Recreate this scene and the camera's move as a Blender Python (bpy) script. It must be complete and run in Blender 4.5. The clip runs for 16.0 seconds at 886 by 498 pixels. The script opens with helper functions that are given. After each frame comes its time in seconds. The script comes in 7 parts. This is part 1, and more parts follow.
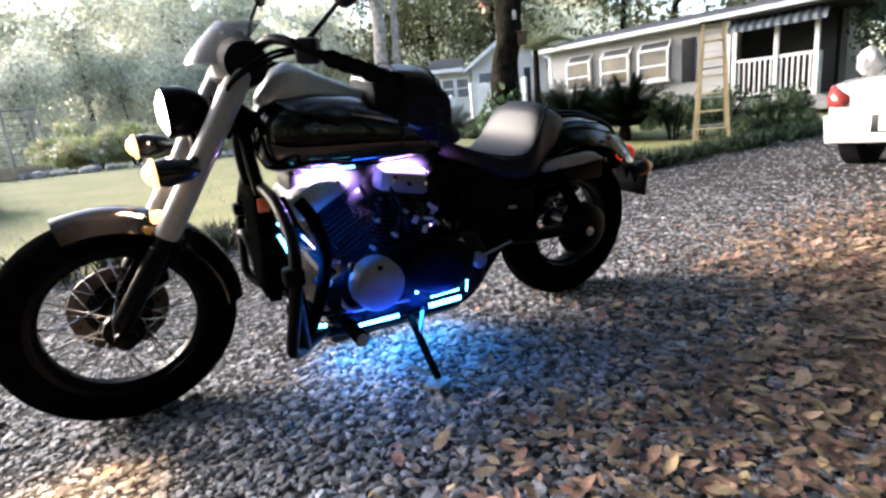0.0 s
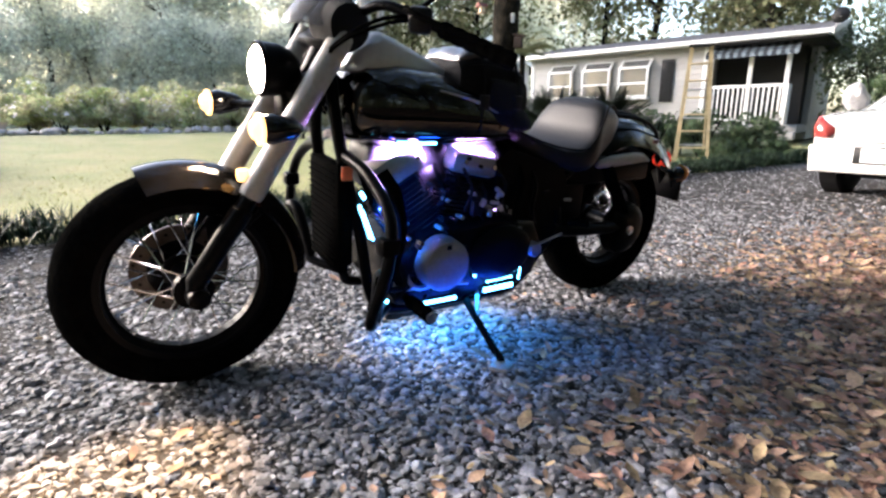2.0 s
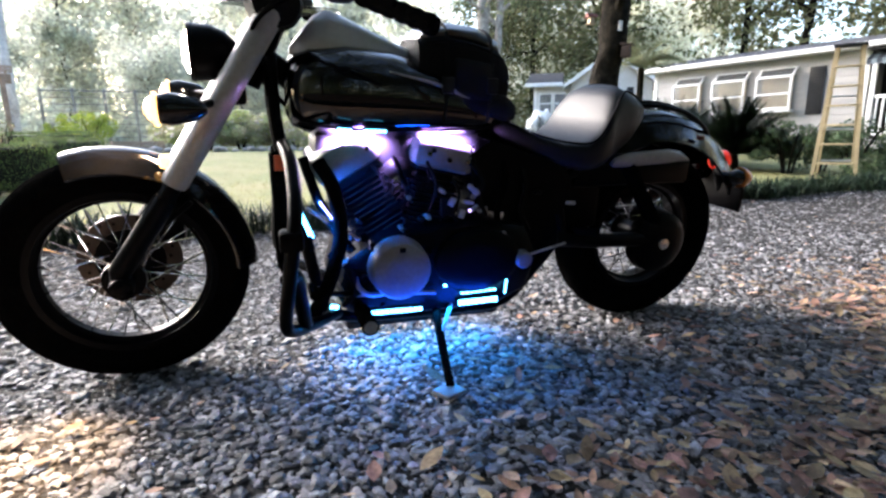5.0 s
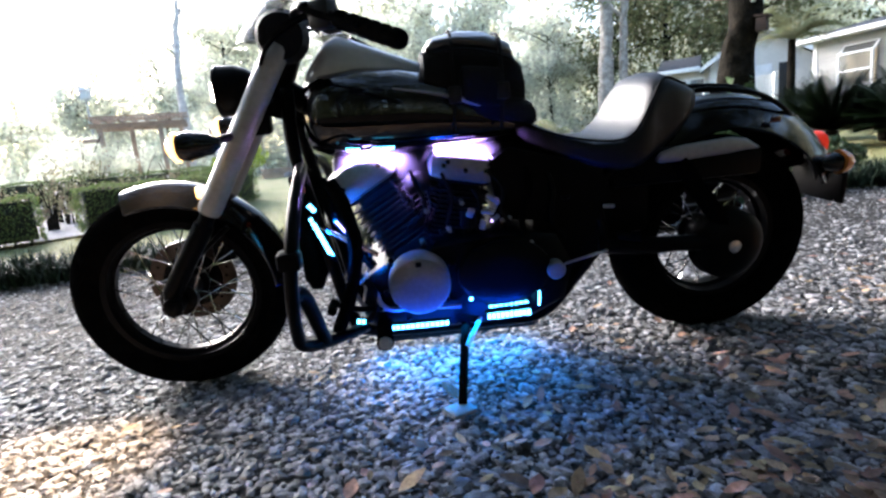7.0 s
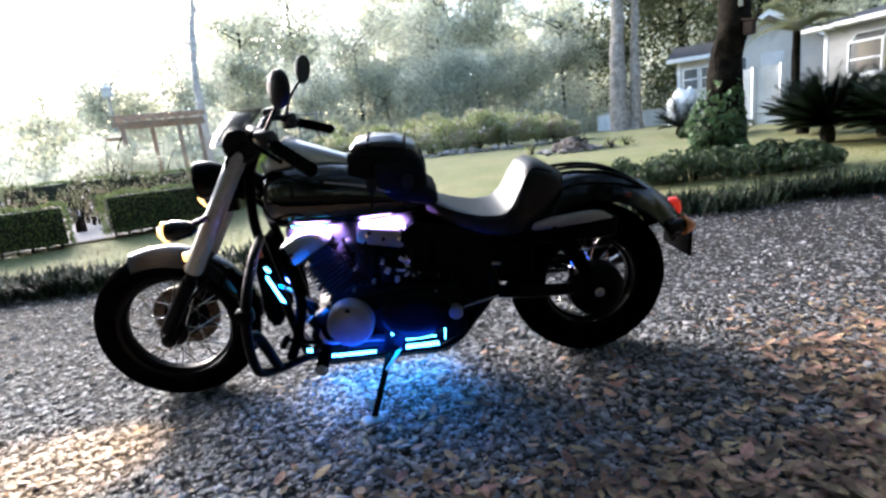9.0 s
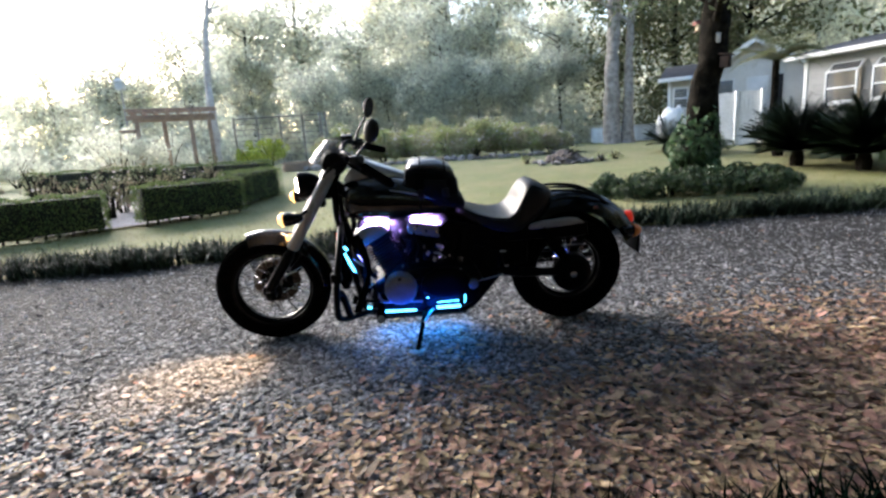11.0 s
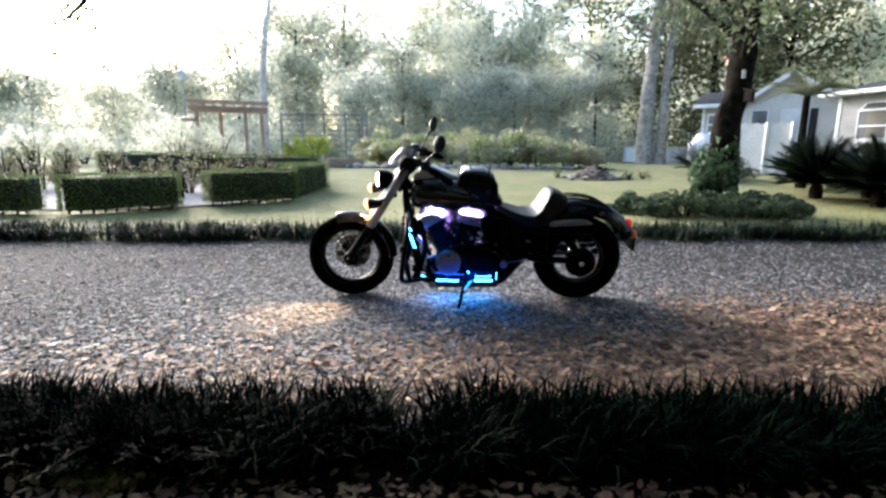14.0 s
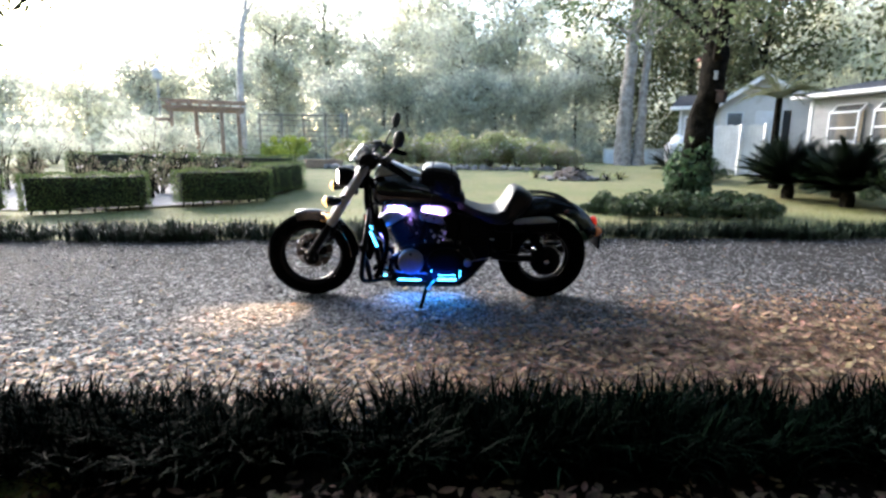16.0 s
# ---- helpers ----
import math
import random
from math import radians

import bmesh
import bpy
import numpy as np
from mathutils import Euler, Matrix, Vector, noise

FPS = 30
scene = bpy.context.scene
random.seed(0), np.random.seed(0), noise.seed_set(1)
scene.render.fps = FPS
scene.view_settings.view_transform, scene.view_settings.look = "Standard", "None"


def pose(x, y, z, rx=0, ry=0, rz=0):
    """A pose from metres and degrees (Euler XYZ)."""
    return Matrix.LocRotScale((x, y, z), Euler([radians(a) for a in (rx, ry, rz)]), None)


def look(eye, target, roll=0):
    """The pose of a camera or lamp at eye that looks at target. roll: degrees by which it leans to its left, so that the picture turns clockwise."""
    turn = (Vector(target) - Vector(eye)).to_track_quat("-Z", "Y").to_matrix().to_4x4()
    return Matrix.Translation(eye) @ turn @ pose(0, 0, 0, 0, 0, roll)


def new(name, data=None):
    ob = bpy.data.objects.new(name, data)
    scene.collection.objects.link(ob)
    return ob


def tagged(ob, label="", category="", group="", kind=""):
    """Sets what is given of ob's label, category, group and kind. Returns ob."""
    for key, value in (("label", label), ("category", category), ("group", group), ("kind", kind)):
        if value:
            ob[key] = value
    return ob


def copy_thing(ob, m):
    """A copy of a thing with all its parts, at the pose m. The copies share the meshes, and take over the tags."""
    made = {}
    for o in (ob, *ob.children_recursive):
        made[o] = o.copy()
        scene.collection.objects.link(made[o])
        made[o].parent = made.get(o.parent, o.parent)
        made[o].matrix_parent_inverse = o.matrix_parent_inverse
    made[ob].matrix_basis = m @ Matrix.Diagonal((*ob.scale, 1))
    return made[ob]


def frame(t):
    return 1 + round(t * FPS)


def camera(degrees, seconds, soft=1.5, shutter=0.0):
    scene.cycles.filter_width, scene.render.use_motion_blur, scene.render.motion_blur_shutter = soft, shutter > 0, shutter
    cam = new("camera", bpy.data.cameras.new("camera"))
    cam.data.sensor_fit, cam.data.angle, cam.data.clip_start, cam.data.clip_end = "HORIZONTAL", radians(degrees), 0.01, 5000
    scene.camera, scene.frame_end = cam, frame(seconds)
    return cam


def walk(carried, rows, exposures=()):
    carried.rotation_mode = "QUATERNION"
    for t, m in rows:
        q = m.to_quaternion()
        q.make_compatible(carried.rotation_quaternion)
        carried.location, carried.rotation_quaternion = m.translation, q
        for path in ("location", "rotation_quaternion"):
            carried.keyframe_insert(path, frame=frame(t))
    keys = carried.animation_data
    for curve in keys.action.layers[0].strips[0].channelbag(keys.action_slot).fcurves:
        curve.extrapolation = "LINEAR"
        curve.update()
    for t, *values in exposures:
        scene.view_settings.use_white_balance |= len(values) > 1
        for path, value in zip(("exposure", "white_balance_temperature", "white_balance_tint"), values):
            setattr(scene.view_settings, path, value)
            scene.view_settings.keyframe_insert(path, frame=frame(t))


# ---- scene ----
cam = camera(81.0, 16.0, soft=2.65)
PATH = [
    (0, (-0.611, -1.636, 0.739), (0.291, 0.087, 0.274), -5.75),
    (0.5, (-0.650, -1.577, 0.726), (0.195, 0.143, 0.154), -6.14),
    (1, (-0.670, -1.565, 0.734), (0.224, 0.151, 0.230), -5.27),
    (1.5, (-0.783, -1.540, 0.706), (0.193, 0.133, 0.209), -1.81),
    (2, (-0.890, -1.489, 0.710), (0.138, 0.158, 0.231), -0.27),
    (2.5, (-0.922, -1.502, 0.698), (0.154, 0.115, 0.225), -0.33),
    (3, (-0.859, -1.497, 0.690), (0.133, 0.185, 0.256), 1.13),
    (3.5, (-0.731, -1.556, 0.675), (0.194, 0.167, 0.256), -0.32),
    (6, (-0.336, -1.500, 0.595), (0.035, 0.425, 0.197), -2.31),
    (6.5, (-0.300, -1.503, 0.588), (-0.060, 0.445, 0.205), -4.79),
    (7, (-0.122, -1.550, 0.619), (0.007, 0.415, 0.266), -5.62),
    (7.5, (0.099, -1.595, 0.664), (0.200, 0.374, 0.330), -7.02),
    (8, (0.227, -1.667, 0.667), (0.290, 0.295, 0.282), -10.94),
    (8.5, (0.349, -1.784, 0.763), (0.445, 0.172, 0.360), -6.99),
    (9, (0.197, -1.952, 0.878), (0.247, 0.006, 0.473), -6.33),
    (11.3, (-0.015, -2.912, 0.992), (0.067, -0.953, 0.595), -3.21),
    (11.5, (-0.033, -3.034, 0.989), (0.021, -1.091, 0.521), -2.24),
    (12, (-0.037, -3.184, 1.010), (-0.016, -1.234, 0.565), -1.34),
    (12.5, (-0.014, -3.347, 1.009), (-0.085, -1.388, 0.608), 0.23),
    (13, (0.014, -3.426, 1.012), (-0.006, -1.469, 0.598), -0.75),
    (13.5, (-0.038, -3.517, 1.026), (-0.008, -1.555, 0.639), 0.33),
    (14, (-0.126, -3.568, 1.027), (-0.134, -1.603, 0.654), 0.42),
    (14.5, (-0.142, -3.584, 1.026), (-0.157, -1.618, 0.658), 0.81),
    (15, (-0.084, -3.579, 1.021), (-0.070, -1.614, 0.646), 1.70),
    (15.5, (-0.044, -3.569, 1.023), (-0.008, -1.607, 0.637), 1.91),
    (16, (0.013, -3.504, 0.994), (0.067, -1.538, 0.628), 0.55),
]
EXPOSURES = [(0, 2.8, 6450, 16), (3.7, 2.95, 6550, 18), (6, 2.92, 6050, 14), (9, 2.66, 6050, 14), (11.3, 2.22, 6150, 13), (14, 2.5, 6100, 13), (16, 2.52, 6050, 13)]
walk(cam, [(t, look(eye, target, roll)) for t, eye, target, roll in PATH], EXPOSURES)

# ---------------------------------------------------------------- world and light
SUN_AZ, SUN_EL = radians(-38), radians(15)   # from +y towards -x, low behind the trees
world = bpy.data.worlds.new("dusk_sky")
world.use_nodes = True
scene.world = world
wn, wl = world.node_tree.nodes, world.node_tree.links
sky = wn.new("ShaderNodeTexSky")
sky.sky_type = "NISHITA"
sky.sun_disc = False
sky.sun_elevation, sky.sun_rotation = SUN_EL, SUN_AZ
sky.air_density, sky.dust_density, sky.ozone_density = 1.0, 2.5, 1.5
wn["Background"].inputs["Strength"].default_value = 0.15
wl.new(sky.outputs[0], wn["Background"].inputs["Color"])
sun_data = bpy.data.lights.new("sun", "SUN")
sun_data.energy, sun_data.angle, sun_data.color = 3.6, radians(40), (1.0, 0.95, 0.88)
sun = new("sun", sun_data)
sun_dir = Vector((math.sin(SUN_AZ) * math.cos(SUN_EL), math.cos(SUN_AZ) * math.cos(SUN_EL), math.sin(SUN_EL)))
sun.matrix_world = look(sun_dir * 60, (0, 0, 0))


# ---------------------------------------------------------------- materials
def material(name, color, rough=0.6, metal=0.0, color2=None, scale=8.0, detail=4.0, bump=0.0, bump_scale=60.0, fine=None,
             random_hue=0.0, random_value=0.0, island=False, emit=None, emit_strength=0.0, coat=0.0, transmission=0.0, through_light=0.0, spec=0.5, alpha=1.0):
    """A principled surface with colour noise at two scales, bump, and per-piece variation."""
    m = bpy.data.materials.new(name)
    m.use_nodes = True
    n, l = m.node_tree.nodes, m.node_tree.links
    p = n["Principled BSDF"]
    p.inputs["Roughness"].default_value = rough
    p.inputs["Metallic"].default_value = metal
    p.inputs["Coat Weight"].default_value = coat
    p.inputs["Transmission Weight"].default_value = transmission
    p.inputs["Specular IOR Level"].default_value = spec
    p.inputs["Alpha"].default_value = alpha
    geo = n.new("ShaderNodeNewGeometry")
    tc = n.new("ShaderNodeTexCoord")
    where = tc.outputs["Object"]
    base = n.new("ShaderNodeMix")
    base.data_type = "RGBA"
    base.inputs["A"].default_value = (*color, 1)
    base.inputs["B"].default_value = (*(color2 or tuple(c * 0.72 for c in color)), 1)
    big = n.new("ShaderNodeTexNoise")
    big.inputs["Scale"].default_value, big.inputs["Detail"].default_value = scale, detail
    l.new(where, big.inputs["Vector"])
    ramp = n.new("ShaderNodeMapRange")
    ramp.inputs["From Min"].default_value, ramp.inputs["From Max"].default_value = 0.35, 0.65
    l.new(big.outputs["Fac"], ramp.inputs["Value"])
    l.new(ramp.outputs["Result"], base.inputs["Factor"])
    out = base.outputs["Result"]
    if fine:
        small = n.new("ShaderNodeTexNoise")
        small.inputs["Scale"].default_value, small.inputs["Detail"].default_value = fine[0], 3
        l.new(where, small.inputs["Vector"])
        sr = n.new("ShaderNodeMapRange")
        sr.inputs["From Min"].default_value, sr.inputs["From Max"].default_value = 0.3, 0.7
        sr.inputs["To Min"].default_value, sr.inputs["To Max"].default_value = 1 - fine[1], 1 + fine[1]
        l.new(small.outputs["Fac"], sr.inputs["Value"])
        mul = n.new("ShaderNodeVectorMath")
        mul.operation = "SCALE"
        l.new(out, mul.inputs[0])
        l.new(sr.outputs["Result"], mul.inputs["Scale"])
        out = mul.outputs["Vector"]
    if random_hue or random_value:
        hsv = n.new("ShaderNodeHueSaturation")
        if island:
            rnd = geo.outputs["Random Per Island"]
        else:
            rnd = n.new("ShaderNodeObjectInfo").outputs["Random"]
        for key, spread in (("Hue", random_hue), ("Value", random_value)):
            mr = n.new("ShaderNodeMapRange")
            mid = 0.5 if key == "Hue" else 1.0
            mr.inputs["To Min"].default_value, mr.inputs["To Max"].default_value = mid - spread, mid + spread
            if key == "Hue":
                scr = n.new("ShaderNodeMath")
                scr.operation = "FRACT"
                sc2 = n.new("ShaderNodeMath")
                sc2.operation = "MULTIPLY"
                sc2.inputs[1].default_value = 17.31
                l.new(rnd, sc2.inputs[0])
                l.new(sc2.outputs[0], scr.inputs[0])
                l.new(scr.outputs[0], mr.inputs["Value"])
            else:
                l.new(rnd, mr.inputs["Value"])
            l.new(mr.outputs["Result"], hsv.inputs[key])
        l.new(out, hsv.inputs["Color"])
        out = hsv.outputs["Color"]
    l.new(out, p.inputs["Base Color"])
    if bump:
        bn = n.new("ShaderNodeTexNoise")
        bn.inputs["Scale"].default_value, bn.inputs["Detail"].default_value = bump_scale, 5
        l.new(where, bn.inputs["Vector"])
        bp = n.new("ShaderNodeBump")
        bp.inputs["Strength"].default_value, bp.inputs["Distance"].default_value = bump, 0.02
        l.new(bn.outputs["Fac"], bp.inputs["Height"])
        l.new(bp.outputs["Normal"], p.inputs["Normal"])
    if emit:
        p.inputs["Emission Color"].default_value = (*emit, 1)
        p.inputs["Emission Strength"].default_value = emit_strength
    if through_light:
        tr = n.new("ShaderNodeBsdfTranslucent")
        l.new(out, tr.inputs["Color"])
        mx = n.new("ShaderNodeMixShader")
        mx.inputs[0].default_value = through_light
        l.new(p.outputs[0], mx.inputs[1])
        l.new(tr.outputs[0], mx.inputs[2])
        l.new(mx.outputs[0], n["Material Output"].inputs["Surface"])
    return m


M = {
    "lawn": material("lawn_grass", (0.17, 0.18, 0.06), 0.9, color2=(0.23, 0.21, 0.09), scale=1.1, bump=0.9, bump_scale=55, fine=(38, 0.35)),
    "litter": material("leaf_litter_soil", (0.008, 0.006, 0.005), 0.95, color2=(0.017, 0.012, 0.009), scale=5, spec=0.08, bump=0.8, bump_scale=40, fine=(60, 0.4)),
    # Near-black bed: the shaded gaps between the stones are put into its colour.
    "gravel_bed": material("gravel_bed", (0.026, 0.025, 0.026), 0.95, color2=(0.014, 0.013, 0.012), spec=0.2, scale=1.2, bump=1.0, bump_scale=70, fine=(90, 0.55)),
    "stone": material("gravel_stone", (0.205, 0.205, 0.222), 0.75, color2=(0.09, 0.088, 0.093), scale=30, fine=(220, 0.3), random_value=0.85, random_hue=0.05, island=True, bump=0.3, bump_scale=300),
    "dead_leaf": material("dead_oak_leaf", (0.39, 0.255, 0.16), 0.7, color2=(0.1, 0.057, 0.036), scale=14, fine=(150, 0.25), random_value=0.65, random_hue=0.035, island=True, through_light=0.15),
    # Near border blades almost black: the shade over them is put into the colour.
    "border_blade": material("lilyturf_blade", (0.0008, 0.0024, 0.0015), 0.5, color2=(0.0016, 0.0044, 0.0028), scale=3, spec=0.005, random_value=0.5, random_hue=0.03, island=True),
    "lawn_blade": material("lawn_blade", (0.19, 0.205, 0.055), 0.7, color2=(0.26, 0.235, 0.09), scale=1.2, random_value=0.4, random_hue=0.03, island=True, through_light=0.3),
    "hedge_leaf": material("boxwood_leaf", (0.085, 0.135, 0.032), 0.6, color2=(0.14, 0.18, 0.05), scale=3, random_value=0.5, random_hue=0.03, island=True, through_light=0.25),
    "hedge_core": material("dark_hedge_core", (0.02, 0.022, 0.012), 0.95, scale=12, bump=0.6),
    "azalea_leaf": material("azalea_leaf", (0.36, 0.41, 0.18), 0.7, color2=(0.45, 0.4, 0.27), scale=1.5, spec=0.2, random_value=0.35, random_hue=0.04, island=True, through_light=0.5),
    "azalea_flower": material("pale_blossom", (0.75, 0.68, 0.66), 0.6, random_value=0.2, island=True, through_light=0.4),
    "rose_leaf": material("rose_leaf", (0.17, 0.19, 0.1), 0.6, color2=(0.24, 0.18, 0.12), scale=2, random_value=0.5, random_hue=0.06, island=True, through_light=0.4),
    "oak_leaf": material("oak_leaf", (0.075, 0.1, 0.048), 0.6, color2=(0.1, 0.12, 0.065), scale=0.8, random_value=0.55, random_hue=0.03, island=True, through_light=0.45),
    # Far leaves paled past real foliage: distance haze is put into their colour.
    "far_leaf": material("haze_paled_woodland_leaf", (0.74, 0.735, 0.62), 0.8, color2=(0.5, 0.515, 0.4), scale=0.35, spec=0.1, random_value=0.34, random_hue=0.025, island=True, through_light=0.7),
    "pine_leaf": material("haze_paled_young_leaf", (0.74, 0.73, 0.61), 0.8, color2=(0.52, 0.53, 0.42), scale=0.45, spec=0.1, random_value=0.34, random_hue=0.03, island=True, through_light=0.72),
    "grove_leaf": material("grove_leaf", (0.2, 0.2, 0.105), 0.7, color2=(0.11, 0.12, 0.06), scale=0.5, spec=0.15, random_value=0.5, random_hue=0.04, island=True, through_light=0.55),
    "ivy_leaf": material("ivy_leaf", (0.04, 0.078, 0.03), 0.6, spec=0.25, color2=(0.08, 0.13, 0.06), scale=3, random_value=0.5, random_hue=0.03, island=True, through_light=0.3),
    "shrub_leaf": material("shrub_leaf", (0.032, 0.06, 0.022), 0.5, color2=(0.05, 0.08, 0.03), scale=3, random_value=0.5, random_hue=0.04, island=True, through_light=0.25),
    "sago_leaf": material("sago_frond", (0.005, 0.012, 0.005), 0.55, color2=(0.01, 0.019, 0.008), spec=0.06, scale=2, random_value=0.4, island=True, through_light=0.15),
    "palm_leaf": material("palm_frond", (0.15, 0.18, 0.09), 0.6, color2=(0.24, 0.23, 0.13), scale=2, random_value=0.3, island=True, through_light=0.4),
    "bark": material("oak_bark", (0.02, 0.017, 0.013), 0.95, color2=(0.005, 0.0045, 0.0035), spec=0.04, scale=9, bump=1.0, bump_scale=22, fine=(45, 0.4)),
    "pale_bark": material("pale_weathered_bark", (0.37, 0.33, 0.29), 0.95, color2=(0.19, 0.165, 0.14), scale=5, bump=0.9, bump_scale=16, fine=(30, 0.3)),
    "snag_bark": material("bleached_grey_wood", (0.62, 0.58, 0.53), 0.9, color2=(0.42, 0.38, 0.34), scale=5, bump=0.5, bump_scale=16, fine=(30, 0.2)),
    "cedar": material("weathered_cedar", (0.4, 0.28, 0.2), 0.85, color2=(0.3, 0.21, 0.15), scale=5, bump=0.3, bump_scale=40, fine=(60, 0.2)),
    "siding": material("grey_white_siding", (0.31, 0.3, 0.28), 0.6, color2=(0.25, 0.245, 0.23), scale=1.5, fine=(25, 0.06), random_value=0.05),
    # Wing siding and fence white are lighter copies, raised for their unlit faces.
    "wing_siding": material("brightened_wing_siding", (0.58, 0.56, 0.52), 0.6, color2=(0.5, 0.485, 0.45), scale=1.5, fine=(25, 0.06)),
    "fence_white": material("white_painted_board", (0.8, 0.79, 0.77), 0.6, color2=(0.7, 0.69, 0.66), scale=3, fine=(20, 0.08)),
    "white": material("white_paint", (0.62, 0.62, 0.61), 0.5, color2=(0.54, 0.54, 0.52), scale=3, fine=(20, 0.05)),
    "roof": material("dark_shingle", (0.07, 0.07, 0.075), 0.9, color2=(0.045, 0.045, 0.05), scale=4, bump=0.6, bump_scale=30, random_value=0.25),
    "awning": material("striped_awning_dark", (0.02, 0.03, 0.04), 0.8, scale=6),
    "awning_light": material("striped_awning_pale", (0.17, 0.21, 0.24), 0.8, scale=6),
    # Near-black that paints the shade of openings; the shutter is black in itself.
    "dark": material("shade_and_shutter_black", (0.012, 0.012, 0.013), 0.8, scale=3),
    "glass": material("window_glass", (0.06, 0.07, 0.08), 0.06, color2=(0.1, 0.1, 0.1), scale=1.2, spec=0.8, alpha=0.4),
    "blind": material("cream_blind", (0.55, 0.47, 0.33), 0.8, color2=(0.45, 0.38, 0.28), scale=4),
    "concrete": material("porch_concrete", (0.33, 0.32, 0.31), 0.9, color2=(0.24, 0.235, 0.22), scale=3, bump=0.4, bump_scale=40),
    "ladder": material("varnished_ladder_wood", (0.46, 0.37, 0.22), 0.6, color2=(0.38, 0.3, 0.17), scale=8, fine=(60, 0.15)),
    "alu": material("dull_aluminium", (0.45, 0.45, 0.45), 0.45, 0.9, scale=10),
    "rock": material("fire_ring_rock", (0.42, 0.37, 0.33), 0.9, color2=(0.22, 0.19, 0.17), scale=6, bump=0.6, bump_scale=30, random_value=0.35),
    "pool": material("pale_blue_liner", (0.66, 0.72, 0.76), 0.5, scale=2),
    "wire": material("grey_fence_wire", (0.25, 0.25, 0.24), 0.6, 0.4, scale=9),
    "car_paint": material("white_car_paint", (0.6, 0.6, 0.59), 0.25, color2=(0.56, 0.56, 0.55), scale=1, coat=0.6),
    "tail_red": material("red_tail_lens", (0.24, 0.035, 0.03), 0.2, color2=(0.28, 0.04, 0.035), scale=20, coat=0.5),
    "plastic_black": material("black_plastic", (0.006, 0.006, 0.0065), 0.5, spec=0.2, scale=15, fine=(120, 0.2)),
    "bag_white": material("white_plastic_bag", (0.42, 0.42, 0.43), 0.35, scale=8, through_light=0.3),
    "plate": material("plain_plate", (0.6, 0.62, 0.64), 0.4, scale=10),
}


# ---------------------------------------------------------------- mesh helpers
def finish(bm, name, mat, smooth=True, sharp=38):
    me = bpy.data.meshes.new(name)
    bmesh.ops.recalc_face_normals(bm, faces=bm.faces)
    bm.to_mesh(me)
    bm.free()
    mats = mat if isinstance(mat, (list, tuple)) else [mat]
    for m in mats:
        me.materials.append(M[m] if isinstance(m, str) else m)
    if smooth:
        me.shade_smooth()
        me.set_sharp_from_angle(angle=radians(sharp))
    return me


def part(name, bm, mat, parent=None, label="", smooth=True, sharp=38):
    ob = new(name, finish(bm, name, mat, smooth, sharp))
    if parent:
        ob.parent = parent
    return tagged(ob, label)


def thing(name, label, category, group="", kind="", m=None):
    ob = new(name)
    ob.empty_display_size = 0.1
    if m is not None:
        ob.matrix_world = m
    return tagged(ob, label, category, group, kind)


def box(bm, lo, hi, bevel=0.0, m=None):
    lo, hi = Vector(lo), Vector(hi)
    r = bmesh.ops.create_cube(bm, size=1, matrix=Matrix.LocRotScale((lo + hi) / 2, None, hi - lo))
    if bevel:
        edges = list({e for v in r["verts"] for e in v.link_edges})
        r2 = bmesh.ops.bevel(bm, geom=edges, offset=bevel, segments=2, profile=0.5, affect="EDGES")
        verts = list({v for f in r2["faces"] for v in f.verts} | {v for v in r["verts"] if v.is_valid})
    else:
        verts = r["verts"]
    if m is not None:
        bmesh.ops.transform(bm, matrix=m, verts=verts)
    return verts


def tube(bm, pts, r, n=8, cap=True, closed=False):
    """A round bar along pts; r is one radius or one for each point."""
    pts = [Vector(p) for p in pts]
    rs = r if isinstance(r, (list, tuple)) else [r] * len(pts)
    rings, side = [], None
    for i, p in enumerate(pts):
        a = pts[i - 1] if i else (pts[-1] if closed else p)
        b = pts[i + 1] if i + 1 < len(pts) else (pts[0] if closed else p)
        d = (b - a).normalized()
        if side is None:
            side = d.orthogonal().normalized()
        side = (side - d * side.dot(d)).normalized()
        up = d.cross(side)
        rings.append([bm.verts.new(p + rs[i] * (math.cos(2 * math.pi * k / n) * side + math.sin(2 * math.pi * k / n) * up)) for k in range(n)])
    pairs = list(zip(rings, rings[1:])) + ([(rings[-1], rings[0])] if closed else [])
    for a, b in pairs:
        for k in range(n):
            bm.faces.new((a[k], a[(k + 1) % n], b[(k + 1) % n], b[k]))
    if cap and not closed:
        bm.faces.new(rings[0][::-1])
        bm.faces.new(rings[-1])
    return rings


def smooth_path(pts, steps=6):
    """Catmull-Rom points through pts."""
    p = [Vector(q) for q in pts]
    p = [2 * p[0] - p[1]] + p + [2 * p[-1] - p[-2]]
    out = []
    for i in range(1, len(p) - 2):
        for s in range(steps):
            t = s / steps
            a, b, c, d = p[i - 1:i + 3]
            out.append(0.5 * (2 * b + (c - a) * t + (2 * a - 5 * b + 4 * c - d) * t * t + (3 * b - a - 3 * c + d) * t ** 3))
    return out + [p[-2]]


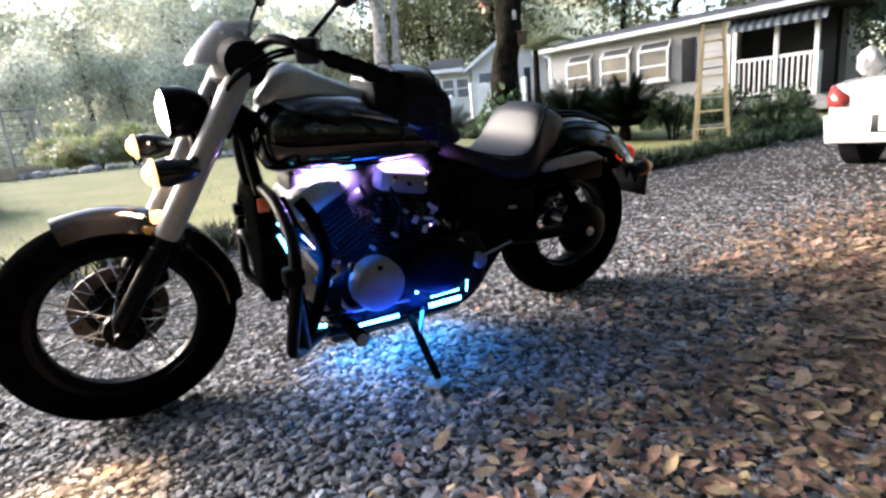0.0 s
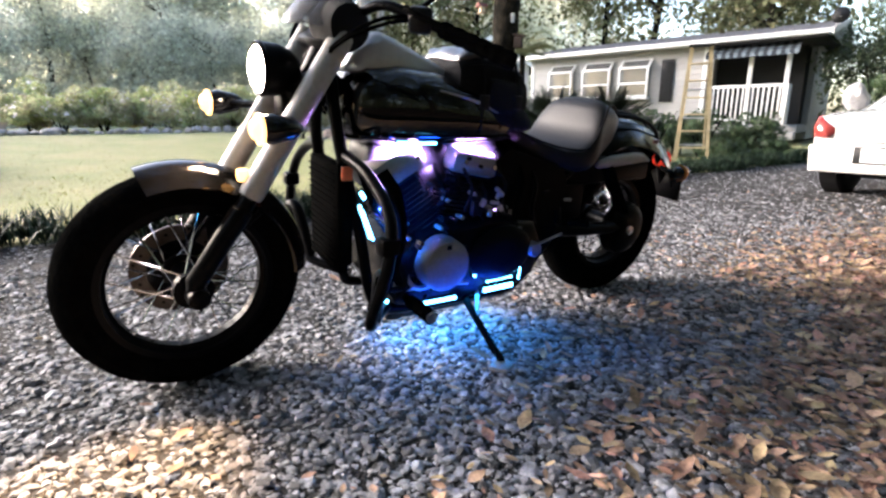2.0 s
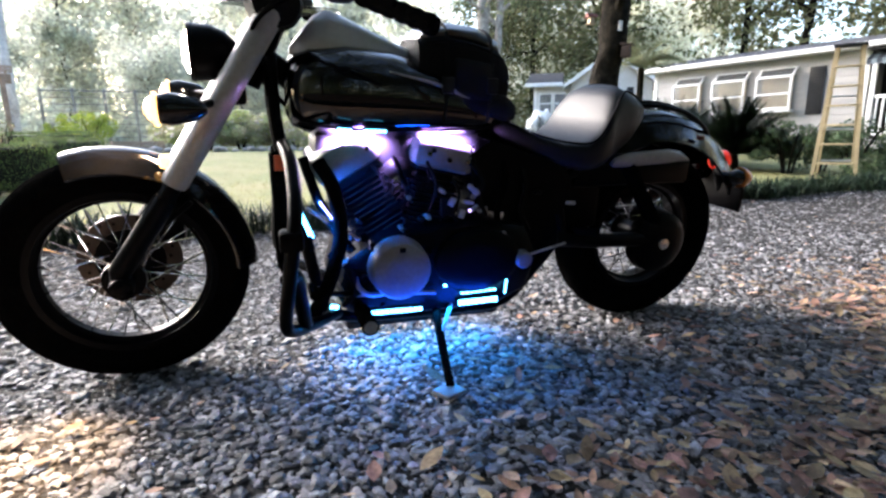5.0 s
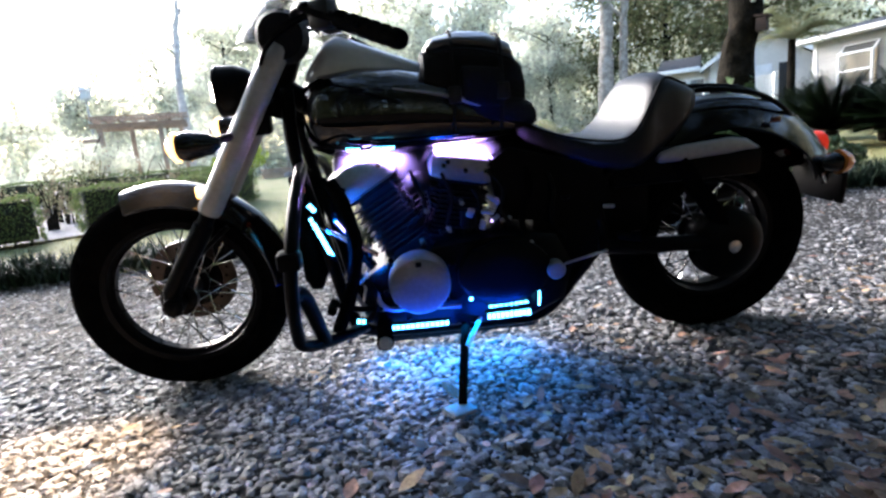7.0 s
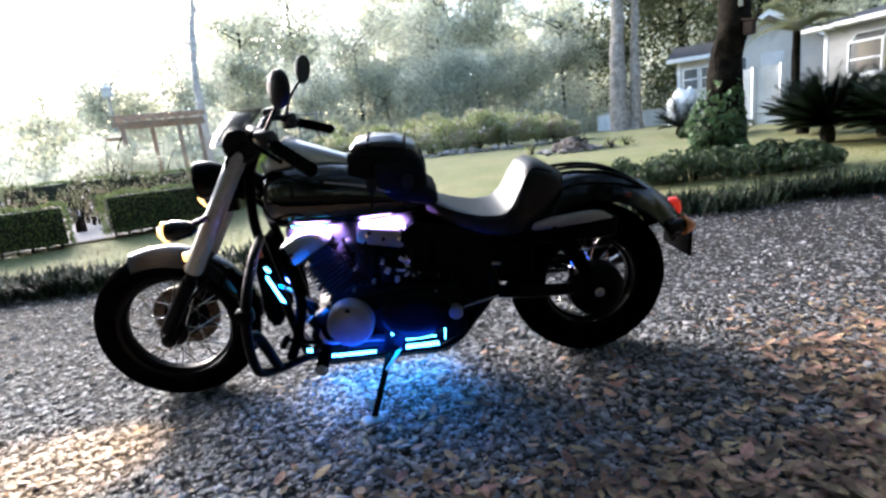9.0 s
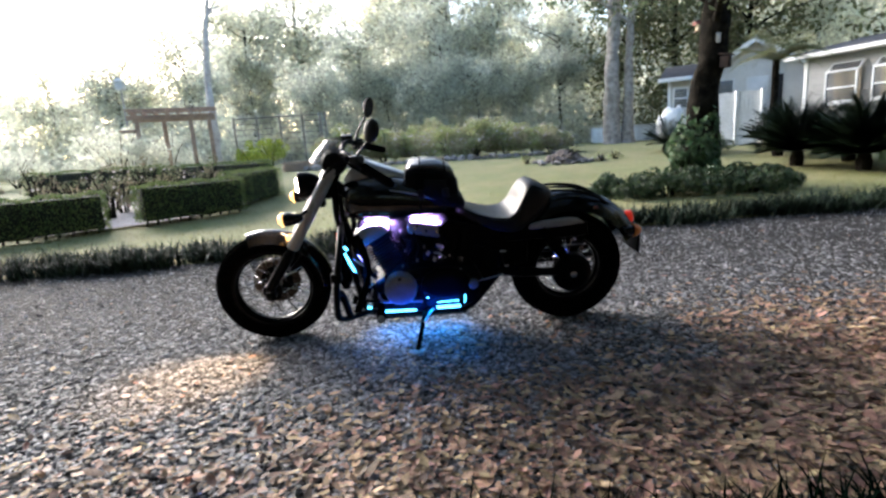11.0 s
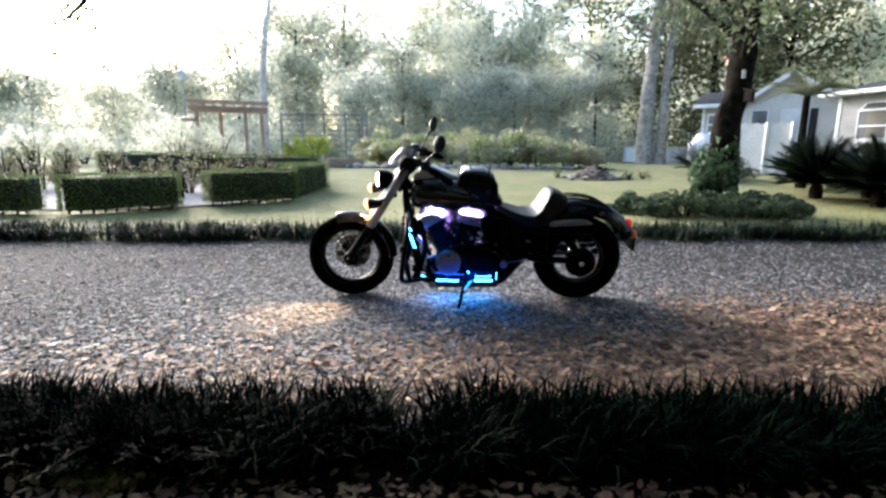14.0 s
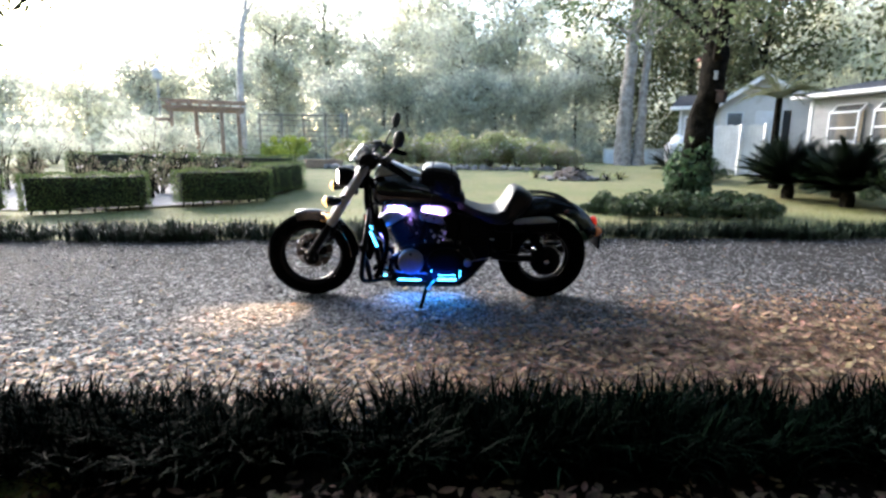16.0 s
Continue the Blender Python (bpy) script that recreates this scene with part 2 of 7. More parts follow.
def lathe(bm, prof, n=32, axis="y", at=(0, 0, 0), closed=False):
    """Turn a profile of (along, radius) about an axis through at."""
    at = Vector(at)
    rings = []
    for a, r in prof:
        ring = []
        for k in range(n):
            c, s = math.cos(2 * math.pi * k / n), math.sin(2 * math.pi * k / n)
            v = {"y": (r * c, a, r * s), "x": (a, r * c, r * s), "z": (r * c, r * s, a)}[axis]
            ring.append(bm.verts.new(Vector(v) + at))
        rings.append(ring)
    for a, b in list(zip(rings, rings[1:])) + ([(rings[-1], rings[0])] if closed else []):
        for k in range(n):
            bm.faces.new((a[k], a[(k + 1) % n], b[(k + 1) % n], b[k]))
    if not closed:
        bm.faces.new(rings[0][::-1])
        bm.faces.new(rings[-1])
    return rings


def loft(bm, rings, cap=True):
    vs = [[bm.verts.new(p) for p in ring] for ring in rings]
    n = len(vs[0])
    for a, b in zip(vs, vs[1:]):
        for k in range(n):
            bm.faces.new((a[k], a[(k + 1) % n], b[(k + 1) % n], b[k]))
    if cap:
        bm.faces.new(vs[0][::-1])
        bm.faces.new(vs[-1])
    return vs


def sheet_mesh(name, verts, faces, mat, smooth=False):
    me = bpy.data.meshes.new(name)
    me.from_pydata(np.asarray(verts).tolist(), [], np.asarray(faces).tolist() if not isinstance(faces, list) else faces)
    me.materials.append(M[mat])
    if smooth:
        me.shade_smooth()
    return me


rng = np.random.default_rng(7)


def leaf_cloud(pos, normal, size, aspect=0.55, fold=0.25, jitter=0.8, rg=None):
    """Folded leaves (two triangles pairs each) at pos, facing about normal. Returns verts, faces."""
    rg = rg or rng
    n = len(pos)
    nrm = normal + rg.normal(0, jitter, (n, 3))
    nrm /= np.linalg.norm(nrm, axis=1, keepdims=True) + 1e-9
    t = np.cross(nrm, rg.normal(0, 1, (n, 3)))
    t /= np.linalg.norm(t, axis=1, keepdims=True) + 1e-9
    b = np.cross(nrm, t)
    L = (np.asarray(size) * rg.uniform(0.6, 1.4, n))[:, None]
    W = L * aspect
    base, tip = pos - t * L / 2, pos + t * L / 2
    left, right = pos + b * W / 2 + nrm * W * fold, pos - b * W / 2 + nrm * W * fold
    verts = np.stack([base, right, tip, left], 1).reshape(-1, 3)
    i = np.arange(n)[:, None] * 4
    faces = np.concatenate([i + [0, 1, 2], i + [0, 2, 3]], 0)
    return verts, faces


def join_clouds(clouds):
    vs, fs, k = [], [], 0
    for v, f in clouds:
        vs.append(v)
        fs.append(f + k)
        k += len(v)
    return np.concatenate(vs), np.concatenate(fs)


def rise(y):
    s = min(max((y - 4) / 12, 0), 1)
    return 0.5 * s * s * (3 - 2 * s)


def rise_np(y):
    s = np.clip((y - 4) / 12, 0, 1)
    return 0.5 * s * s * (3 - 2 * s)


def far_edge(x):
    return 2.25 + 0.05 * x


NEAR_EDGE = -1.8


# ---------------------------------------------------------------- ground
def build_ground():
    xs = np.concatenate([np.linspace(-600, -45, 8), np.linspace(-40, 40, 81), np.linspace(45, 600, 8)])
    ys = np.concatenate([np.linspace(-600, -30, 8), np.linspace(-25, 40, 88), np.linspace(50, 700, 10)])
    X, Y = np.meshgrid(xs, ys)
    Z = rise_np(Y) + 0.03 * np.sin(X * 0.7 + 1) * np.sin(Y * 0.5) * np.clip((Y - 3) / 5, 0, 1)
    verts = np.stack([X, Y, Z], -1).reshape(-1, 3)
    nx = len(xs)
    i = np.arange(len(ys) - 1)[:, None] * nx + np.arange(nx - 1)[None]
    f = np.stack([i, i + 1, i + nx + 1, i + nx], -1).reshape(-1, 4)
    tagged(new("ground", sheet_mesh("ground", verts, f, "lawn", True)), "short pale green lawn rising gently towards the woods", "ground", kind="structure")
    # the drive
    xs = np.linspace(-60, 60, 121)
    rows_ = []
    for k in range(9):
        u = k / 8
        y0, y1 = np.full_like(xs, NEAR_EDGE - 0.1), far_edge(np.clip(xs, -30, 30)) + 0.15
        yy = y0 + (y1 - y0) * u
        rows_.append(np.stack([xs, yy, 0.012 + 0.008 * np.sin(u * math.pi) + 0 * xs], -1))
    verts = np.concatenate(rows_)
    i = np.arange(8)[:, None] * 121 + np.arange(120)[None]
    f = np.stack([i, i + 1, i + 122, i + 121], -1).reshape(-1, 4)
    tagged(new("road", sheet_mesh("road", verts, f, "gravel_bed", True)), "grey gravel driveway strewn with dead leaves", "driveway", kind="structure")
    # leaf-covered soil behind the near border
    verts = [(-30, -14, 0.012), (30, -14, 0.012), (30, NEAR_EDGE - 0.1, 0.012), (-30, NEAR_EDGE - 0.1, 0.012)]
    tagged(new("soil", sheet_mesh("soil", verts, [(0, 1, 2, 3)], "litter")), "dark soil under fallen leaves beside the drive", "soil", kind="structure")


build_ground()


def scatter_stones():
    """Gravel: small squashed stones, dense near the motorcycle."""
    rg = np.random.default_rng(3)
    base = np.array([(1, 0, 0), (0, 1, 0), (-1, 0, 0), (0, -1, 0), (0.5, 0.5, 0.8), (-0.5, 0.5, 0.75), (-0.5, -0.5, 0.8), (0.5, -0.5, 0.7)], float)
    faces = np.array([(0, 1, 4), (1, 2, 5), (2, 3, 6), (3, 0, 7), (0, 4, 7), (1, 5, 4), (2, 6, 5), (3, 7, 6), (4, 5, 6), (4, 6, 7)])
    n1, n2 = 104000, 44000
    x = np.concatenate([rg.normal(0.1, 1.9, n1), rg.normal(0, 6.5, n2)])
    y = np.concatenate([-1.8 + np.abs(rg.normal(0, 1.7, n1)), rg.uniform(-1.85, 2.8, n2)])
    keep = (y < far_edge(x) + 0.1) & (np.abs(x) < 20)
    x, y = x[keep], y[keep]
    n = len(x)
    s = rg.gamma(5, 0.0016, n).clip(0.0035, 0.022)[:, None, None]
    v = base[None] * (1 + rg.normal(0, 0.18, (n, 8, 3)))
    v = v * np.stack([rg.uniform(0.8, 1.4, n), rg.uniform(0.6, 1.0, n), rg.uniform(0.35, 0.8, n)], -1)[:, None]
    a = rg.uniform(0, 6.3, n)
    c, sn = np.cos(a)[:, None], np.sin(a)[:, None]
    v = np.stack([v[..., 0] * c - v[..., 1] * sn, v[..., 0] * sn + v[..., 1] * c, v[..., 2] + 0.1], -1) * s
    v += np.stack([x, y, np.full(n, 0.018)], -1)[:, None]
    f = faces[None] + np.arange(n)[:, None, None] * 8
    tagged(new("gravel", sheet_mesh("gravel", v.reshape(-1, 3), f.reshape(-1, 3), "stone")), "loose grey and bluish gravel stones on the driveway", "gravel", kind="stuff")


def scatter_leaves():
    """Curled dead leaves: a thick band along the near edge, thinner under the motorcycle."""
    rg = np.random.default_rng(11)
    xs, ys = [], []
    for count, xm, xs_, y0, spread, lo in ((17500, 1.7, 2.6, -1.77, 0.42, -1.98), (900, 0.6, 2.6, -0.7, 0.5, -1.8), (16500, 2.3, 1.15, -1.0, 0.48, -1.8), (4500, 1.75, 0.5, -1.15, 0.28, -1.8), (1500, 0.0, 7.0, -0.5, 1.2, -1.9), (6500, 0.2, 2.4, -2.34, 0.09, -9.0), (2500, 0.0, 4.0, -3.4, 1.0, -9.0)):
        px_, py_ = rg.normal(xm, xs_, count), y0 + (np.abs(rg.normal(0, spread, count)) if lo == -1.98 else rg.normal(0, spread, count))
        bare = (py_ > -0.75) & (px_ < 1.3) & (rg.random(count) < 0.7)
        ok = ~bare & (py_ > lo) & (py_ < 2.2 if lo > -5 else py_ < -1.9)
        xs.append(px_[ok])
        ys.append(py_[ok])
    x, y = np.concatenate(xs), np.concatenate(ys)
    n = len(x)
    L = rg.gamma(8, 0.0041, n).clip(0.012, 0.072)
    W = L * rg.uniform(0.38, 0.6, n)
    curl = rg.uniform(-0.1, 0.55, n)
    a = rg.uniform(0, 6.3, n)
    u = np.array([-1, -0.45, 0.15, 0.65, 1.0])
    w = np.array([0.06, 0.75, 1.0, 0.6, 0.04])
    P = []
    for k in range(5):
        for side in (-1, 0, 1):
            lx = u[k] * L / 2
            ly = side * w[k] * W / 2
            lz = curl * (np.abs(side) * w[k] * W * 0.5 + u[k] ** 2 * L * 0.22)
            P.append(np.stack([lx, ly, lz], -1))
    P = np.stack(P, 1)
    tilt = rg.normal(0, 0.22, n)[:, None]
    P[..., 2] += P[..., 0] * tilt
    c, s = np.cos(a)[:, None], np.sin(a)[:, None]
    P = np.stack([P[..., 0] * c - P[..., 1] * s, P[..., 0] * s + P[..., 1] * c, P[..., 2]], -1)
    P[..., 2] -= P[..., 2].min(1, keepdims=True)
    P += np.stack([x, y, 0.028 + rg.uniform(0, 0.012, n)], -1)[:, None]
    q = []
    for k in range(4):
        for s_ in range(2):
            i = k * 3 + s_
            q.append((i, i + 1, i + 4, i + 3))
    f = np.array(q)[None] + np.arange(n)[:, None, None] * 15
    tagged(new("fallen_leaves", sheet_mesh("fallen_leaves", P.reshape(-1, 3), f.reshape(-1, 4), "dead_leaf", True)), "dry brown fallen oak leaves scattered over the gravel", "fallen leaves", kind="stuff")


scatter_stones()
scatter_leaves()


def blade_field(name, label, mat, x, y, z, length, width, lean, seed, segs=4, category="border grass"):
    """Arching strap leaves rooted at x, y, z."""
    rg = np.random.default_rng(seed)
    n = len(x)
    L = length * rg.uniform(0.55, 1.25, n)
    a = rg.uniform(0, 6.3, n)
    out = lean * rg.uniform(0.3, 1.5, n)
    t = np.linspace(0, 1, segs + 1)
    h = L[:, None] * (t - 0.42 * out[:, None] * t ** 2.2)
    r = L[:, None] * out[:, None] * 0.75 * t ** 1.7
    w = width * rg.uniform(0.7, 1.3, n)[:, None] * np.array([0.8, 1.0, 0.9, 0.6, 0.05][:segs + 1] if segs == 4 else [0.9, 0.8, 0.05])
    ca, sa = np.cos(a)[:, None], np.sin(a)[:, None]
    cx, cy, cz = x[:, None] + r * ca, y[:, None] + r * sa, z[:, None] + h.clip(0.01)
    l = np.stack([cx - sa * w / 2, cy + ca * w / 2, cz], -1)
    q = np.stack([cx + sa * w / 2, cy - ca * w / 2, cz], -1)
    P = np.stack([l, q], 2).reshape(n, -1, 3)
    f = []
    for k in range(segs):
        f.append((2 * k, 2 * k + 1, 2 * k + 3, 2 * k + 2))
    F = np.array(f)[None] + np.arange(n)[:, None, None] * (2 * (segs + 1))
    return tagged(new(name, sheet_mesh(name, P.reshape(-1, 3), F.reshape(-1, 4), mat, True)), label, category, kind="stuff")


def clumped(rg, n, x0, x1, y0, y1, clumps, spread):
    cx, cy = rg.uniform(x0, x1, clumps), rg.uniform(y0, y1, clumps)
    k = rg.integers(0, clumps, n)
    return cx[k] + rg.normal(0, spread, n), cy[k] + rg.normal(0, spread * 0.8, n)


rg_b = np.random.default_rng(21)
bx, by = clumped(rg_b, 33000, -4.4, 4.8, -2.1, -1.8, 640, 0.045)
blade_field("border_grass", "green lilyturf border along the near edge of the drive, coloured dark as in shade", "border_blade", bx, by, 0 * bx + 0.01, 0.235, 0.009, 0.8, 5)
bx, by = clumped(rg_b, 26000, -10, 12, 0.0, 0.5, 620, 0.08)
by = by + far_edge(bx)
# Lighter copy of the near border's plant, coloured as better lit.
M["far_blade"] = material("lit_lilyturf_blade", (0.012, 0.024, 0.013), 0.6, color2=(0.024, 0.04, 0.022), scale=2, spec=0.1, random_value=0.6, random_hue=0.03, island=True)
blade_field("border_grass", "dark lilyturf border along the far edge of the drive", "far_blade", bx, by, 0 * bx + 0.01, 0.23, 0.012, 0.8, 6)
bx = rg_b.uniform(-10, 10, 34000)
by = far_edge(bx) + 0.4 + rg_b.exponential(3.0, 34000)
blade_field("lawn_tufts", "short mown lawn blades behind the border", "lawn_blade", bx, by, rise_np(by), 0.05, 0.007, 0.6, 8, segs=2, category="lawn")

# low weeds and a broad-leaved seedling at the foot of the near border
wx, wy = clumped(rg_b, 420, -1.45, -1.08, -2.2, -2.1, 14, 0.03)
M["weed"] = material("yellowing_weed_leaf", (0.1, 0.13, 0.025), 0.6, color2=(0.2, 0.14, 0.03), scale=14, random_value=0.5, random_hue=0.06, island=True, through_light=0.2)
wv, wf = leaf_cloud(np.stack([wx, wy, 0.02 + 0.05 * rg_b.random(420)], -1), np.tile([0, 0, 1.0], (420, 1)), 0.028, 0.6, 0.2, 0.6, rg_b)
tagged(new("weeds", sheet_mesh("weeds", wv, wf, "weed")), "small yellow-green weeds among dead leaves", "weeds", kind="stuff")


def seedling():
    s = thing("seedling", "seedling with a few broad grey-green leaves", "plant", m=pose(1.43, -2.06, 0.012))
    M["seedling"] = material("broad_grey_green_leaf", (0.09, 0.12, 0.085), 0.5, color2=(0.06, 0.085, 0.055), scale=25, through_light=0.2)
    bm = bmesh.new()
    tube(bm, [(0, 0, -0.01), (0.01, 0.0, 0.06), (0.0, 0.005, 0.13)], [0.004, 0.003, 0.002], 6)
    part("stem", bm, "seedling", s)
    for k in range(6):
        a = k * 1.9 + 0.4
        bm = bmesh.new()
        L, z0 = 0.085 - 0.006 * k, 0.05 + 0.015 * k
        rows_ = []
        for i in range(7):
            u = i / 6
            w = 0.024 * math.sin(math.pi * (0.06 + 0.9 * u)) ** 0.8
            rows_.append([bm.verts.new((math.cos(a) * L * u - math.sin(a) * v * w, math.sin(a) * L * u + math.cos(a) * v * w, z0 + 0.045 * u - 0.03 * u * u + 0.006 * abs(v))) for v in (-1, 0, 1)])
        for p, q in zip(rows_, rows_[1:]):
            for i in range(2):
                bm.faces.new((p[i], p[i + 1], q[i + 1], q[i]))
        part("leaf", bm, "seedling", s)


seedling()


# ---------------------------------------------------------------- planting
def hedge(length, depth, height, seed, m, label, group="clipped hedges"):
    rg = np.random.default_rng(seed)
    h = thing("hedge", label, "hedge", group, m=m)
    bm = bmesh.new()
    # Solid dark box behind the leaves, with short stems at its foot.
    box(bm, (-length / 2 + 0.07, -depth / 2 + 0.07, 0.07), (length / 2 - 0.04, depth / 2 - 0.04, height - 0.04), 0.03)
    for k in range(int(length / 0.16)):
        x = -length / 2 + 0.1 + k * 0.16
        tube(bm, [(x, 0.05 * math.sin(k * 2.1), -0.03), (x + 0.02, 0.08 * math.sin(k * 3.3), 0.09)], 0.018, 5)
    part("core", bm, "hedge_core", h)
    n = int(3600 * length * (height + depth))
    face = rg.choice(4, n, p=[0.36, 0.34, 0.2, 0.1])
    u, v = rg.uniform(-0.5, 0.5, n), rg.uniform(0, 1, n)
    pos, nor = np.zeros((n, 3)), np.zeros((n, 3))
    wob = 0.02 * np.sin(u * 19 + seed) + rg.normal(0, 0.014, n)
    for k, (p, q) in enumerate((((u * length, 0 * u - depth / 2 - wob, v * height), (0, -1, 0)), ((u * length, (v - 0.5) * depth, 0 * u + height + wob), (0, 0, 1)),
                                (((face * 0 + np.sign(u)) * (length / 2 + wob), (rg.uniform(-0.5, 0.5, n)) * depth, v * height), (0, 0, 0)),
                                ((u * length, 0 * u + depth / 2 + wob, v * height), (0, 1, 0)))):
        sel = face == k
        pos[sel] = np.stack(p, -1)[sel]
        nor[sel] = q
    pos[:, 2] = np.maximum(pos[:, 2], 0.06 + 0.08 * rg.random(n))
    ob = new("foliage", sheet_mesh("foliage", *leaf_cloud(pos, nor, 0.026, 0.6, 0.2, 0.7, rg), "hedge_leaf"))
    ob.parent = h
    return h


def at(x, y, turn=0.0, dz=0.0):
    return pose(x, y, rise(y) + dz, 0, 0, turn)


HL = "low clipped dark green box hedge round the rose garden"
hedge(1.68, 0.48, 0.6, 31, at(-5.4, 4.88, 34), HL)
hedge(1.62, 0.48, 0.62, 32, at(-3.69, 6.02, 38), HL)
hedge(1.4, 0.48, 0.6, 33, at(-7.15, 4.36, 8), HL)
hedge(1.6, 0.48, 0.62, 34, at(-3.15, 7.6, 78), HL)
hedge(3.0, 0.5, 0.6, 35, at(-4.8, 10.2, 158), HL)
hedge(3.2, 0.5, 0.6, 36, at(-8.0, 10.9, 182), HL)
hedge(2.4, 0.5, 0.6, 37, at(-9.4, 4.75, -14), HL)


def bush(name, label, category, m, radius, height, n, leaf, mat, seed, clumps=26, flowers=0, group="", stems=True, flower_mat="azalea_flower"):
    rg = np.random.default_rng(seed)
    b = thing(name, label, category, group, m=m)
    if stems:
        bm = bmesh.new()
        for k in range(7):
            a = k * 0.9 + rg.uniform(0, 0.5)
            tip = (radius * 0.55 * math.cos(a), radius * 0.55 * math.sin(a), height * rg.uniform(0.55, 0.8))
            tube(bm, smooth_path([(0.06 * math.cos(a), 0.06 * math.sin(a), -0.05), (tip[0] * 0.4, tip[1] * 0.4, tip[2] * 0.5), tip], 3), [0.018, 0.017, 0.016, 0.014, 0.011, 0.009, 0.006], 5)
        part("woody_base", bm, "bark", b)
    a, rr = rg.uniform(0, 6.3, clumps), np.sqrt(rg.uniform(0.02, 1, clumps))
    cz = height * (0.16 + 0.66 * np.sqrt(np.clip(1 - rr ** 2, 0, 1)) * rg.uniform(0.25, 1.05, clumps))
    C = np.stack([radius * 0.82 * rr * np.cos(a), radius * 0.82 * rr * np.sin(a), cz], -1)
    S = radius * rg.uniform(0.14, 0.3, clumps)
    k = rg.integers(0, clumps, n)
    d = rg.normal(0, 1, (n, 3))
    d /= np.linalg.norm(d, axis=1, keepdims=True)
    pos = C[k] + d * (S[k] * rg.uniform(0.5, 1.05, n) ** 0.4)[:, None] * np.array([1, 1, 0.8])
    pos[:, 2] = np.maximum(pos[:, 2], 0.03)
    ob = new("foliage", sheet_mesh("foliage", *leaf_cloud(pos, d, leaf, 0.5, 0.25, 0.6, rg), mat))
    ob.parent = b
    if flowers:
        sel = rg.choice(n, flowers)
        ob = new("blossom", sheet_mesh("blossom", *leaf_cloud(pos[sel] + d[sel] * 0.02 + np.array([0, 0, 0.02]), d[sel], leaf * 1.15, 0.9, 0.3, 0.4, rg), flower_mat))
        ob.parent = b
    return b


M["bright_leaf"] = material("yellow_green_leaf", (0.36, 0.42, 0.07), 0.6, color2=(0.28, 0.34, 0.06), scale=3, random_value=0.4, random_hue=0.03, island=True, through_light=0.45)
azalea = [(-1.9, 15.0, 1.15, 1.25), (-1.0, 14.8, 1.05, 1.2), (0.0, 15.1, 1.2, 1.35), (1.1, 14.8, 1.15, 1.3), (2.1, 14.9, 1.15, 1.35), (3.1, 14.7, 1.15, 1.3), (4.0, 14.5, 1.05, 1.2), (4.6, 14.8, 0.9, 1.05), (-2.6, 16.0, 1.1, 1.35), (0.6, 16.2, 1.3, 1.55), (2.9, 16.2, 1.3, 1.55)]
for i, (x, y, r, h) in enumerate(azalea):
    bush("azalea_bush", "rounded azalea bush with pale green leaves and faded blossom", "bush", at(x, y), r, h * (0.82 + 0.36 * ((i * 5) % 7) / 7), 5600, 0.085, "azalea_leaf", 50 + i, clumps=34, flowers=150, group="azalea bed")
for i, (x, y, r, h) in enumerate([(-4.9, 15.6, 0.75, 0.85), (-5.7, 16.2, 0.6, 0.7)]):
    bush("garden_bush", "bright yellow-green garden bush", "bush", at(x, y), r, h + 0.5, 2400, 0.075, "bright_leaf", 70 + i, group="garden bushes")
rg_r = np.random.default_rng(77)
for i in range(26):
    x, y = rg_r.uniform(-10.5, -4.2), rg_r.uniform(6.3, 10.2)
    if y < 6.3 + 0.8 * (x + 4.8):
        continue
    bush("rose_bush", "thin leggy rose bush with sparse reddish leaves", "rose bush", at(x, y), rg_r.uniform(0.28, 0.45), rg_r.uniform(0.75, 1.25), 420, 0.05, "rose_leaf", 90 + i, clumps=14, flowers=6, group="rose bushes")
for i in range(9):
    x, y = rg_r.uniform(-17, -9), rg_r.uniform(13, 20)
    bush("garden_bush", "hazy pale garden bush behind the rose garden", "bush", at(x, y), rg_r.uniform(0.8, 1.4), rg_r.uniform(1.2, 2.2), 2200, 0.09, "pine_leaf", 120 + i, group="garden bushes")

def stone_edging():
    e = thing("stone_edging", "row of pale rough stones edging the azalea bed", "edging")
    rg = np.random.default_rng(61)
    for k in range(34):
        x = -3.3 + k * 0.24 + rg.uniform(-0.06, 0.06)
        y = 13.75 - 0.25 * math.sin((x + 3.3) * 0.38) + rg.uniform(-0.08, 0.08)
        bm = bmesh.new()
        s = rg.uniform(0.08, 0.16)
        bmesh.ops.create_icosphere(bm, subdivisions=2, radius=s)
        for v in bm.verts:
            v.co *= 1 + 0.45 * noise.noise(v.co * 9 + Vector((k, 3, 0)))
            v.co.z *= 0.7
        ob = part("stone", bm, "rock", e, sharp=30)
        ob.location = (x, y, rise(y) + s * 0.3)


stone_edging()

# pale mulch inside the rose garden
bm = bmesh.new()
ring = [bm.verts.new((-6.8 + 3.7 * math.cos(a), 7.75 + 2.9 * math.sin(a), rise(7.75 + 2.9 * math.sin(a)) + 0.03)) for a in np.linspace(0, 2 * math.pi, 40, endpoint=False)]
bm.faces.new(ring)
M["mulch"] = material("pale_gravel_mulch", (0.4, 0.36, 0.33), 0.95, color2=(0.28, 0.25, 0.23), scale=3, bump=0.8, bump_scale=40, fine=(50, 0.35))
tagged(part("garden_bed", bm, "mulch"), "pale pebbly bed of the rose garden", "garden bed", kind="structure")


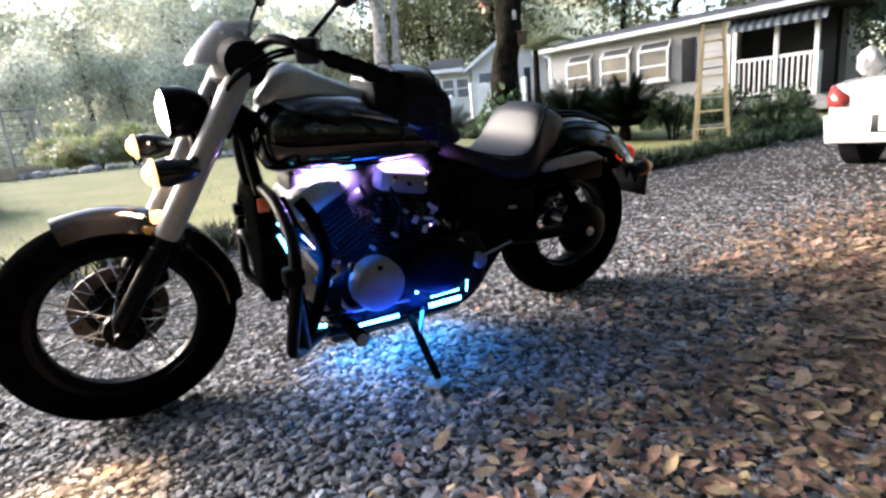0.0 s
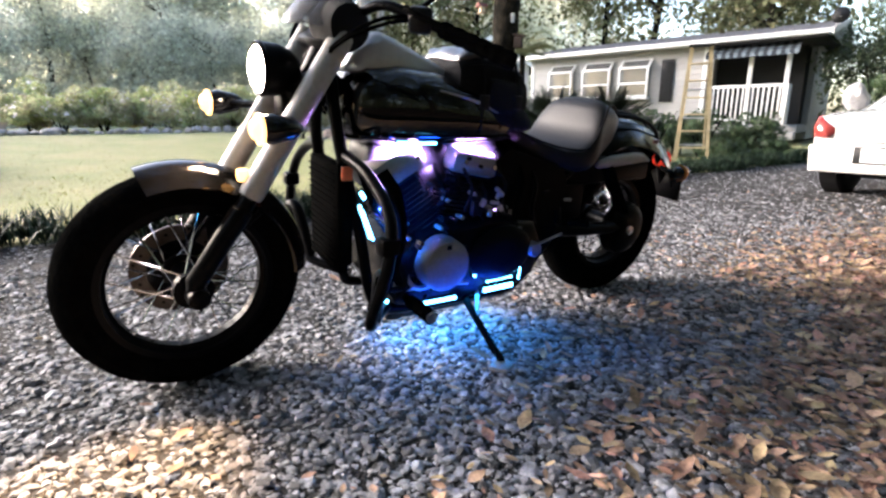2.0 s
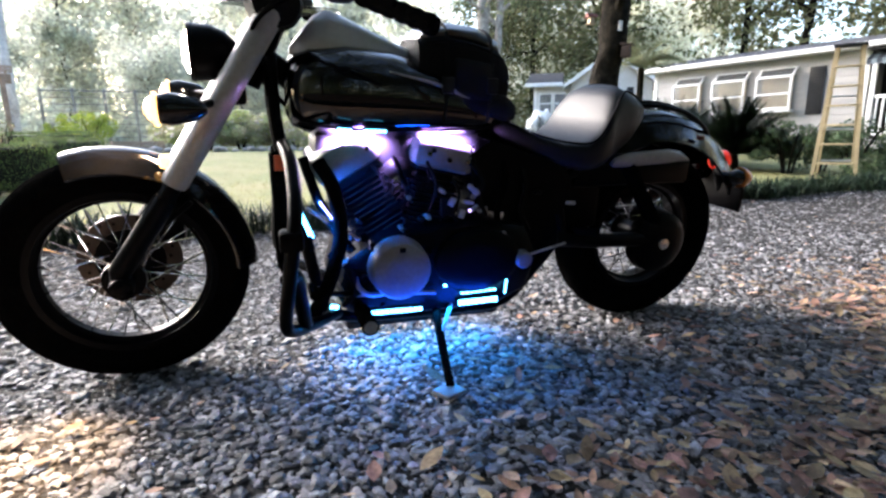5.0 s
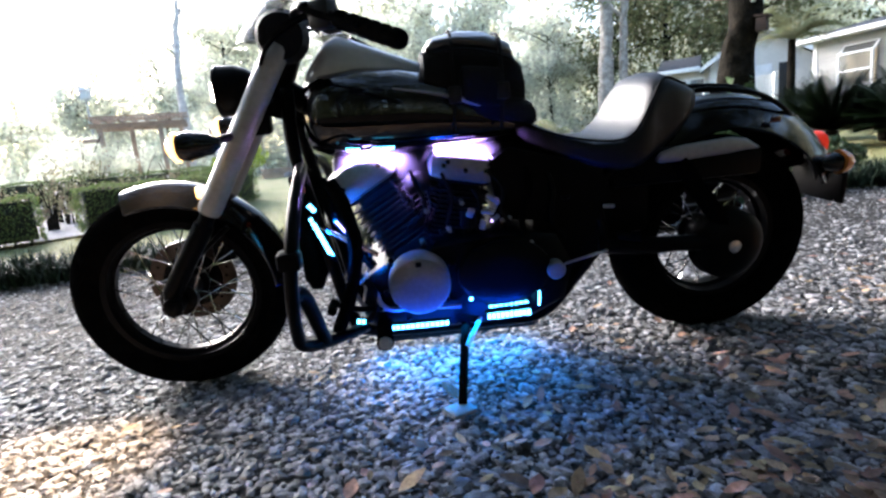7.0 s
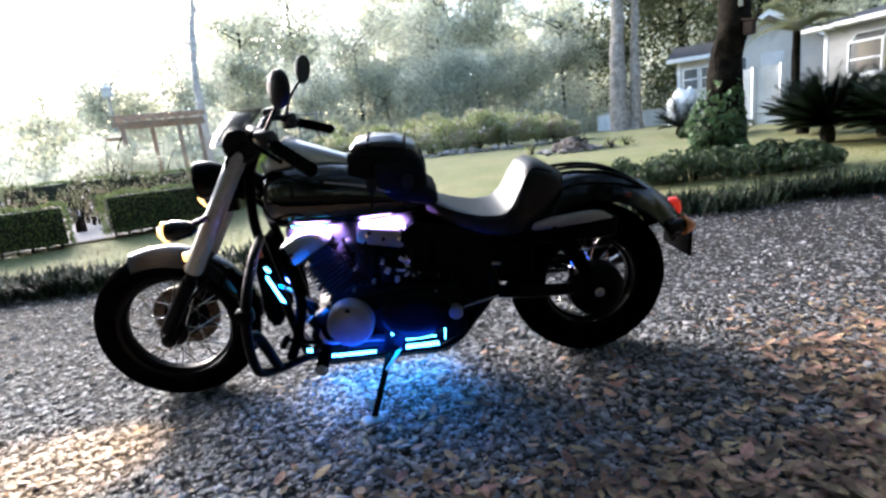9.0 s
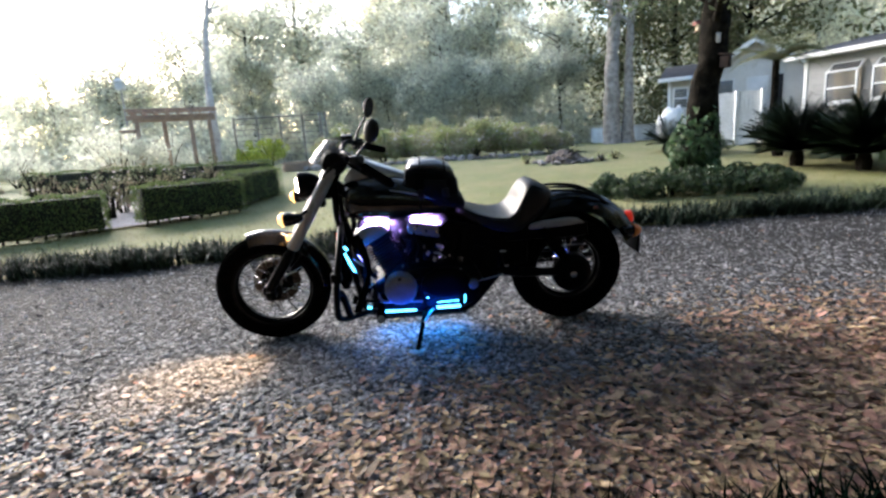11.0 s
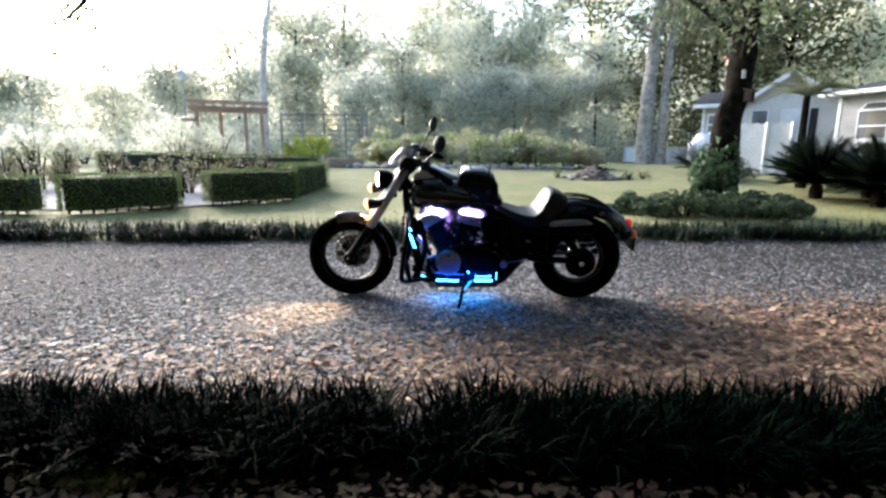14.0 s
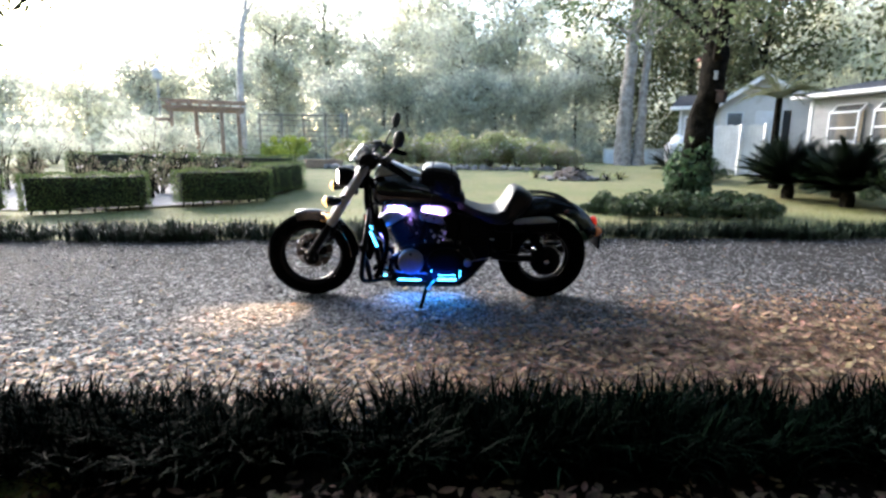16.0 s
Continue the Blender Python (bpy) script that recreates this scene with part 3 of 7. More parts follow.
def sago(m, label, seed, radius=1.2, fronds=46, mat="sago_leaf", trunk=0.35, arch=0.45, name="sago_palm"):
    rg = np.random.default_rng(seed)
    s = thing(name, label, "palm", "sago palms" if name == "sago_palm" else "", m=m)
    bm = bmesh.new()
    lathe(bm, [(-0.05, 0.11), (trunk * 0.5, 0.13 if trunk < 1 else 0.09), (trunk, 0.1 if trunk < 1 else 0.08), (trunk + 0.05, 0.03)], 14, "z")
    part("trunk", bm, "bark", s)
    V, Fc, k = [], [], 0
    for f in range(fronds):
        a = f * 2.399 + rg.uniform(-0.2, 0.2)
        el = rg.uniform(0.1, 1.54) if name == "sago_palm" else rg.uniform(0.2, 1.4)
        L = radius * rg.uniform(0.85, 1.1) * (0.72 + 0.38 * math.sin(el))
        T = np.linspace(0.05, 1, 26)
        r = L * T * math.cos(el) + 0.25 * arch * L * T ** 2 * math.sin(el)
        z = trunk + L * T * math.sin(el) - arch * 0.55 * L * T ** 2.6
        ca, sa = math.cos(a), math.sin(a)
        P = np.stack([r * ca, r * sa, z], -1)
        side = np.array([-sa, ca, 0])
        ln = 0.2 * radius * np.sin(np.pi * np.clip(T, 0.06, 0.97)) ** 0.6 * 1.3
        for sgn in (-1, 1):
            tip = P + side * sgn * ln[:, None] + np.array([ca, sa, 0]) * (ln * 0.55)[:, None] + np.array([0, 0, 0.2]) * ln[:, None]
            w = np.array([ca, sa, 0]) * 0.021 * radius
            V.append(np.stack([P - w, P + w, tip], 1).reshape(-1, 3))
            Fc.append(np.arange(len(T) * 3).reshape(-1, 3) + k)
            k += len(T) * 3
    ob = new("foliage", sheet_mesh("foliage", np.concatenate(V), np.concatenate(Fc), mat))
    ob.parent = s
    return s


SL = "dark green sago palm with arching feathery fronds before the house"
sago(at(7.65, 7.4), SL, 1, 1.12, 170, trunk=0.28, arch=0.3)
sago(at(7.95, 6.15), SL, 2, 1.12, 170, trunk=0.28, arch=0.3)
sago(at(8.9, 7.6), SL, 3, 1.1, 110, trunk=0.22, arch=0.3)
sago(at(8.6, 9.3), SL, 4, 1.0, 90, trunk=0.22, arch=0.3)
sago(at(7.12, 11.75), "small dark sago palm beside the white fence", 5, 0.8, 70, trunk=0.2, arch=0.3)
sago(at(9.29, 10.52), "slim palm with pale green drooping fronds near the house", 6, 1.25, 26, "palm_leaf", 2.2, 0.95, name="garden_palm")


# ---------------------------------------------------------------- trees
def tree(name, label, m, seed, trunk, radius, limbs, leaves, leaf, mat, bark="bark", group="", spread=1.0, crown=(3.0, 2.0), category="tree", tops=None):
    """Tapered trunk along given points, limbs that fork, and a crown of leaf clumps round the limb ends."""
    rg = np.random.default_rng(seed)
    t = thing(name, label, category, group, m=m)
    path = smooth_path(trunk, 6)
    n = len(path)
    bm = bmesh.new()
    rad = [radius * (1.0 - 0.62 * i / (n - 1)) * (1.35 if i == 0 else 1.12 if i == 1 else 1.0) for i in range(n)]
    tube(bm, path, rad, 12)
    for v in bm.verts:
        v.co += Vector((noise.noise(v.co * 2.3), noise.noise(v.co * 2.3 + Vector((5, 1, 2))), 0)) * radius * 0.28
    ends = []
    H = path[-1].z
    for k in range(limbs):
        i = int(n * rg.uniform(0.5, 0.98))
        p0 = path[min(i, n - 1)]
        a = k * 2.399 + rg.uniform(-0.4, 0.4)
        ln = crown[0] * rg.uniform(0.55, 1.05)
        d = Vector((math.cos(a), math.sin(a), rg.uniform(0.15, 0.9)))
        p1 = p0 + d * ln * 0.5 + Vector((0, 0, 0.15))
        p2 = p0 + Vector((d.x * ln, d.y * ln, d.z * ln * 0.8 * crown[1] / 2))
        r0 = radius * rg.uniform(0.22, 0.38)
        tube(bm, smooth_path([p0, p1, p2], 4), [r0 * (1 - 0.8 * j / 8) for j in range(9)], 7)
        ends += [p1, p2]
        for s in range(3):
            q = p1.lerp(p2, rg.uniform(0.1, 0.8))
            e = q + Vector((rg.normal(0, 0.5), rg.normal(0, 0.5), rg.normal(0.1, 0.35))) * ln * 0.5
            tube(bm, [q, q.lerp(e, 0.5) + Vector((0, 0, 0.06)), e], [r0 * 0.35, r0 * 0.22, r0 * 0.1], 5)
            ends.append(e)
    part("trunk", bm, bark, t)
    if leaves:
        E = np.array([tuple(e) for e in ends])
        if tops is not None:
            E = np.concatenate([E, np.array(tops, float)])
        k = rg.integers(0, len(E), leaves)
        sub = rg.normal(0, 1, (len(E), 7, 3)) * 0.3 * spread
        c = E[k] + sub[k, rg.integers(0, 7, leaves)]
        d = rg.normal(0, 1, (leaves, 3))
        pos = c + d * np.array([0.2, 0.2, 0.15]) * spread
        ob = new("crown", sheet_mesh("crown", *leaf_cloud(pos, d + np.array([0, 0, 0.8]), leaf, 0.5, 0.2, 0.7, rg), mat))
        ob.parent = t
    return t


# the oak beside the drive, its trunk bulging half way up
tree("oak_tree", "leaning dark oak with ivy round its foot and a bulging trunk", pose(4.86, 5.9, 0), 201,
     [(0.02, 0, -0.1), (0.0, 0, 0.5), (-0.02, 0.0, 1.0), (0.0, 0, 1.55), (0.1, -0.02, 2.2), (0.15, -0.04, 3.0), (0.18, -0.06, 4.4), (0.35, 0.1, 6.2), (0.5, 0.2, 8.0)], 0.3, 10, 11000, 0.1, "oak_leaf", crown=(3.4, 2.0), spread=1.0,
     tops=[(-2.4, 0.3, 3.7), (-1.9, 0.8, 4.2), (-2.8, 1.0, 4.4), (-1.2, 0.5, 4.4), (1.6, 0.6, 4.3), (2.2, 1.0, 4.1)])
bm = bmesh.new()
box(bm, (-0.03, -0.01, -0.07), (0.03, 0.0, 0.07), 0.004)
tagged(part("tree_tag", bm, "white"), "small white tag nailed to the oak trunk", "tag").matrix_world = pose(4.88, 5.59, 2.33, 0, 0, -20)


def bird_feeder():
    f = thing("bird_feeder", "small red-brown wooden bird feeder hung on a wire", "bird feeder", m=pose(5.50, 7.29, 2.73))
    bm = bmesh.new()
    box(bm, (-0.07, -0.07, 0.0), (0.07, 0.07, 0.015), 0.003)
    part("tray", bm, "cedar", f)
    bm = bmesh.new()
    box(bm, (-0.045, -0.045, 0.015), (0.045, 0.045, 0.12), 0.004)
    part("hopper", bm, "blind", f)
    bm = bmesh.new()
    loft(bm, [[(-0.1, -0.09, 0.115), (0.1, -0.09, 0.115), (0.1, 0.09, 0.115), (-0.1, 0.09, 0.115)], [(-0.1, -0.01, 0.19), (0.1, -0.01, 0.19), (0.1, 0.01, 0.19), (-0.1, 0.01, 0.19)]])
    M["feeder_red"] = material("faded_red_wood", (0.17, 0.05, 0.035), 0.8, scale=12)
    part("roof", bm, "feeder_red", f, "faded red roof")
    bm = bmesh.new()
    tube(bm, [(0, 0, 0.18), (0.02, 0, 0.8), (0.1, -0.1, 1.9)], 0.003, 5)
    part("wire", bm, "wire", f)


bird_feeder()


def nest_box():
    n = thing("nest_box", "small dark brown wooden nest box fixed to the oak trunk", "nest box", m=pose(5.015, 5.585, 1.967, 0, 4, 35))
    M["nest_wood"] = material("dark_brown_boards", (0.035, 0.018, 0.013), 0.85, color2=(0.02, 0.011, 0.008), scale=10, fine=(60, 0.25))
    bm = bmesh.new()
    box(bm, (-0.06, -0.06, -0.09), (0.06, 0.07, 0.08), 0.004)
    body = part("body", bm, "nest_wood", n)
    bm = bmesh.new()
    lathe(bm, [(-0.063, 0.004), (-0.064, 0.016), (-0.058, 0.018)], 14, "y", (0, 0, 0.02))
    part("entrance_hole", bm, "dark", body, "dark round entrance hole")
    bm = bmesh.new()
    loft(bm, [[(-0.085, y, 0.08 + k), (0.085, y, 0.08 + k), (0.085, y, 0.098 + k), (-0.085, y, 0.098 + k)] for y, k in ((-0.1, 0.0), (0.09, 0.03))])
    part("roof", bm, "nest_wood", n)


nest_box()

# ivy and shrubs round the oak's foot
rg_i = np.random.default_rng(15)
n = 1400
a = rg_i.uniform(0, 6.3, n)
zz = rg_i.beta(1.2, 2.2, n) * 1.5
r = 0.25 + 0.1 * (1 - zz / 1.5) * rg_i.random(n) + 0.2 * np.exp(-((zz - 0.75) / 0.4) ** 2) * (np.cos(a - 3.3) > 0.35)
pos = np.stack([4.78 + r * np.cos(a), 5.85 + r * np.sin(a), zz * 0.85 + 0.03], -1)
ivy = new("ivy", sheet_mesh("ivy", *leaf_cloud(pos, np.stack([np.cos(a), np.sin(a), 0 * a + 0.3], -1), 0.1, 0.85, 0.15, 0.5, rg_i), "ivy_leaf"))
tagged(ivy, "broad-leaved ivy climbing the foot of the oak", "ivy", kind="stuff")
for i, (x, y, r, h) in enumerate([(3.2, 5.0, 0.55, 0.4), (3.75, 4.85, 0.6, 0.46), (4.35, 4.75, 0.6, 0.44), (4.95, 4.7, 0.6, 0.44), (5.4, 4.85, 0.42, 0.36), (5.0, 5.1, 0.45, 0.42), (4.42, 5.6, 0.28, 0.75), (4.7, 5.35, 0.4, 0.45), (2.95, 5.3, 0.4, 0.3), (5.3, 5.35, 0.45, 0.4)]):
    bush("shrub", "low dark green shrub under the oak", "shrub", at(x, y), r, h, 2200, 0.062, "ivy_leaf" if i in (6, 7) else "shrub_leaf", 160 + i, clumps=26, group="shrubs under the oak")
# shrubs along the house
for i, (x, y, r, h) in enumerate([(8.2, 5.2, 0.75, 1.15), (8.75, 4.5, 0.8, 1.15), (9.2, 3.8, 0.7, 1.0), (8.3, 3.8, 0.5, 0.4), (8.9, 3.3, 0.5, 0.4), (11.2, 9.8, 0.7, 0.9), (11.5, 8.4, 0.75, 0.9), (9.5, 4.4, 0.6, 0.5), (10.6, 4.6, 0.6, 0.45), (7.0, 10.4, 0.6, 0.5), (7.9, 11.2, 0.7, 0.6), (9.0, 5.2, 0.7, 1.1)]):
    bush("shrub", "dense dark green shrub along the house front", "shrub", at(x, y), r, h, 3000, 0.06, "shrub_leaf", 180 + i, clumps=26, group="house shrubs")

tree("garden_tree", "small leafy tree beside the end of the porch", pose(17.2, 4.6, 0), 215, [(0, 0, -0.2), (0.05, 0, 0.8), (0.0, 0.1, 1.8), (0.1, 0, 3.2)], 0.09, 9, 7000, 0.12, "oak_leaf", crown=(1.5, 1.4), spread=0.9,
     tops=[(0.9 * math.cos(k * 2.4), 0.9 * math.sin(k * 2.4), 0.6 + 0.28 * k) for k in range(10)])
tree("garden_tree", "small leafy tree beside the end of the porch", pose(19.0, 3.6, 0), 216, [(0, 0, -0.2), (0.05, 0, 0.8), (0.0, 0.1, 2.0), (0.1, 0, 3.6)], 0.1, 9, 8000, 0.13, "oak_leaf", crown=(1.8, 1.4), spread=1.0,
     tops=[(1.1 * math.cos(k * 2.4), 1.1 * math.sin(k * 2.4), 0.6 + 0.3 * k) for k in range(10)])

bush("shrub", "tall leafy dark green shrub at the end of the porch", "shrub", at(12.5, 3.1), 0.6, 2.3, 3600, 0.075, "shrub_leaf", 197, clumps=30, group="house shrubs")
# tall pale twin trunk in the lawn
tree("tall_tree", "tall pale trunked tree standing in the lawn", at(9.0, 20.7), 210, [(0.0, 0, -0.2), (-0.05, 0, 2), (0.05, 0, 5), (0.25, 0, 9), (0.3, 0, 12)], 0.4, 10, 7000, 0.17, "oak_leaf", "pale_bark", crown=(4.5, 2.0), spread=1.4)
tree("tall_tree", "slim pale trunk close beside a tall tree", at(9.62, 20.5), 211, [(0.0, 0, -0.2), (0.0, 0, 2), (0.1, 0, 5), (0.4, 0, 9)], 0.27, 5, 3500, 0.17, "oak_leaf", "pale_bark", crown=(3.5, 2.0), spread=1.3)

# bare grey snag by the pergola
tree("dead_tree", "bare grey dead tree with a few broken limbs", at(-7.25, 17.2), 212, [(0, 0, -0.2), (0.05, 0, 2), (0.1, 0, 3.6), (0.3, 0.05, 5.2), (0.62, 0, 6.6)], 0.17, 5, 0, 0.1, "oak_leaf", "snag_bark", crown=(1.5, 1.0))

# woods
protos = []
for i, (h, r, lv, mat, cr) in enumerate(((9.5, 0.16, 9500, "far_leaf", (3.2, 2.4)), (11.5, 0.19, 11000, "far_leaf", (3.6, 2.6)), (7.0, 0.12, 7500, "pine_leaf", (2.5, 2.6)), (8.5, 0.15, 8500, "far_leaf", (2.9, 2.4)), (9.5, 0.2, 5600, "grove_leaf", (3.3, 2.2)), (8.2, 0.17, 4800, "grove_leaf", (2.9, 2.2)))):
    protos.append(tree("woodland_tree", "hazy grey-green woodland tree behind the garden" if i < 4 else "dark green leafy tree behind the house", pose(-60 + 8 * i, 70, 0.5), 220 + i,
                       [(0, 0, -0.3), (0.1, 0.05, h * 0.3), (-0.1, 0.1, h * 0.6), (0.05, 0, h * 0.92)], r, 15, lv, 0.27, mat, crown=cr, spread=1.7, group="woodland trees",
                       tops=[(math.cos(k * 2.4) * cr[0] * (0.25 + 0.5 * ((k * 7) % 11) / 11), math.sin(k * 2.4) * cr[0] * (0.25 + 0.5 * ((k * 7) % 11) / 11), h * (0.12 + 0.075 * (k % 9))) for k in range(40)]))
rg_w = np.random.default_rng(5)
woods = []
for k in range(17):                                       # back row, tall in the middle and right
    x = -14 + k * 3.3 + rg_w.uniform(-1, 1)
    woods.append((x, rg_w.uniform(36, 42), (1, 0, 1, 3)[k % 4], rg_w.uniform(0.95, 1.25)))
for k in range(12):                                       # lower, brighter trees to the west
    x = -44 + k * 3.0 + rg_w.uniform(-1, 1)
    woods.append((x, rg_w.uniform(27, 36), (2, 0, 2)[k % 3], rg_w.uniform(0.62, 0.85)))
for k in range(8):                                        # nearer screen in the middle
    x = -5 + k * 1.9 + rg_w.uniform(-0.6, 0.6)
    woods.append((x, rg_w.uniform(27, 31), (2, 0, 3)[k % 3], rg_w.uniform(0.55, 0.8)))
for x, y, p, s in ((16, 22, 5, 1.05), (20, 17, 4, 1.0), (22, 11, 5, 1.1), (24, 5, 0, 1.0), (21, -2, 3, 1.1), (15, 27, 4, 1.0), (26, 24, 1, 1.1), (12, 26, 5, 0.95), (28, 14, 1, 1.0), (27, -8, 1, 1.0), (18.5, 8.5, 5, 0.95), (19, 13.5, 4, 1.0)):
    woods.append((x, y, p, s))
for k in range(10):                                       # trees behind the camera and along the drive
    a = radians(150 + k * 26)
    woods.append((16 * math.cos(a) + (2 if k % 2 else -2), -9 + 11 * math.sin(a) - 4, (0, 3, 1)[k % 3], 0.9))
for x, y, p, s in woods:
    c = copy_thing(protos[p], Matrix.LocRotScale((x, y, rise(y)), Euler((0, 0, rg_w.uniform(0, 6.3))), None))
    c.scale = (s, s, s * rg_w.uniform(0.9, 1.1))
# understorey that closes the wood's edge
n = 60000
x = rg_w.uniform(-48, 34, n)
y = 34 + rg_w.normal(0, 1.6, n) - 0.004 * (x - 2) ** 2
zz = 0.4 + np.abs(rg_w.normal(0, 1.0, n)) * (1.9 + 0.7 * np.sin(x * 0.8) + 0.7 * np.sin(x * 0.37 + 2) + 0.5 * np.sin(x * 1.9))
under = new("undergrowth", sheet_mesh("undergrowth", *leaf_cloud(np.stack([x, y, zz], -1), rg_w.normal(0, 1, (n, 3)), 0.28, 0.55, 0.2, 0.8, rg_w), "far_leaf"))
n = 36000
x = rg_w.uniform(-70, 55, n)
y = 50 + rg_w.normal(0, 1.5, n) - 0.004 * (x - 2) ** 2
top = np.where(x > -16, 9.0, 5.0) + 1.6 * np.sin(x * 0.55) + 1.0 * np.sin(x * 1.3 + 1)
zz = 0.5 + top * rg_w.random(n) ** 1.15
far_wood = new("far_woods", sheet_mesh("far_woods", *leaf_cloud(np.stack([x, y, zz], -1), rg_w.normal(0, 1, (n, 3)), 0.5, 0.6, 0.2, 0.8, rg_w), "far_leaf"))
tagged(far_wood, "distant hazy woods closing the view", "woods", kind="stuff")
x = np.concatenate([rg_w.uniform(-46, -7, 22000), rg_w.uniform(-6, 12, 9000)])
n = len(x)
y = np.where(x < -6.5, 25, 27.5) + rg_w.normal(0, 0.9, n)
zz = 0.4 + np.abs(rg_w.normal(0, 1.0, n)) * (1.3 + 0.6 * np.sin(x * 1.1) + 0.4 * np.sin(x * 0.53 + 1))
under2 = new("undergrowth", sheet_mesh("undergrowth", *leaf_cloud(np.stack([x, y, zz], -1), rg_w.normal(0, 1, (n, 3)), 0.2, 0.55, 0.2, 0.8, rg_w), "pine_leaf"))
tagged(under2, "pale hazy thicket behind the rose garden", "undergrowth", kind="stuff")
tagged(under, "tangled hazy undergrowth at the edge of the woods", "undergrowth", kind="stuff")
# Unseen leaf wall behind the camera, added to block sky light.
n = 42000
x = rg_w.uniform(-30, 30, n)
y = -11 + rg_w.normal(0, 1.4, n) + 0.012 * x ** 2
zz = 0.05 + (8.5 + 1.5 * np.sin(x * 0.6)) * rg_w.random(n)
thicket = new("thicket", sheet_mesh("thicket", *leaf_cloud(np.stack([x, y, zz], -1), rg_w.normal(0, 1, (n, 3)), 0.42, 0.6, 0.2, 0.8, rg_w), "oak_leaf"))
tagged(thicket, "unseen leaf wall added on the near side to block sky light", "undergrowth", kind="stuff")
# the oak behind the camera, one long limb of which droops over the drive
near_oak = tree("oak_tree", "spreading oak with one limb drooping over the drive", pose(-4.6, -7.2, 0), 240,
                [(0, 0, -0.2), (0.05, 0, 1.5), (0.1, 0.1, 3.2), (0.0, 0.2, 5.0), (0.1, 0.2, 7.5)], 0.3, 14, 34000, 0.2, "oak_leaf", crown=(5.0, 1.6), spread=1.6,
                # Unseen canopy spread wide to shade the near ground.
                tops=[(x, y, 5.2 + 0.9 * ((i * 7) % 5) / 5) for i, (x, y) in enumerate((x, y) for x in np.arange(-2.5, 5.0, 1.1) for y in np.arange(0.5, 9.5, 1.1))])
bm = bmesh.new()
tw = smooth_path([(0.05, 0.15, 4.6), (0.5, 3.5, 6.0), (0.95, 6.0, 5.5), (1.4, 7.3, 4.2), (1.65, 7.75, 3.0), (1.75, 7.85, 2.25), (1.6, 7.75, 1.95)], 6)
tube(bm, tw, [0.09 * (1 - i / len(tw)) + 0.006 for i in range(len(tw))], 7)
part("drooping_limb", bm, "bark", near_oak)
k = rg_w.integers(len(tw) - 12, len(tw), 420)
pos = np.array([tuple(p) for p in tw])[k] + rg_w.normal(0, 0.13, (420, 3))
ob = new("foliage", sheet_mesh("foliage", *leaf_cloud(pos, rg_w.normal(0, 1, (420, 3)), 0.05, 0.5, 0.2, 0.6, rg_w), "oak_leaf"))
ob.parent = near_oak
# Second oak, out of view; added so its dense canopy shades the drive.
tree("oak_tree", "unseen spreading oak added on the near side for shade", pose(3.2, -6.4, 0), 241,
     [(0, 0, -0.2), (0.05, 0, 1.5), (-0.1, 0.1, 3.2), (0.0, 0.2, 5.0), (0.1, 0.2, 7.0)], 0.28, 14, 34000, 0.2, "oak_leaf", crown=(4.6, 1.6), spread=1.6,
     tops=[(x, y, 5.2 + 0.9 * ((i * 7) % 5) / 5) for i, (x, y) in enumerate((x, y) for x in np.arange(-3.0, 5.0, 1.1) for y in np.arange(0.0, 9.0, 1.1))])


# ---------------------------------------------------------------- garden structures
def pergola():
    p = thing("pergola", "weathered cedar garden pergola on four posts", "pergola", m=pose(-7.85, 15.4, rise(15.6) + 0.05, 0, 0, 20))
    for x, y in ((-1.0, -0.5), (0.55, -0.5), (-0.3, 0.5), (1.1, 0.5)):
        bm = bmesh.new()
        box(bm, (x - 0.06, y - 0.06, -0.1), (x + 0.06, y + 0.06, 1.85), 0.01)
        part("post", bm, "cedar", p)
    for y in (-0.56, 0.56):
        bm = bmesh.new()
        box(bm, (-1.25, y - 0.025, 1.78), (1.3, y + 0.025, 1.92), 0.012)
        part("beam", bm, "cedar", p)
    for i in range(8):
        bm = bmesh.new()
        x = -1.12 + i * 0.33
        box(bm, (x - 0.02, -0.9, 1.94), (x + 0.02, 0.9, 2.06), 0.006)
        part("rafter", bm, "cedar", p)
    for i in range(5):
        bm = bmesh.new()
        y = -0.7 + i * 0.35
        box(bm, (-1.3, y - 0.02, 2.08), (1.35, y + 0.02, 2.11), 0.005)
        part("slat", bm, "cedar", p)
    # low side arm on the garden side
    bm = bmesh.new()
    box(bm, (-1.75, -0.53, 1.4), (-1.06, -0.47, 1.5), 0.008)
    part("side_arm", bm, "cedar", p)


pergola()


def lamp_post():
    p = thing("birdhouse_pole", "pale birdhouse on a tall thin pole", "birdhouse", m=pose(-10.65, 17.96, rise(17.96) - 0.55))
    bm = bmesh.new()
    tube(bm, [(0, 0, -0.1), (0, 0, 3.75)], 0.035, 8)
    part("pole", bm, "alu", p)
    bm = bmesh.new()
    box(bm, (-0.13, -0.13, 3.75), (0.13, 0.13, 4.05), 0.01)
    part("box", bm, "white", p)
    bm = bmesh.new()
    loft(bm, [[(-0.19, -0.19, 4.05), (0.19, -0.19, 4.05), (0.19, 0.19, 4.05), (-0.19, 0.19, 4.05)], [(-0.02, -0.02, 4.2), (0.02, -0.02, 4.2), (0.02, 0.02, 4.2), (-0.02, 0.02, 4.2)]])
    part("roof", bm, "white", p)


lamp_post()


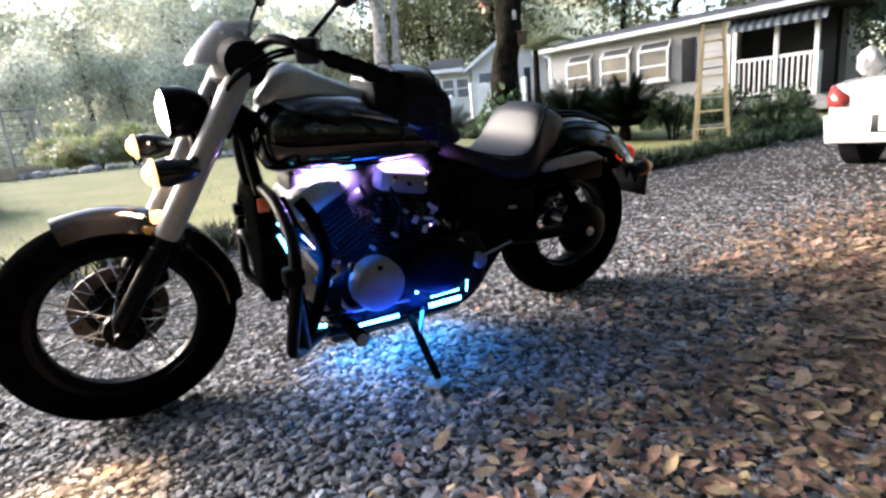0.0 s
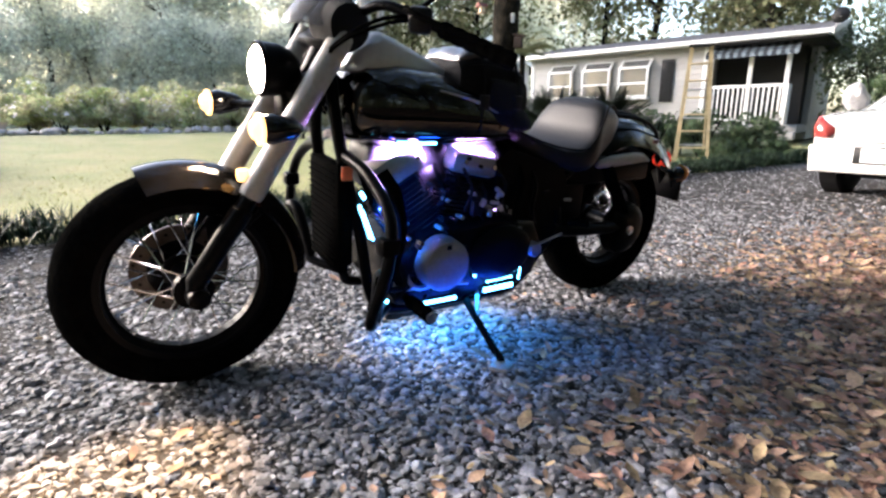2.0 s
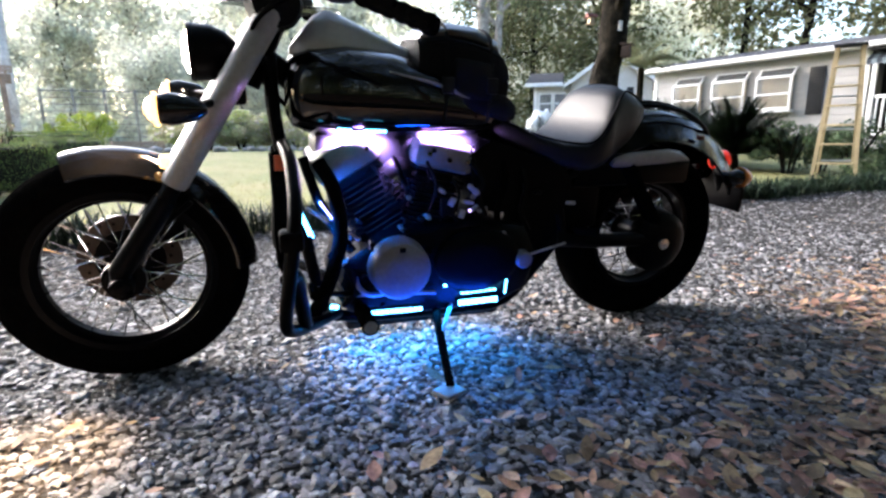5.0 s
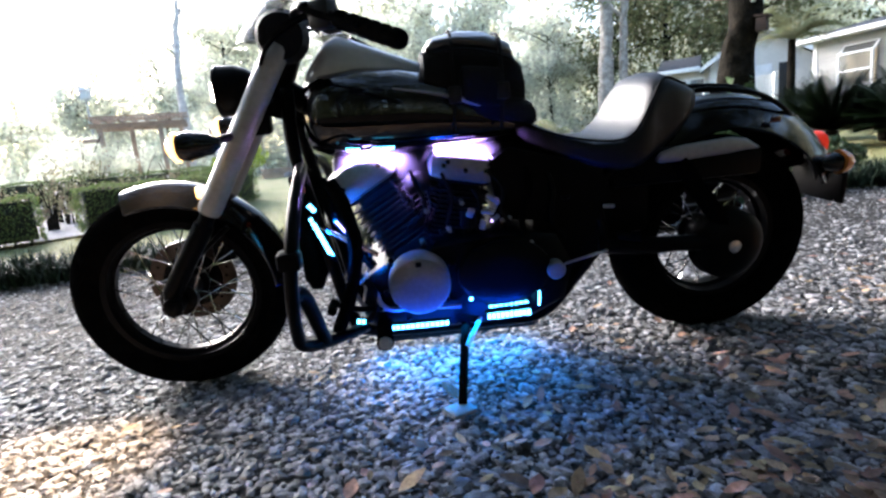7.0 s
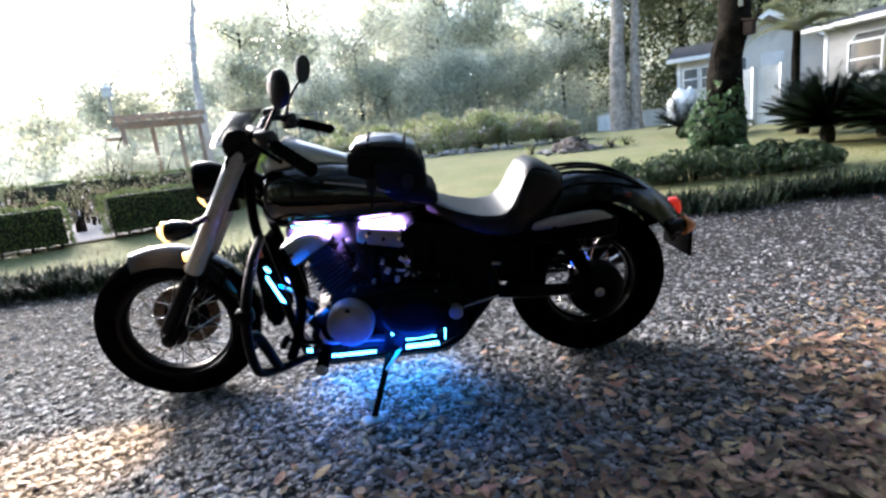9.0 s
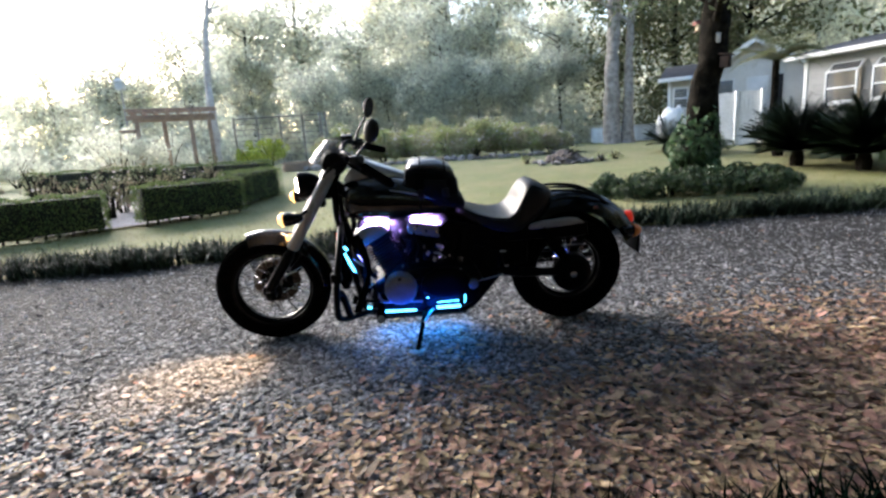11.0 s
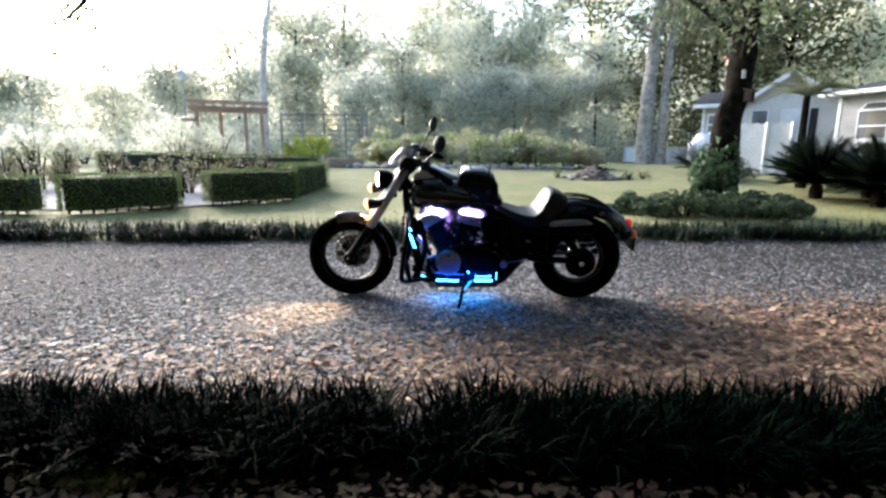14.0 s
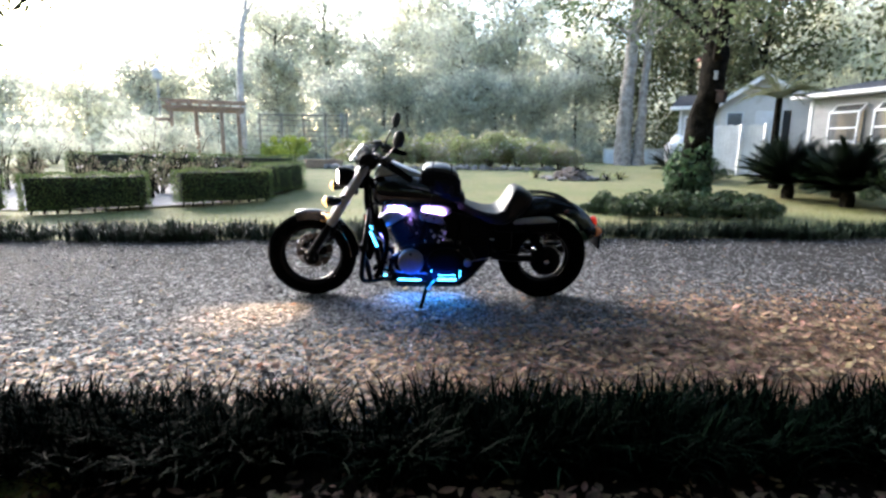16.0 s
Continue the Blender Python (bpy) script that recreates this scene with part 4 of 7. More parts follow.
def wire_fence():
    f = thing("garden_fence", "grey wire garden fence on thin posts", "fence", m=pose(0, 0, rise(22)))
    xs = [-8.2 + i * 1.05 for i in range(5)]
    for x in xs:
        bm = bmesh.new()
        box(bm, (x - 0.04, 22.46, -0.05), (x + 0.04, 22.54, 2.3), 0.008)
        part("post", bm, "pale_bark", f)
    for i in range(9):
        bm = bmesh.new()
        tube(bm, [(xs[0], 22.45, 0.2 + 0.25 * i), (xs[-1], 22.45, 0.2 + 0.25 * i)], 0.03 if i == 8 else 0.013, 5)
        part("wire", bm, "wire", f)
    for x, y in ((-4.3, 22.9),):
        bm = bmesh.new()
        box(bm, (x - 0.05, y - 0.05, -0.05), (x + 0.05, y + 0.05, 2.35), 0.008)
        part("post", bm, "pale_bark", f)


wire_fence()


def plank_stack():
    s = thing("plank_stack", "stack of reddish-brown boards on the lawn", "planks", m=at(-3.5, 14.05, 20))
    for i in range(5):
        for j in range(2):
            bm = bmesh.new()
            x = 0.03 * math.sin(i * 2.2 + j)
            box(bm, (-0.6 + x, -0.2 + j * 0.21, i * 0.055), (0.6 + x, -0.01 + j * 0.21, i * 0.055 + 0.045), 0.005)
            part("plank", bm, "cedar", s)


plank_stack()


def fire_ring():
    rg = np.random.default_rng(44)
    f = thing("fire_ring", "heap of rough stones and ash on the lawn", "fire ring", m=at(3.95, 10.8))
    for k in range(56):
        a = rg.uniform(0, 6.3)
        r = 1.0 * math.sqrt(0.12 + 0.88 * rg.random())
        s = rg.uniform(0.04, 0.1)
        bm = bmesh.new()
        bmesh.ops.create_icosphere(bm, subdivisions=2, radius=s)
        for v in bm.verts:
            v.co *= 1 + 0.5 * noise.noise(v.co * 14 + Vector((k, 0, 0)))
            v.co.z *= 0.7
        ob = part("stone", bm, "rock", f, smooth=True, sharp=30)
        ob.location = (r * math.cos(a), r * 0.6 * math.sin(a), s * 0.35)
    bm = bmesh.new()
    bmesh.ops.create_icosphere(bm, subdivisions=4, radius=0.48)
    for v in bm.verts:
        q = v.co.copy()
        v.co *= 1 + 0.3 * noise.noise(q * 5) + 0.14 * noise.noise(q * 15)
        v.co.z = max(v.co.z * 0.62, -0.02)
    M["debris_mound"] = material("brown_ash_and_debris", (0.2, 0.155, 0.125), 0.95, color2=(0.1, 0.075, 0.06), scale=9, bump=1.0, bump_scale=30, fine=(40, 0.5))
    part("debris_mound", bm, "debris_mound", f, "brown heap of ash and twigs", sharp=20)
    for k in range(18):
        a, t = rg.uniform(0, 6.3), rg.uniform(0.1, 0.5)
        p = Vector((t * math.cos(a), t * math.sin(a), 0.36 - 0.3 * t))
        d = Vector((rg.normal(), rg.normal(), rg.uniform(0, 0.5))).normalized() * rg.uniform(0.12, 0.3)
        bm = bmesh.new()
        tube(bm, [p - d, p + d * 0.2, p + d], [0.012, 0.01, 0.005], 5)
        part("twig", bm, "bark", f)
    return f


fire_ring()
for i, (x, y) in enumerate(((4.75, 10.4), (5.2, 10.6), (3.0, 11.1))):
    bush("garden_bush", "small low plant beside the fire ring", "plant", at(x, y), 0.22, 0.3, 300, 0.045, "azalea_leaf", 300 + i, clumps=8, group="garden bushes")


def pool():
    p = thing("garden_pool", "pale blue above-ground pool far behind the trees", "pool", m=at(11.6, 25.0))
    bm = bmesh.new()
    lathe(bm, [(0, 2.0), (0.75, 2.0), (0.75, 1.93), (0.1, 1.93)], 36, "z")
    part("wall", bm, "pool", p)
    bm = bmesh.new()
    lathe(bm, [(0.74, 2.05), (0.79, 2.05), (0.79, 1.9), (0.74, 1.9)], 36, "z", closed=True)
    part("rim", bm, "white", p)


pool()


# ---------------------------------------------------------------- the house
def board(name, lo, hi, mat, parent, bevel=0.004, label=""):
    bm = bmesh.new()
    box(bm, lo, hi, bevel)
    return part(name, bm, mat, parent, label)


def house():
    h = thing("house", "single-storey pale grey house with garden windows and a porch", "house", m=pose(13.761, 9.609, 0.23, 0, 0, 17) @ pose(-11.8, -9, 0))
    X = 11.8
    EAVE = 2.6
    # siding boards of the front, butted between the ends
    nb = 14
    for i in range(nb):
        z0 = 0.35 + i * (EAVE - 0.35) / nb
        bm = bmesh.new()
        hb = (EAVE - 0.35) / nb
        loft(bm, [[(X + 0.02, y, z0), (X - 0.022, y, z0 + 0.003), (X - 0.004, y, z0 + hb), (X + 0.02, y, z0 + hb)] for y in (7.35, 13.3)])
        part("siding_board", bm, "siding", h, smooth=False)
    bm = bmesh.new()
    box(bm, (X + 0.02, 7.35, -0.1), (X + 0.14, 13.3, EAVE))
    box(bm, (X + 0.14, 13.15, -0.1), (18.0, 13.3, EAVE))
    box(bm, (17.86, 4.9, -0.1), (18.0, 13.15, EAVE))
    box(bm, (13.6, 4.9, -0.1), (17.86, 5.04, EAVE))
    box(bm, (13.6, 5.04, -0.1), (13.74, 7.35, EAVE))
    box(bm, (X + 0.14, 7.35, -0.1), (13.6, 7.49, EAVE))
    part("wall", bm, "siding", h)
    board("foundation", (X - 0.01, 7.36, -0.1), (X + 0.019, 13.29, 0.345), "concrete", h)
    board("corner_trim", (X - 0.035, 13.2, 0.3), (X + 0.0, 13.32, EAVE), "white", h)
    board("corner_trim", (X - 0.035, 7.33, 0.3), (X + 0.0, 7.45, EAVE), "white", h)
    # roof
    bm = bmesh.new()
    ridge = 3.25
    for y0, y1 in ((4.4, 13.7),):
        loft(bm, [[(11.35, y, EAVE + 0.12), (14.9, y, ridge + 0.1), (18.4, y, EAVE + 0.12), (18.4, y, EAVE + 0.02), (14.9, y, ridge), (11.35, y, EAVE + 0.02)] for y in (y0, y1)])
    part("roof", bm, "roof", h, "dark grey shingle roof")
    board("fascia", (11.31, 4.4, EAVE - 0.02), (11.345, 13.7, EAVE + 0.1), "white", h, label="white fascia board")
    board("soffit", (11.35, 4.4, EAVE - 0.02), (11.79, 13.7, EAVE + 0.01), "white", h)
    bm = bmesh.new()
    loft(bm, [[(11.35, y, EAVE + 0.0), (14.9, y, ridge - 0.02), (18.4, y, EAVE + 0.0)] for y in (4.42, 4.46)])
    part("gable", bm, "siding", h)
    for s in (0, 1):
        bm = bmesh.new()
        a, b = ((11.3, EAVE + 0.02), (14.9, ridge)) if s == 0 else ((14.9, ridge), (18.4, EAVE + 0.02))
        loft(bm, [[(a[0], y, a[1] - 0.07), (b[0], y, b[1] - 0.07), (b[0], y, b[1] + 0.1), (a[0], y, a[1] + 0.1)] for y in (4.37, 4.4)])
        part("barge_board", bm, "white", h)
    # projecting garden windows
    for y0, y1 in ((11.54, 12.45), (10.19, 11.17), (8.94, 9.9)):
        xf, zb, zt, zw = 11.45, 1.12, 2.05, 2.28
        w = board("garden_window", (xf, y0, zb), (X - 0.03, y1, zb + 0.06), "white", h, 0.006, "white projecting garden window with sloped glass top")
        fr = 0.055
        def bar(lo, hi):
            bm = bmesh.new()
            box(bm, lo, hi, 0.006)
            part("frame", bm, "white", w)
        for y in (y0, y1 - fr):
            bar((xf, y, zb + 0.061), (xf + fr, y + fr, zt))
        bar((xf, y0 + fr + 0.001, zb + 0.061), (xf + fr, y1 - fr - 0.001, zb + 0.13))
        bar((xf, y0, zt + 0.001), (xf + fr, y1, zt + 0.06))
        bar((xf + 0.004, y0 + fr + 0.001, (zb + zt) / 2), (xf + fr - 0.004, y1 - fr - 0.001, (zb + zt) / 2 + 0.05))
        for y in (y0, y1 - fr):
            bm = bmesh.new()
            loft(bm, [[(xf + 0.06, yy, zt + 0.0), (xf + 0.06, yy, zt + 0.06), (X - 0.03, yy, zw + 0.06), (X - 0.03, yy, zw)] for yy in (y, y + fr)])
            part("frame", bm, "white", w)
        bar((X - 0.07, y0 + fr + 0.001, zw + 0.0), (X - 0.03, y1 - fr - 0.001, zw + 0.06))
        bm = bmesh.new()
        box(bm, (xf + 0.02, y0 + fr, zb + 0.13), (xf + 0.03, y1 - fr, zt))
        part("pane", bm, "glass", w)
        bm = bmesh.new()
        loft(bm, [[(xf + 0.06, yy, zt + 0.02), (xf + 0.06, yy, zt + 0.03), (X - 0.08, yy, zw + 0.03), (X - 0.08, yy, zw + 0.02)] for yy in (y0 + fr, y1 - fr)])
        part("pane", bm, "glass", w, "pale sky-reflecting glass")
        bm = bmesh.new()
        box(bm, (X - 0.06, y0 + 0.08, zb + 0.1), (X - 0.04, y1 - 0.08, zt + 0.1))
        part("blind", bm, "blind", w, "cream blind behind the glass")
    # dark louvred shutter
    bm = bmesh.new()
    box(bm, (X - 0.06, 8.27, 1.02), (X - 0.025, 8.65, 2.28), 0.005)
    sh = part("shutter", bm, "dark", h, "black louvred shutter")
    for i in range(14):
        board("slat", (X - 0.075, 8.31, 1.07 + i * 0.083), (X - 0.061, 8.61, 1.12 + i * 0.083), "plastic_black", sh, 0.002)
    # porch
    board("porch_floor", (X - 0.1, 4.9, 0.12), (13.59, 7.32, 0.33), "concrete", h, 0.01)
    board("porch_step", (X - 0.5, 4.9, -0.05), (X - 0.11, 5.25, 0.14), "concrete", h, 0.01)
    # Ceiling and back wall near black: the recess's shade is put into their colour.
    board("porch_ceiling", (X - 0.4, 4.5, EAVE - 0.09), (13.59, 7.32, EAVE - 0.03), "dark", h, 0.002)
    board("porch_wall", (13.5, 5.05, 0.34), (13.59, 7.34, EAVE - 0.1), "dark", h, 0.002, "screened porch wall with its shade put into the colour")
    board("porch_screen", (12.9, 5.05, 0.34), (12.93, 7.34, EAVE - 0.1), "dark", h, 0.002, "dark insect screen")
    for y in (7.22, 6.2, 5.3):
        board("post", (X - 0.06, y - 0.055, 0.331), (X + 0.05, y + 0.055, EAVE - 0.1), "white", h, 0.008, "white porch post")
    for y0, y1 in ((7.16, 6.26), (6.14, 5.36)):
        rail = board("railing", (X - 0.035, y1, 1.36), (X + 0.035, y0, 1.44), "white", h, 0.006, "white picket porch railing")
        board("rail", (X - 0.025, y1, 0.44), (X + 0.025, y0, 0.51), "white", rail, 0.006)
        nb = int((y0 - y1) / 0.115)
        for i in range(nb):
            y = y1 + (i + 0.5) * (y0 - y1) / nb
            board("baluster", (X - 0.02, y - 0.022, 0.511), (X + 0.02, y + 0.022, 1.359), "white", rail, 0.003)
    board("side_panel", (X - 0.55, 5.15, 0.34), (X - 0.07, 5.19, 1.4), "white", h, 0.006, "white boarded stair side")
    # awning with scalloped stripes
    aw = board("awning", (X - 0.06, 5.05, 2.46), (X - 0.03, 7.3, 2.5), "awning", h, 0.004, "dark striped scalloped awning")
    ns = 22
    for i in range(ns):
        y0, y1 = 7.3 - i * 2.25 / ns, 7.3 - (i + 1) * 2.25 / ns
        bm = bmesh.new()
        ym = (y0 + y1) / 2
        v = [bm.verts.new(p) for p in ((X - 0.05, y0, 2.48), (X - 0.05, y1, 2.48), (X - 0.45, y1, 2.27), (X - 0.45, y0, 2.27))]
        bm.faces.new(v)
        q = [bm.verts.new(p) for p in ((X - 0.452, y0, 2.17), (X - 0.452, ym, 2.13), (X - 0.452, y1, 2.17))]
        bm.faces.new((v[3], v[2], q[2], q[1], q[0]))
        bmesh.ops.solidify(bm, geom=bm.faces[:], thickness=0.006)
        part("stripe", bm, "awning_light" if i % 2 else "awning", aw)
    # satellite dish on the roof corner
    bm = bmesh.new()
    lathe(bm, [(0.0, 0.02), (0.01, 0.09), (0.04, 0.19), (0.045, 0.19), (0.015, 0.09), (-0.01, 0.02)], 24, "x", at=(11.4, 4.3, 2.98))
    dish = part("satellite_dish", bm, "plastic_black", h, "dark satellite dish on a bent mast")
    bm = bmesh.new()
    tube(bm, [(11.4, 4.3, 2.96), (11.5, 4.32, 2.85), (11.45, 4.42, 2.64)], 0.025, 8)
    part("mast", bm, "alu", dish)
    return h


house()


def gable_wing():
    w = thing("house_wing", "pale gabled wing of the house with white trim", "house", m=pose(12.78, 16.72, 0.17, 0, 0, -32) @ pose(-12.35, -16.9, 0))
    Y = 16.9
    bm = bmesh.new()
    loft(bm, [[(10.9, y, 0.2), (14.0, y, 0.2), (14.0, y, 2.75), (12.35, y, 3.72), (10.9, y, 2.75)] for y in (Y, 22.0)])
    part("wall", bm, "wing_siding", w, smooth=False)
    for s in (-1, 1):
        bm = bmesh.new()
        ex, ez = (10.6, 2.6) if s < 0 else (14.3, 2.6)
        loft(bm, [[(ex, y, ez), (12.35, y, 3.86), (12.35, y, 3.76), (ex, y, ez - 0.1)] for y in (Y - 0.3, 22.3)])
        part("roof", bm, "roof", w)
        bm = bmesh.new()
        loft(bm, [[(ex, y, ez - 0.1), (12.35, y, 3.7), (12.35, y, 3.9), (ex, y, ez + 0.05)] for y in (Y - 0.335, Y - 0.305)])
        part("barge_board", bm, "fence_white", w)
    board("door", (12.15, Y - 0.04, 0.6), (12.85, Y - 0.004, 2.5), "white", w, 0.01, "white panelled door")
    board("doorway", (13.05, Y - 0.03, 0.6), (13.3, Y - 0.004, 2.5), "dark", w, 0.004, "dark doorway")
    win = board("window", (11.15, Y - 0.04, 1.7), (11.75, Y - 0.004, 2.5), "white", w)
    board("pane", (11.2, Y - 0.046, 1.75), (11.7, Y - 0.041, 2.45), "glass", win, 0.001)
    # lower part of the wing that runs on past the gable
    X0, X1, YB, EZ = 9.42, 10.88, Y + 0.35, 2.72
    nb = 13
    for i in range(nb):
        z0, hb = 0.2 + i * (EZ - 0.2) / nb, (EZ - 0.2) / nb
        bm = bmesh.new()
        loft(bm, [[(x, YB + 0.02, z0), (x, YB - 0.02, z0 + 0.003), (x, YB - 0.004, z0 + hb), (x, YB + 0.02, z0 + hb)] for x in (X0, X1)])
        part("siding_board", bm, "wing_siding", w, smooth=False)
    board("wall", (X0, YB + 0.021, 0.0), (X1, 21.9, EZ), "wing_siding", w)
    bm = bmesh.new()
    loft(bm, [[(x, YB - 0.4, EZ), (x, YB + 2.3, EZ + 0.75), (x, YB + 4.9, EZ), (x, YB + 4.9, EZ - 0.05), (x, YB + 2.3, EZ + 0.65), (x, YB - 0.4, EZ - 0.06)] for x in (X0 - 0.35, X1 - 0.3)])
    part("roof", bm, "roof", w, "dark grey shingle roof")
    board("fascia", (X0 - 0.36, YB - 0.43, EZ - 0.1), (X1 - 0.3, YB - 0.402, EZ + 0.05), "fence_white", w)
    board("corner_trim", (X0 - 0.02, YB - 0.05, 0.2), (X0 + 0.09, YB - 0.022, EZ - 0.1), "fence_white", w)
    for x in (9.6, 10.2):
        win = board("window", (x, YB - 0.05, 1.55), (x + 0.56, YB - 0.022, 2.4), "fence_white", w)
        for z in (1.61, 2.0):
            board("pane", (x + 0.05, YB - 0.056, z), (x + 0.51, YB - 0.051, z + 0.34), "glass", win, 0.001)
    f = thing("board_fence", "white board fence by the side of the house", "fence")
    a, b = Vector((8.75, 13.2)), Vector((9.95, 11.97))
    n = 16
    for i in range(n):
        p, q = a.lerp(b, i / n), a.lerp(b, (i + 0.93) / n)
        bm = bmesh.new()
        loft(bm, [[(p.x, p.y, z), (q.x, q.y, z), (q.x + 0.01, q.y + 0.03, z), (p.x + 0.01, p.y + 0.03, z)] for z in (0.3, 1.9 + 0.015 * math.sin(i * 2.1))])
        part("board", bm, "fence_white", f, smooth=False)
    for t in (0.0, 0.62, 1.0):
        p = a.lerp(b, t)
        board("post", (p.x - 0.05, p.y - 0.08, 0.25), (p.x + 0.05, p.y - 0.005, 1.93), "fence_white", f)


gable_wing()


def draped_sheet():
    """A white sheet hanging in folds over something waist-high beside the wing."""
    bm = bmesh.new()
    bmesh.ops.create_icosphere(bm, subdivisions=4, radius=1.0)
    for v in bm.verts:
        q = v.co.copy()
        a = math.atan2(q.y, q.x)
        fold = 1 + 0.06 * math.sin(a * 9 + 2 * q.z) + 0.08 * noise.noise(q * 3)
        flat = math.copysign(abs(q.z) ** 0.55, q.z)
        wide = math.copysign(abs(q.x) ** 0.7, q.x)
        v.co = Vector((wide * 0.44 * fold, q.y * 0.34 * fold, 0.58 + flat * 0.58 + 0.2 * noise.noise(q * 2.2) + 0.16 * q.x))
        v.co.z = max(v.co.z, 0.0)
    tagged(part("white_sheet", bm, "fence_white", sharp=60), "white sheet draped over garden goods beside the wing", "sheet").matrix_world = at(9.35, 16.1, -32)


draped_sheet()


def step_ladder():
    l = thing("step_ladder", "tall yellow wooden stepladder standing among the shrubs", "ladder", m=pose(7.2, 3.72, 0, 0, 0, -56))
    H = 1.86
    for s in (-1, 1):
        bm = bmesh.new()
        tube(bm, [(s * 0.25, -0.05, 0), (s * 0.15, 0.25, H)], 0.032, 4)
        part("rail", bm, "ladder", l)
        bm = bmesh.new()
        tube(bm, [(s * 0.22, 0.85, 0), (s * 0.13, 0.33, H)], 0.024, 4)
        part("back_leg", bm, "ladder", l)
    for i in range(6):
        t = (i + 1) / 7
        w = 0.25 - 0.1 * t
        board("step", (-w, -0.05 + 0.3 * t - 0.05, H * t - 0.012), (w, -0.05 + 0.3 * t + 0.05, H * t + 0.012), "ladder", l, 0.004)
    for i in range(3):
        t = (i + 0.6) / 4
        bm = bmesh.new()
        tube(bm, [(-0.2 + 0.07 * t, 0.85 - 0.52 * t, H * t), (0.2 - 0.07 * t, 0.85 - 0.52 * t, H * t)], 0.014, 6)
        part("brace", bm, "alu", l)
    board("top_cap", (-0.19, 0.17, H), (0.19, 0.4, H + 0.035), "plastic_black", l, 0.008, "dark top cap")


step_ladder()


# ---------------------------------------------------------------- parked car
def car():
    c = thing("car", "white saloon car parked on the gravel, seen from behind", "car", m=pose(4.62, 0.06, 0, 0, 0, 1) @ Matrix.Diagonal((1, 1, 0.92, 1)))
    # local x runs forward from the rear bumper, y to the car's left
    W = 0.83
    prof = [  # x, half width low, floor z, belt z, roof z, roof half width
        (0.0, 0.74, 0.36, 0.72, 0.74, 0.62), (0.06, 0.8, 0.3, 0.8, 0.83, 0.66), (0.35, 0.83, 0.27, 0.84, 0.87, 0.64), (0.62, 0.83, 0.26, 0.85, 0.89, 0.63), (1.25, 0.83, 0.24, 0.87, 1.22, 0.55),
        (2.0, 0.83, 0.24, 0.87, 1.27, 0.56), (2.7, 0.83, 0.24, 0.85, 1.22, 0.54), (3.4, 0.82, 0.25, 0.82, 0.88, 0.6), (4.1, 0.78, 0.28, 0.72, 0.76, 0.6), (4.3, 0.66, 0.34, 0.55, 0.58, 0.5)]
    rings = []
    for x, w, f, b, r, rw in prof:
        rings.append([(x, -w * 0.92, f), (x, -w, f + 0.12), (x, -w, b - 0.08), (x, -w * 0.95, b), (x, -rw, r - 0.03), (x, -rw * 0.8, r), (x, rw * 0.8, r), (x, rw, r - 0.03), (x, w * 0.95, b), (x, w, b - 0.08), (x, w, f + 0.12), (x, w * 0.92, f)])
    bm = bmesh.new()
    loft(bm, rings)
    bmesh.ops.subdivide_edges(bm, edges=[e for e in bm.edges if e.calc_length() > 0.3], cuts=1)
    part("body", bm, "car_paint", c, sharp=28)
    bm = bmesh.new()
    loft(bm, [[(0.68, -0.56, 0.915), (0.68, 0.56, 0.915), (0.7, 0.56, 0.905), (0.7, -0.56, 0.905)], [(1.2, -0.5, 1.205), (1.2, 0.5, 1.205), (1.22, 0.5, 1.19), (1.22, -0.5, 1.19)]])
    part("rear_window", bm, "glass", c)
    bm = bmesh.new()
    loft(bm, [[(-0.05, y * 0.97, z) for y, z in ((-0.72, 0.3), (0.72, 0.3), (0.74, 0.46), (-0.74, 0.46))], [(-0.03, y, z) for y, z in ((-0.78, 0.27), (0.78, 0.27), (0.8, 0.52), (-0.8, 0.52))], [(0.12, y, z) for y, z in ((-0.82, 0.26), (0.82, 0.26), (0.84, 0.53), (-0.84, 0.53))]])
    part("bumper", bm, "car_paint", c, sharp=30)
    for s in (-1, 1):
        bm = bmesh.new()
        # wedge lens that wraps round the corner, taller at the outside
        rings = []
        for k in range(7):
            u = k / 6
            yy, xx = 0.665 + 0.165 * math.sin(u * 1.45), -0.05 + 0.2 * u ** 2.2
            top, low = 0.66 + 0.16 * min(1.0, 0.25 + 1.1 * u) - 0.03 * u ** 3, 0.6 - 0.015 * u
            rings.append([(xx + 0.02, s * (yy - 0.02), low), (xx, s * yy, low + 0.015), (xx - 0.012, s * (yy + 0.006), 0.5 * (low + top)), (xx + 0.012, s * (yy - 0.012), top - 0.012), (xx + 0.04, s * (yy - 0.03), top), (xx + 0.1, s * (yy - 0.08), 0.7)])
        loft(bm, rings)
        part("tail_light", bm, "tail_red", c, "red and clear tail light", sharp=50)
    board("trunk_seam", (-0.024, -0.56, 0.555), (-0.012, 0.56, 0.562), "plastic_black", c, 0.001)
    board("trunk_handle", (-0.028, -0.2, 0.73), (-0.0, 0.2, 0.75), "alu", c, 0.004)
    bm = bmesh.new()
    box(bm, (-0.062, 0.0, 0.36), (-0.05, 0.44, 0.52), 0.006)
    rec = part("plate_recess", bm, "plastic_black", c)
    pl = board("license_plate", (-0.072, 0.06, 0.375), (-0.063, 0.38, 0.505), "plate", c, 0.003, "pale number plate with blank bars")
    board("bar", (-0.0745, 0.11, 0.415), (-0.0725, 0.33, 0.46), "alu", pl, 0.0005)
    board("underbody", (0.3, -0.6, 0.2), (4.0, 0.6, 0.27), "plastic_black", c, 0.02)
    bm = bmesh.new()
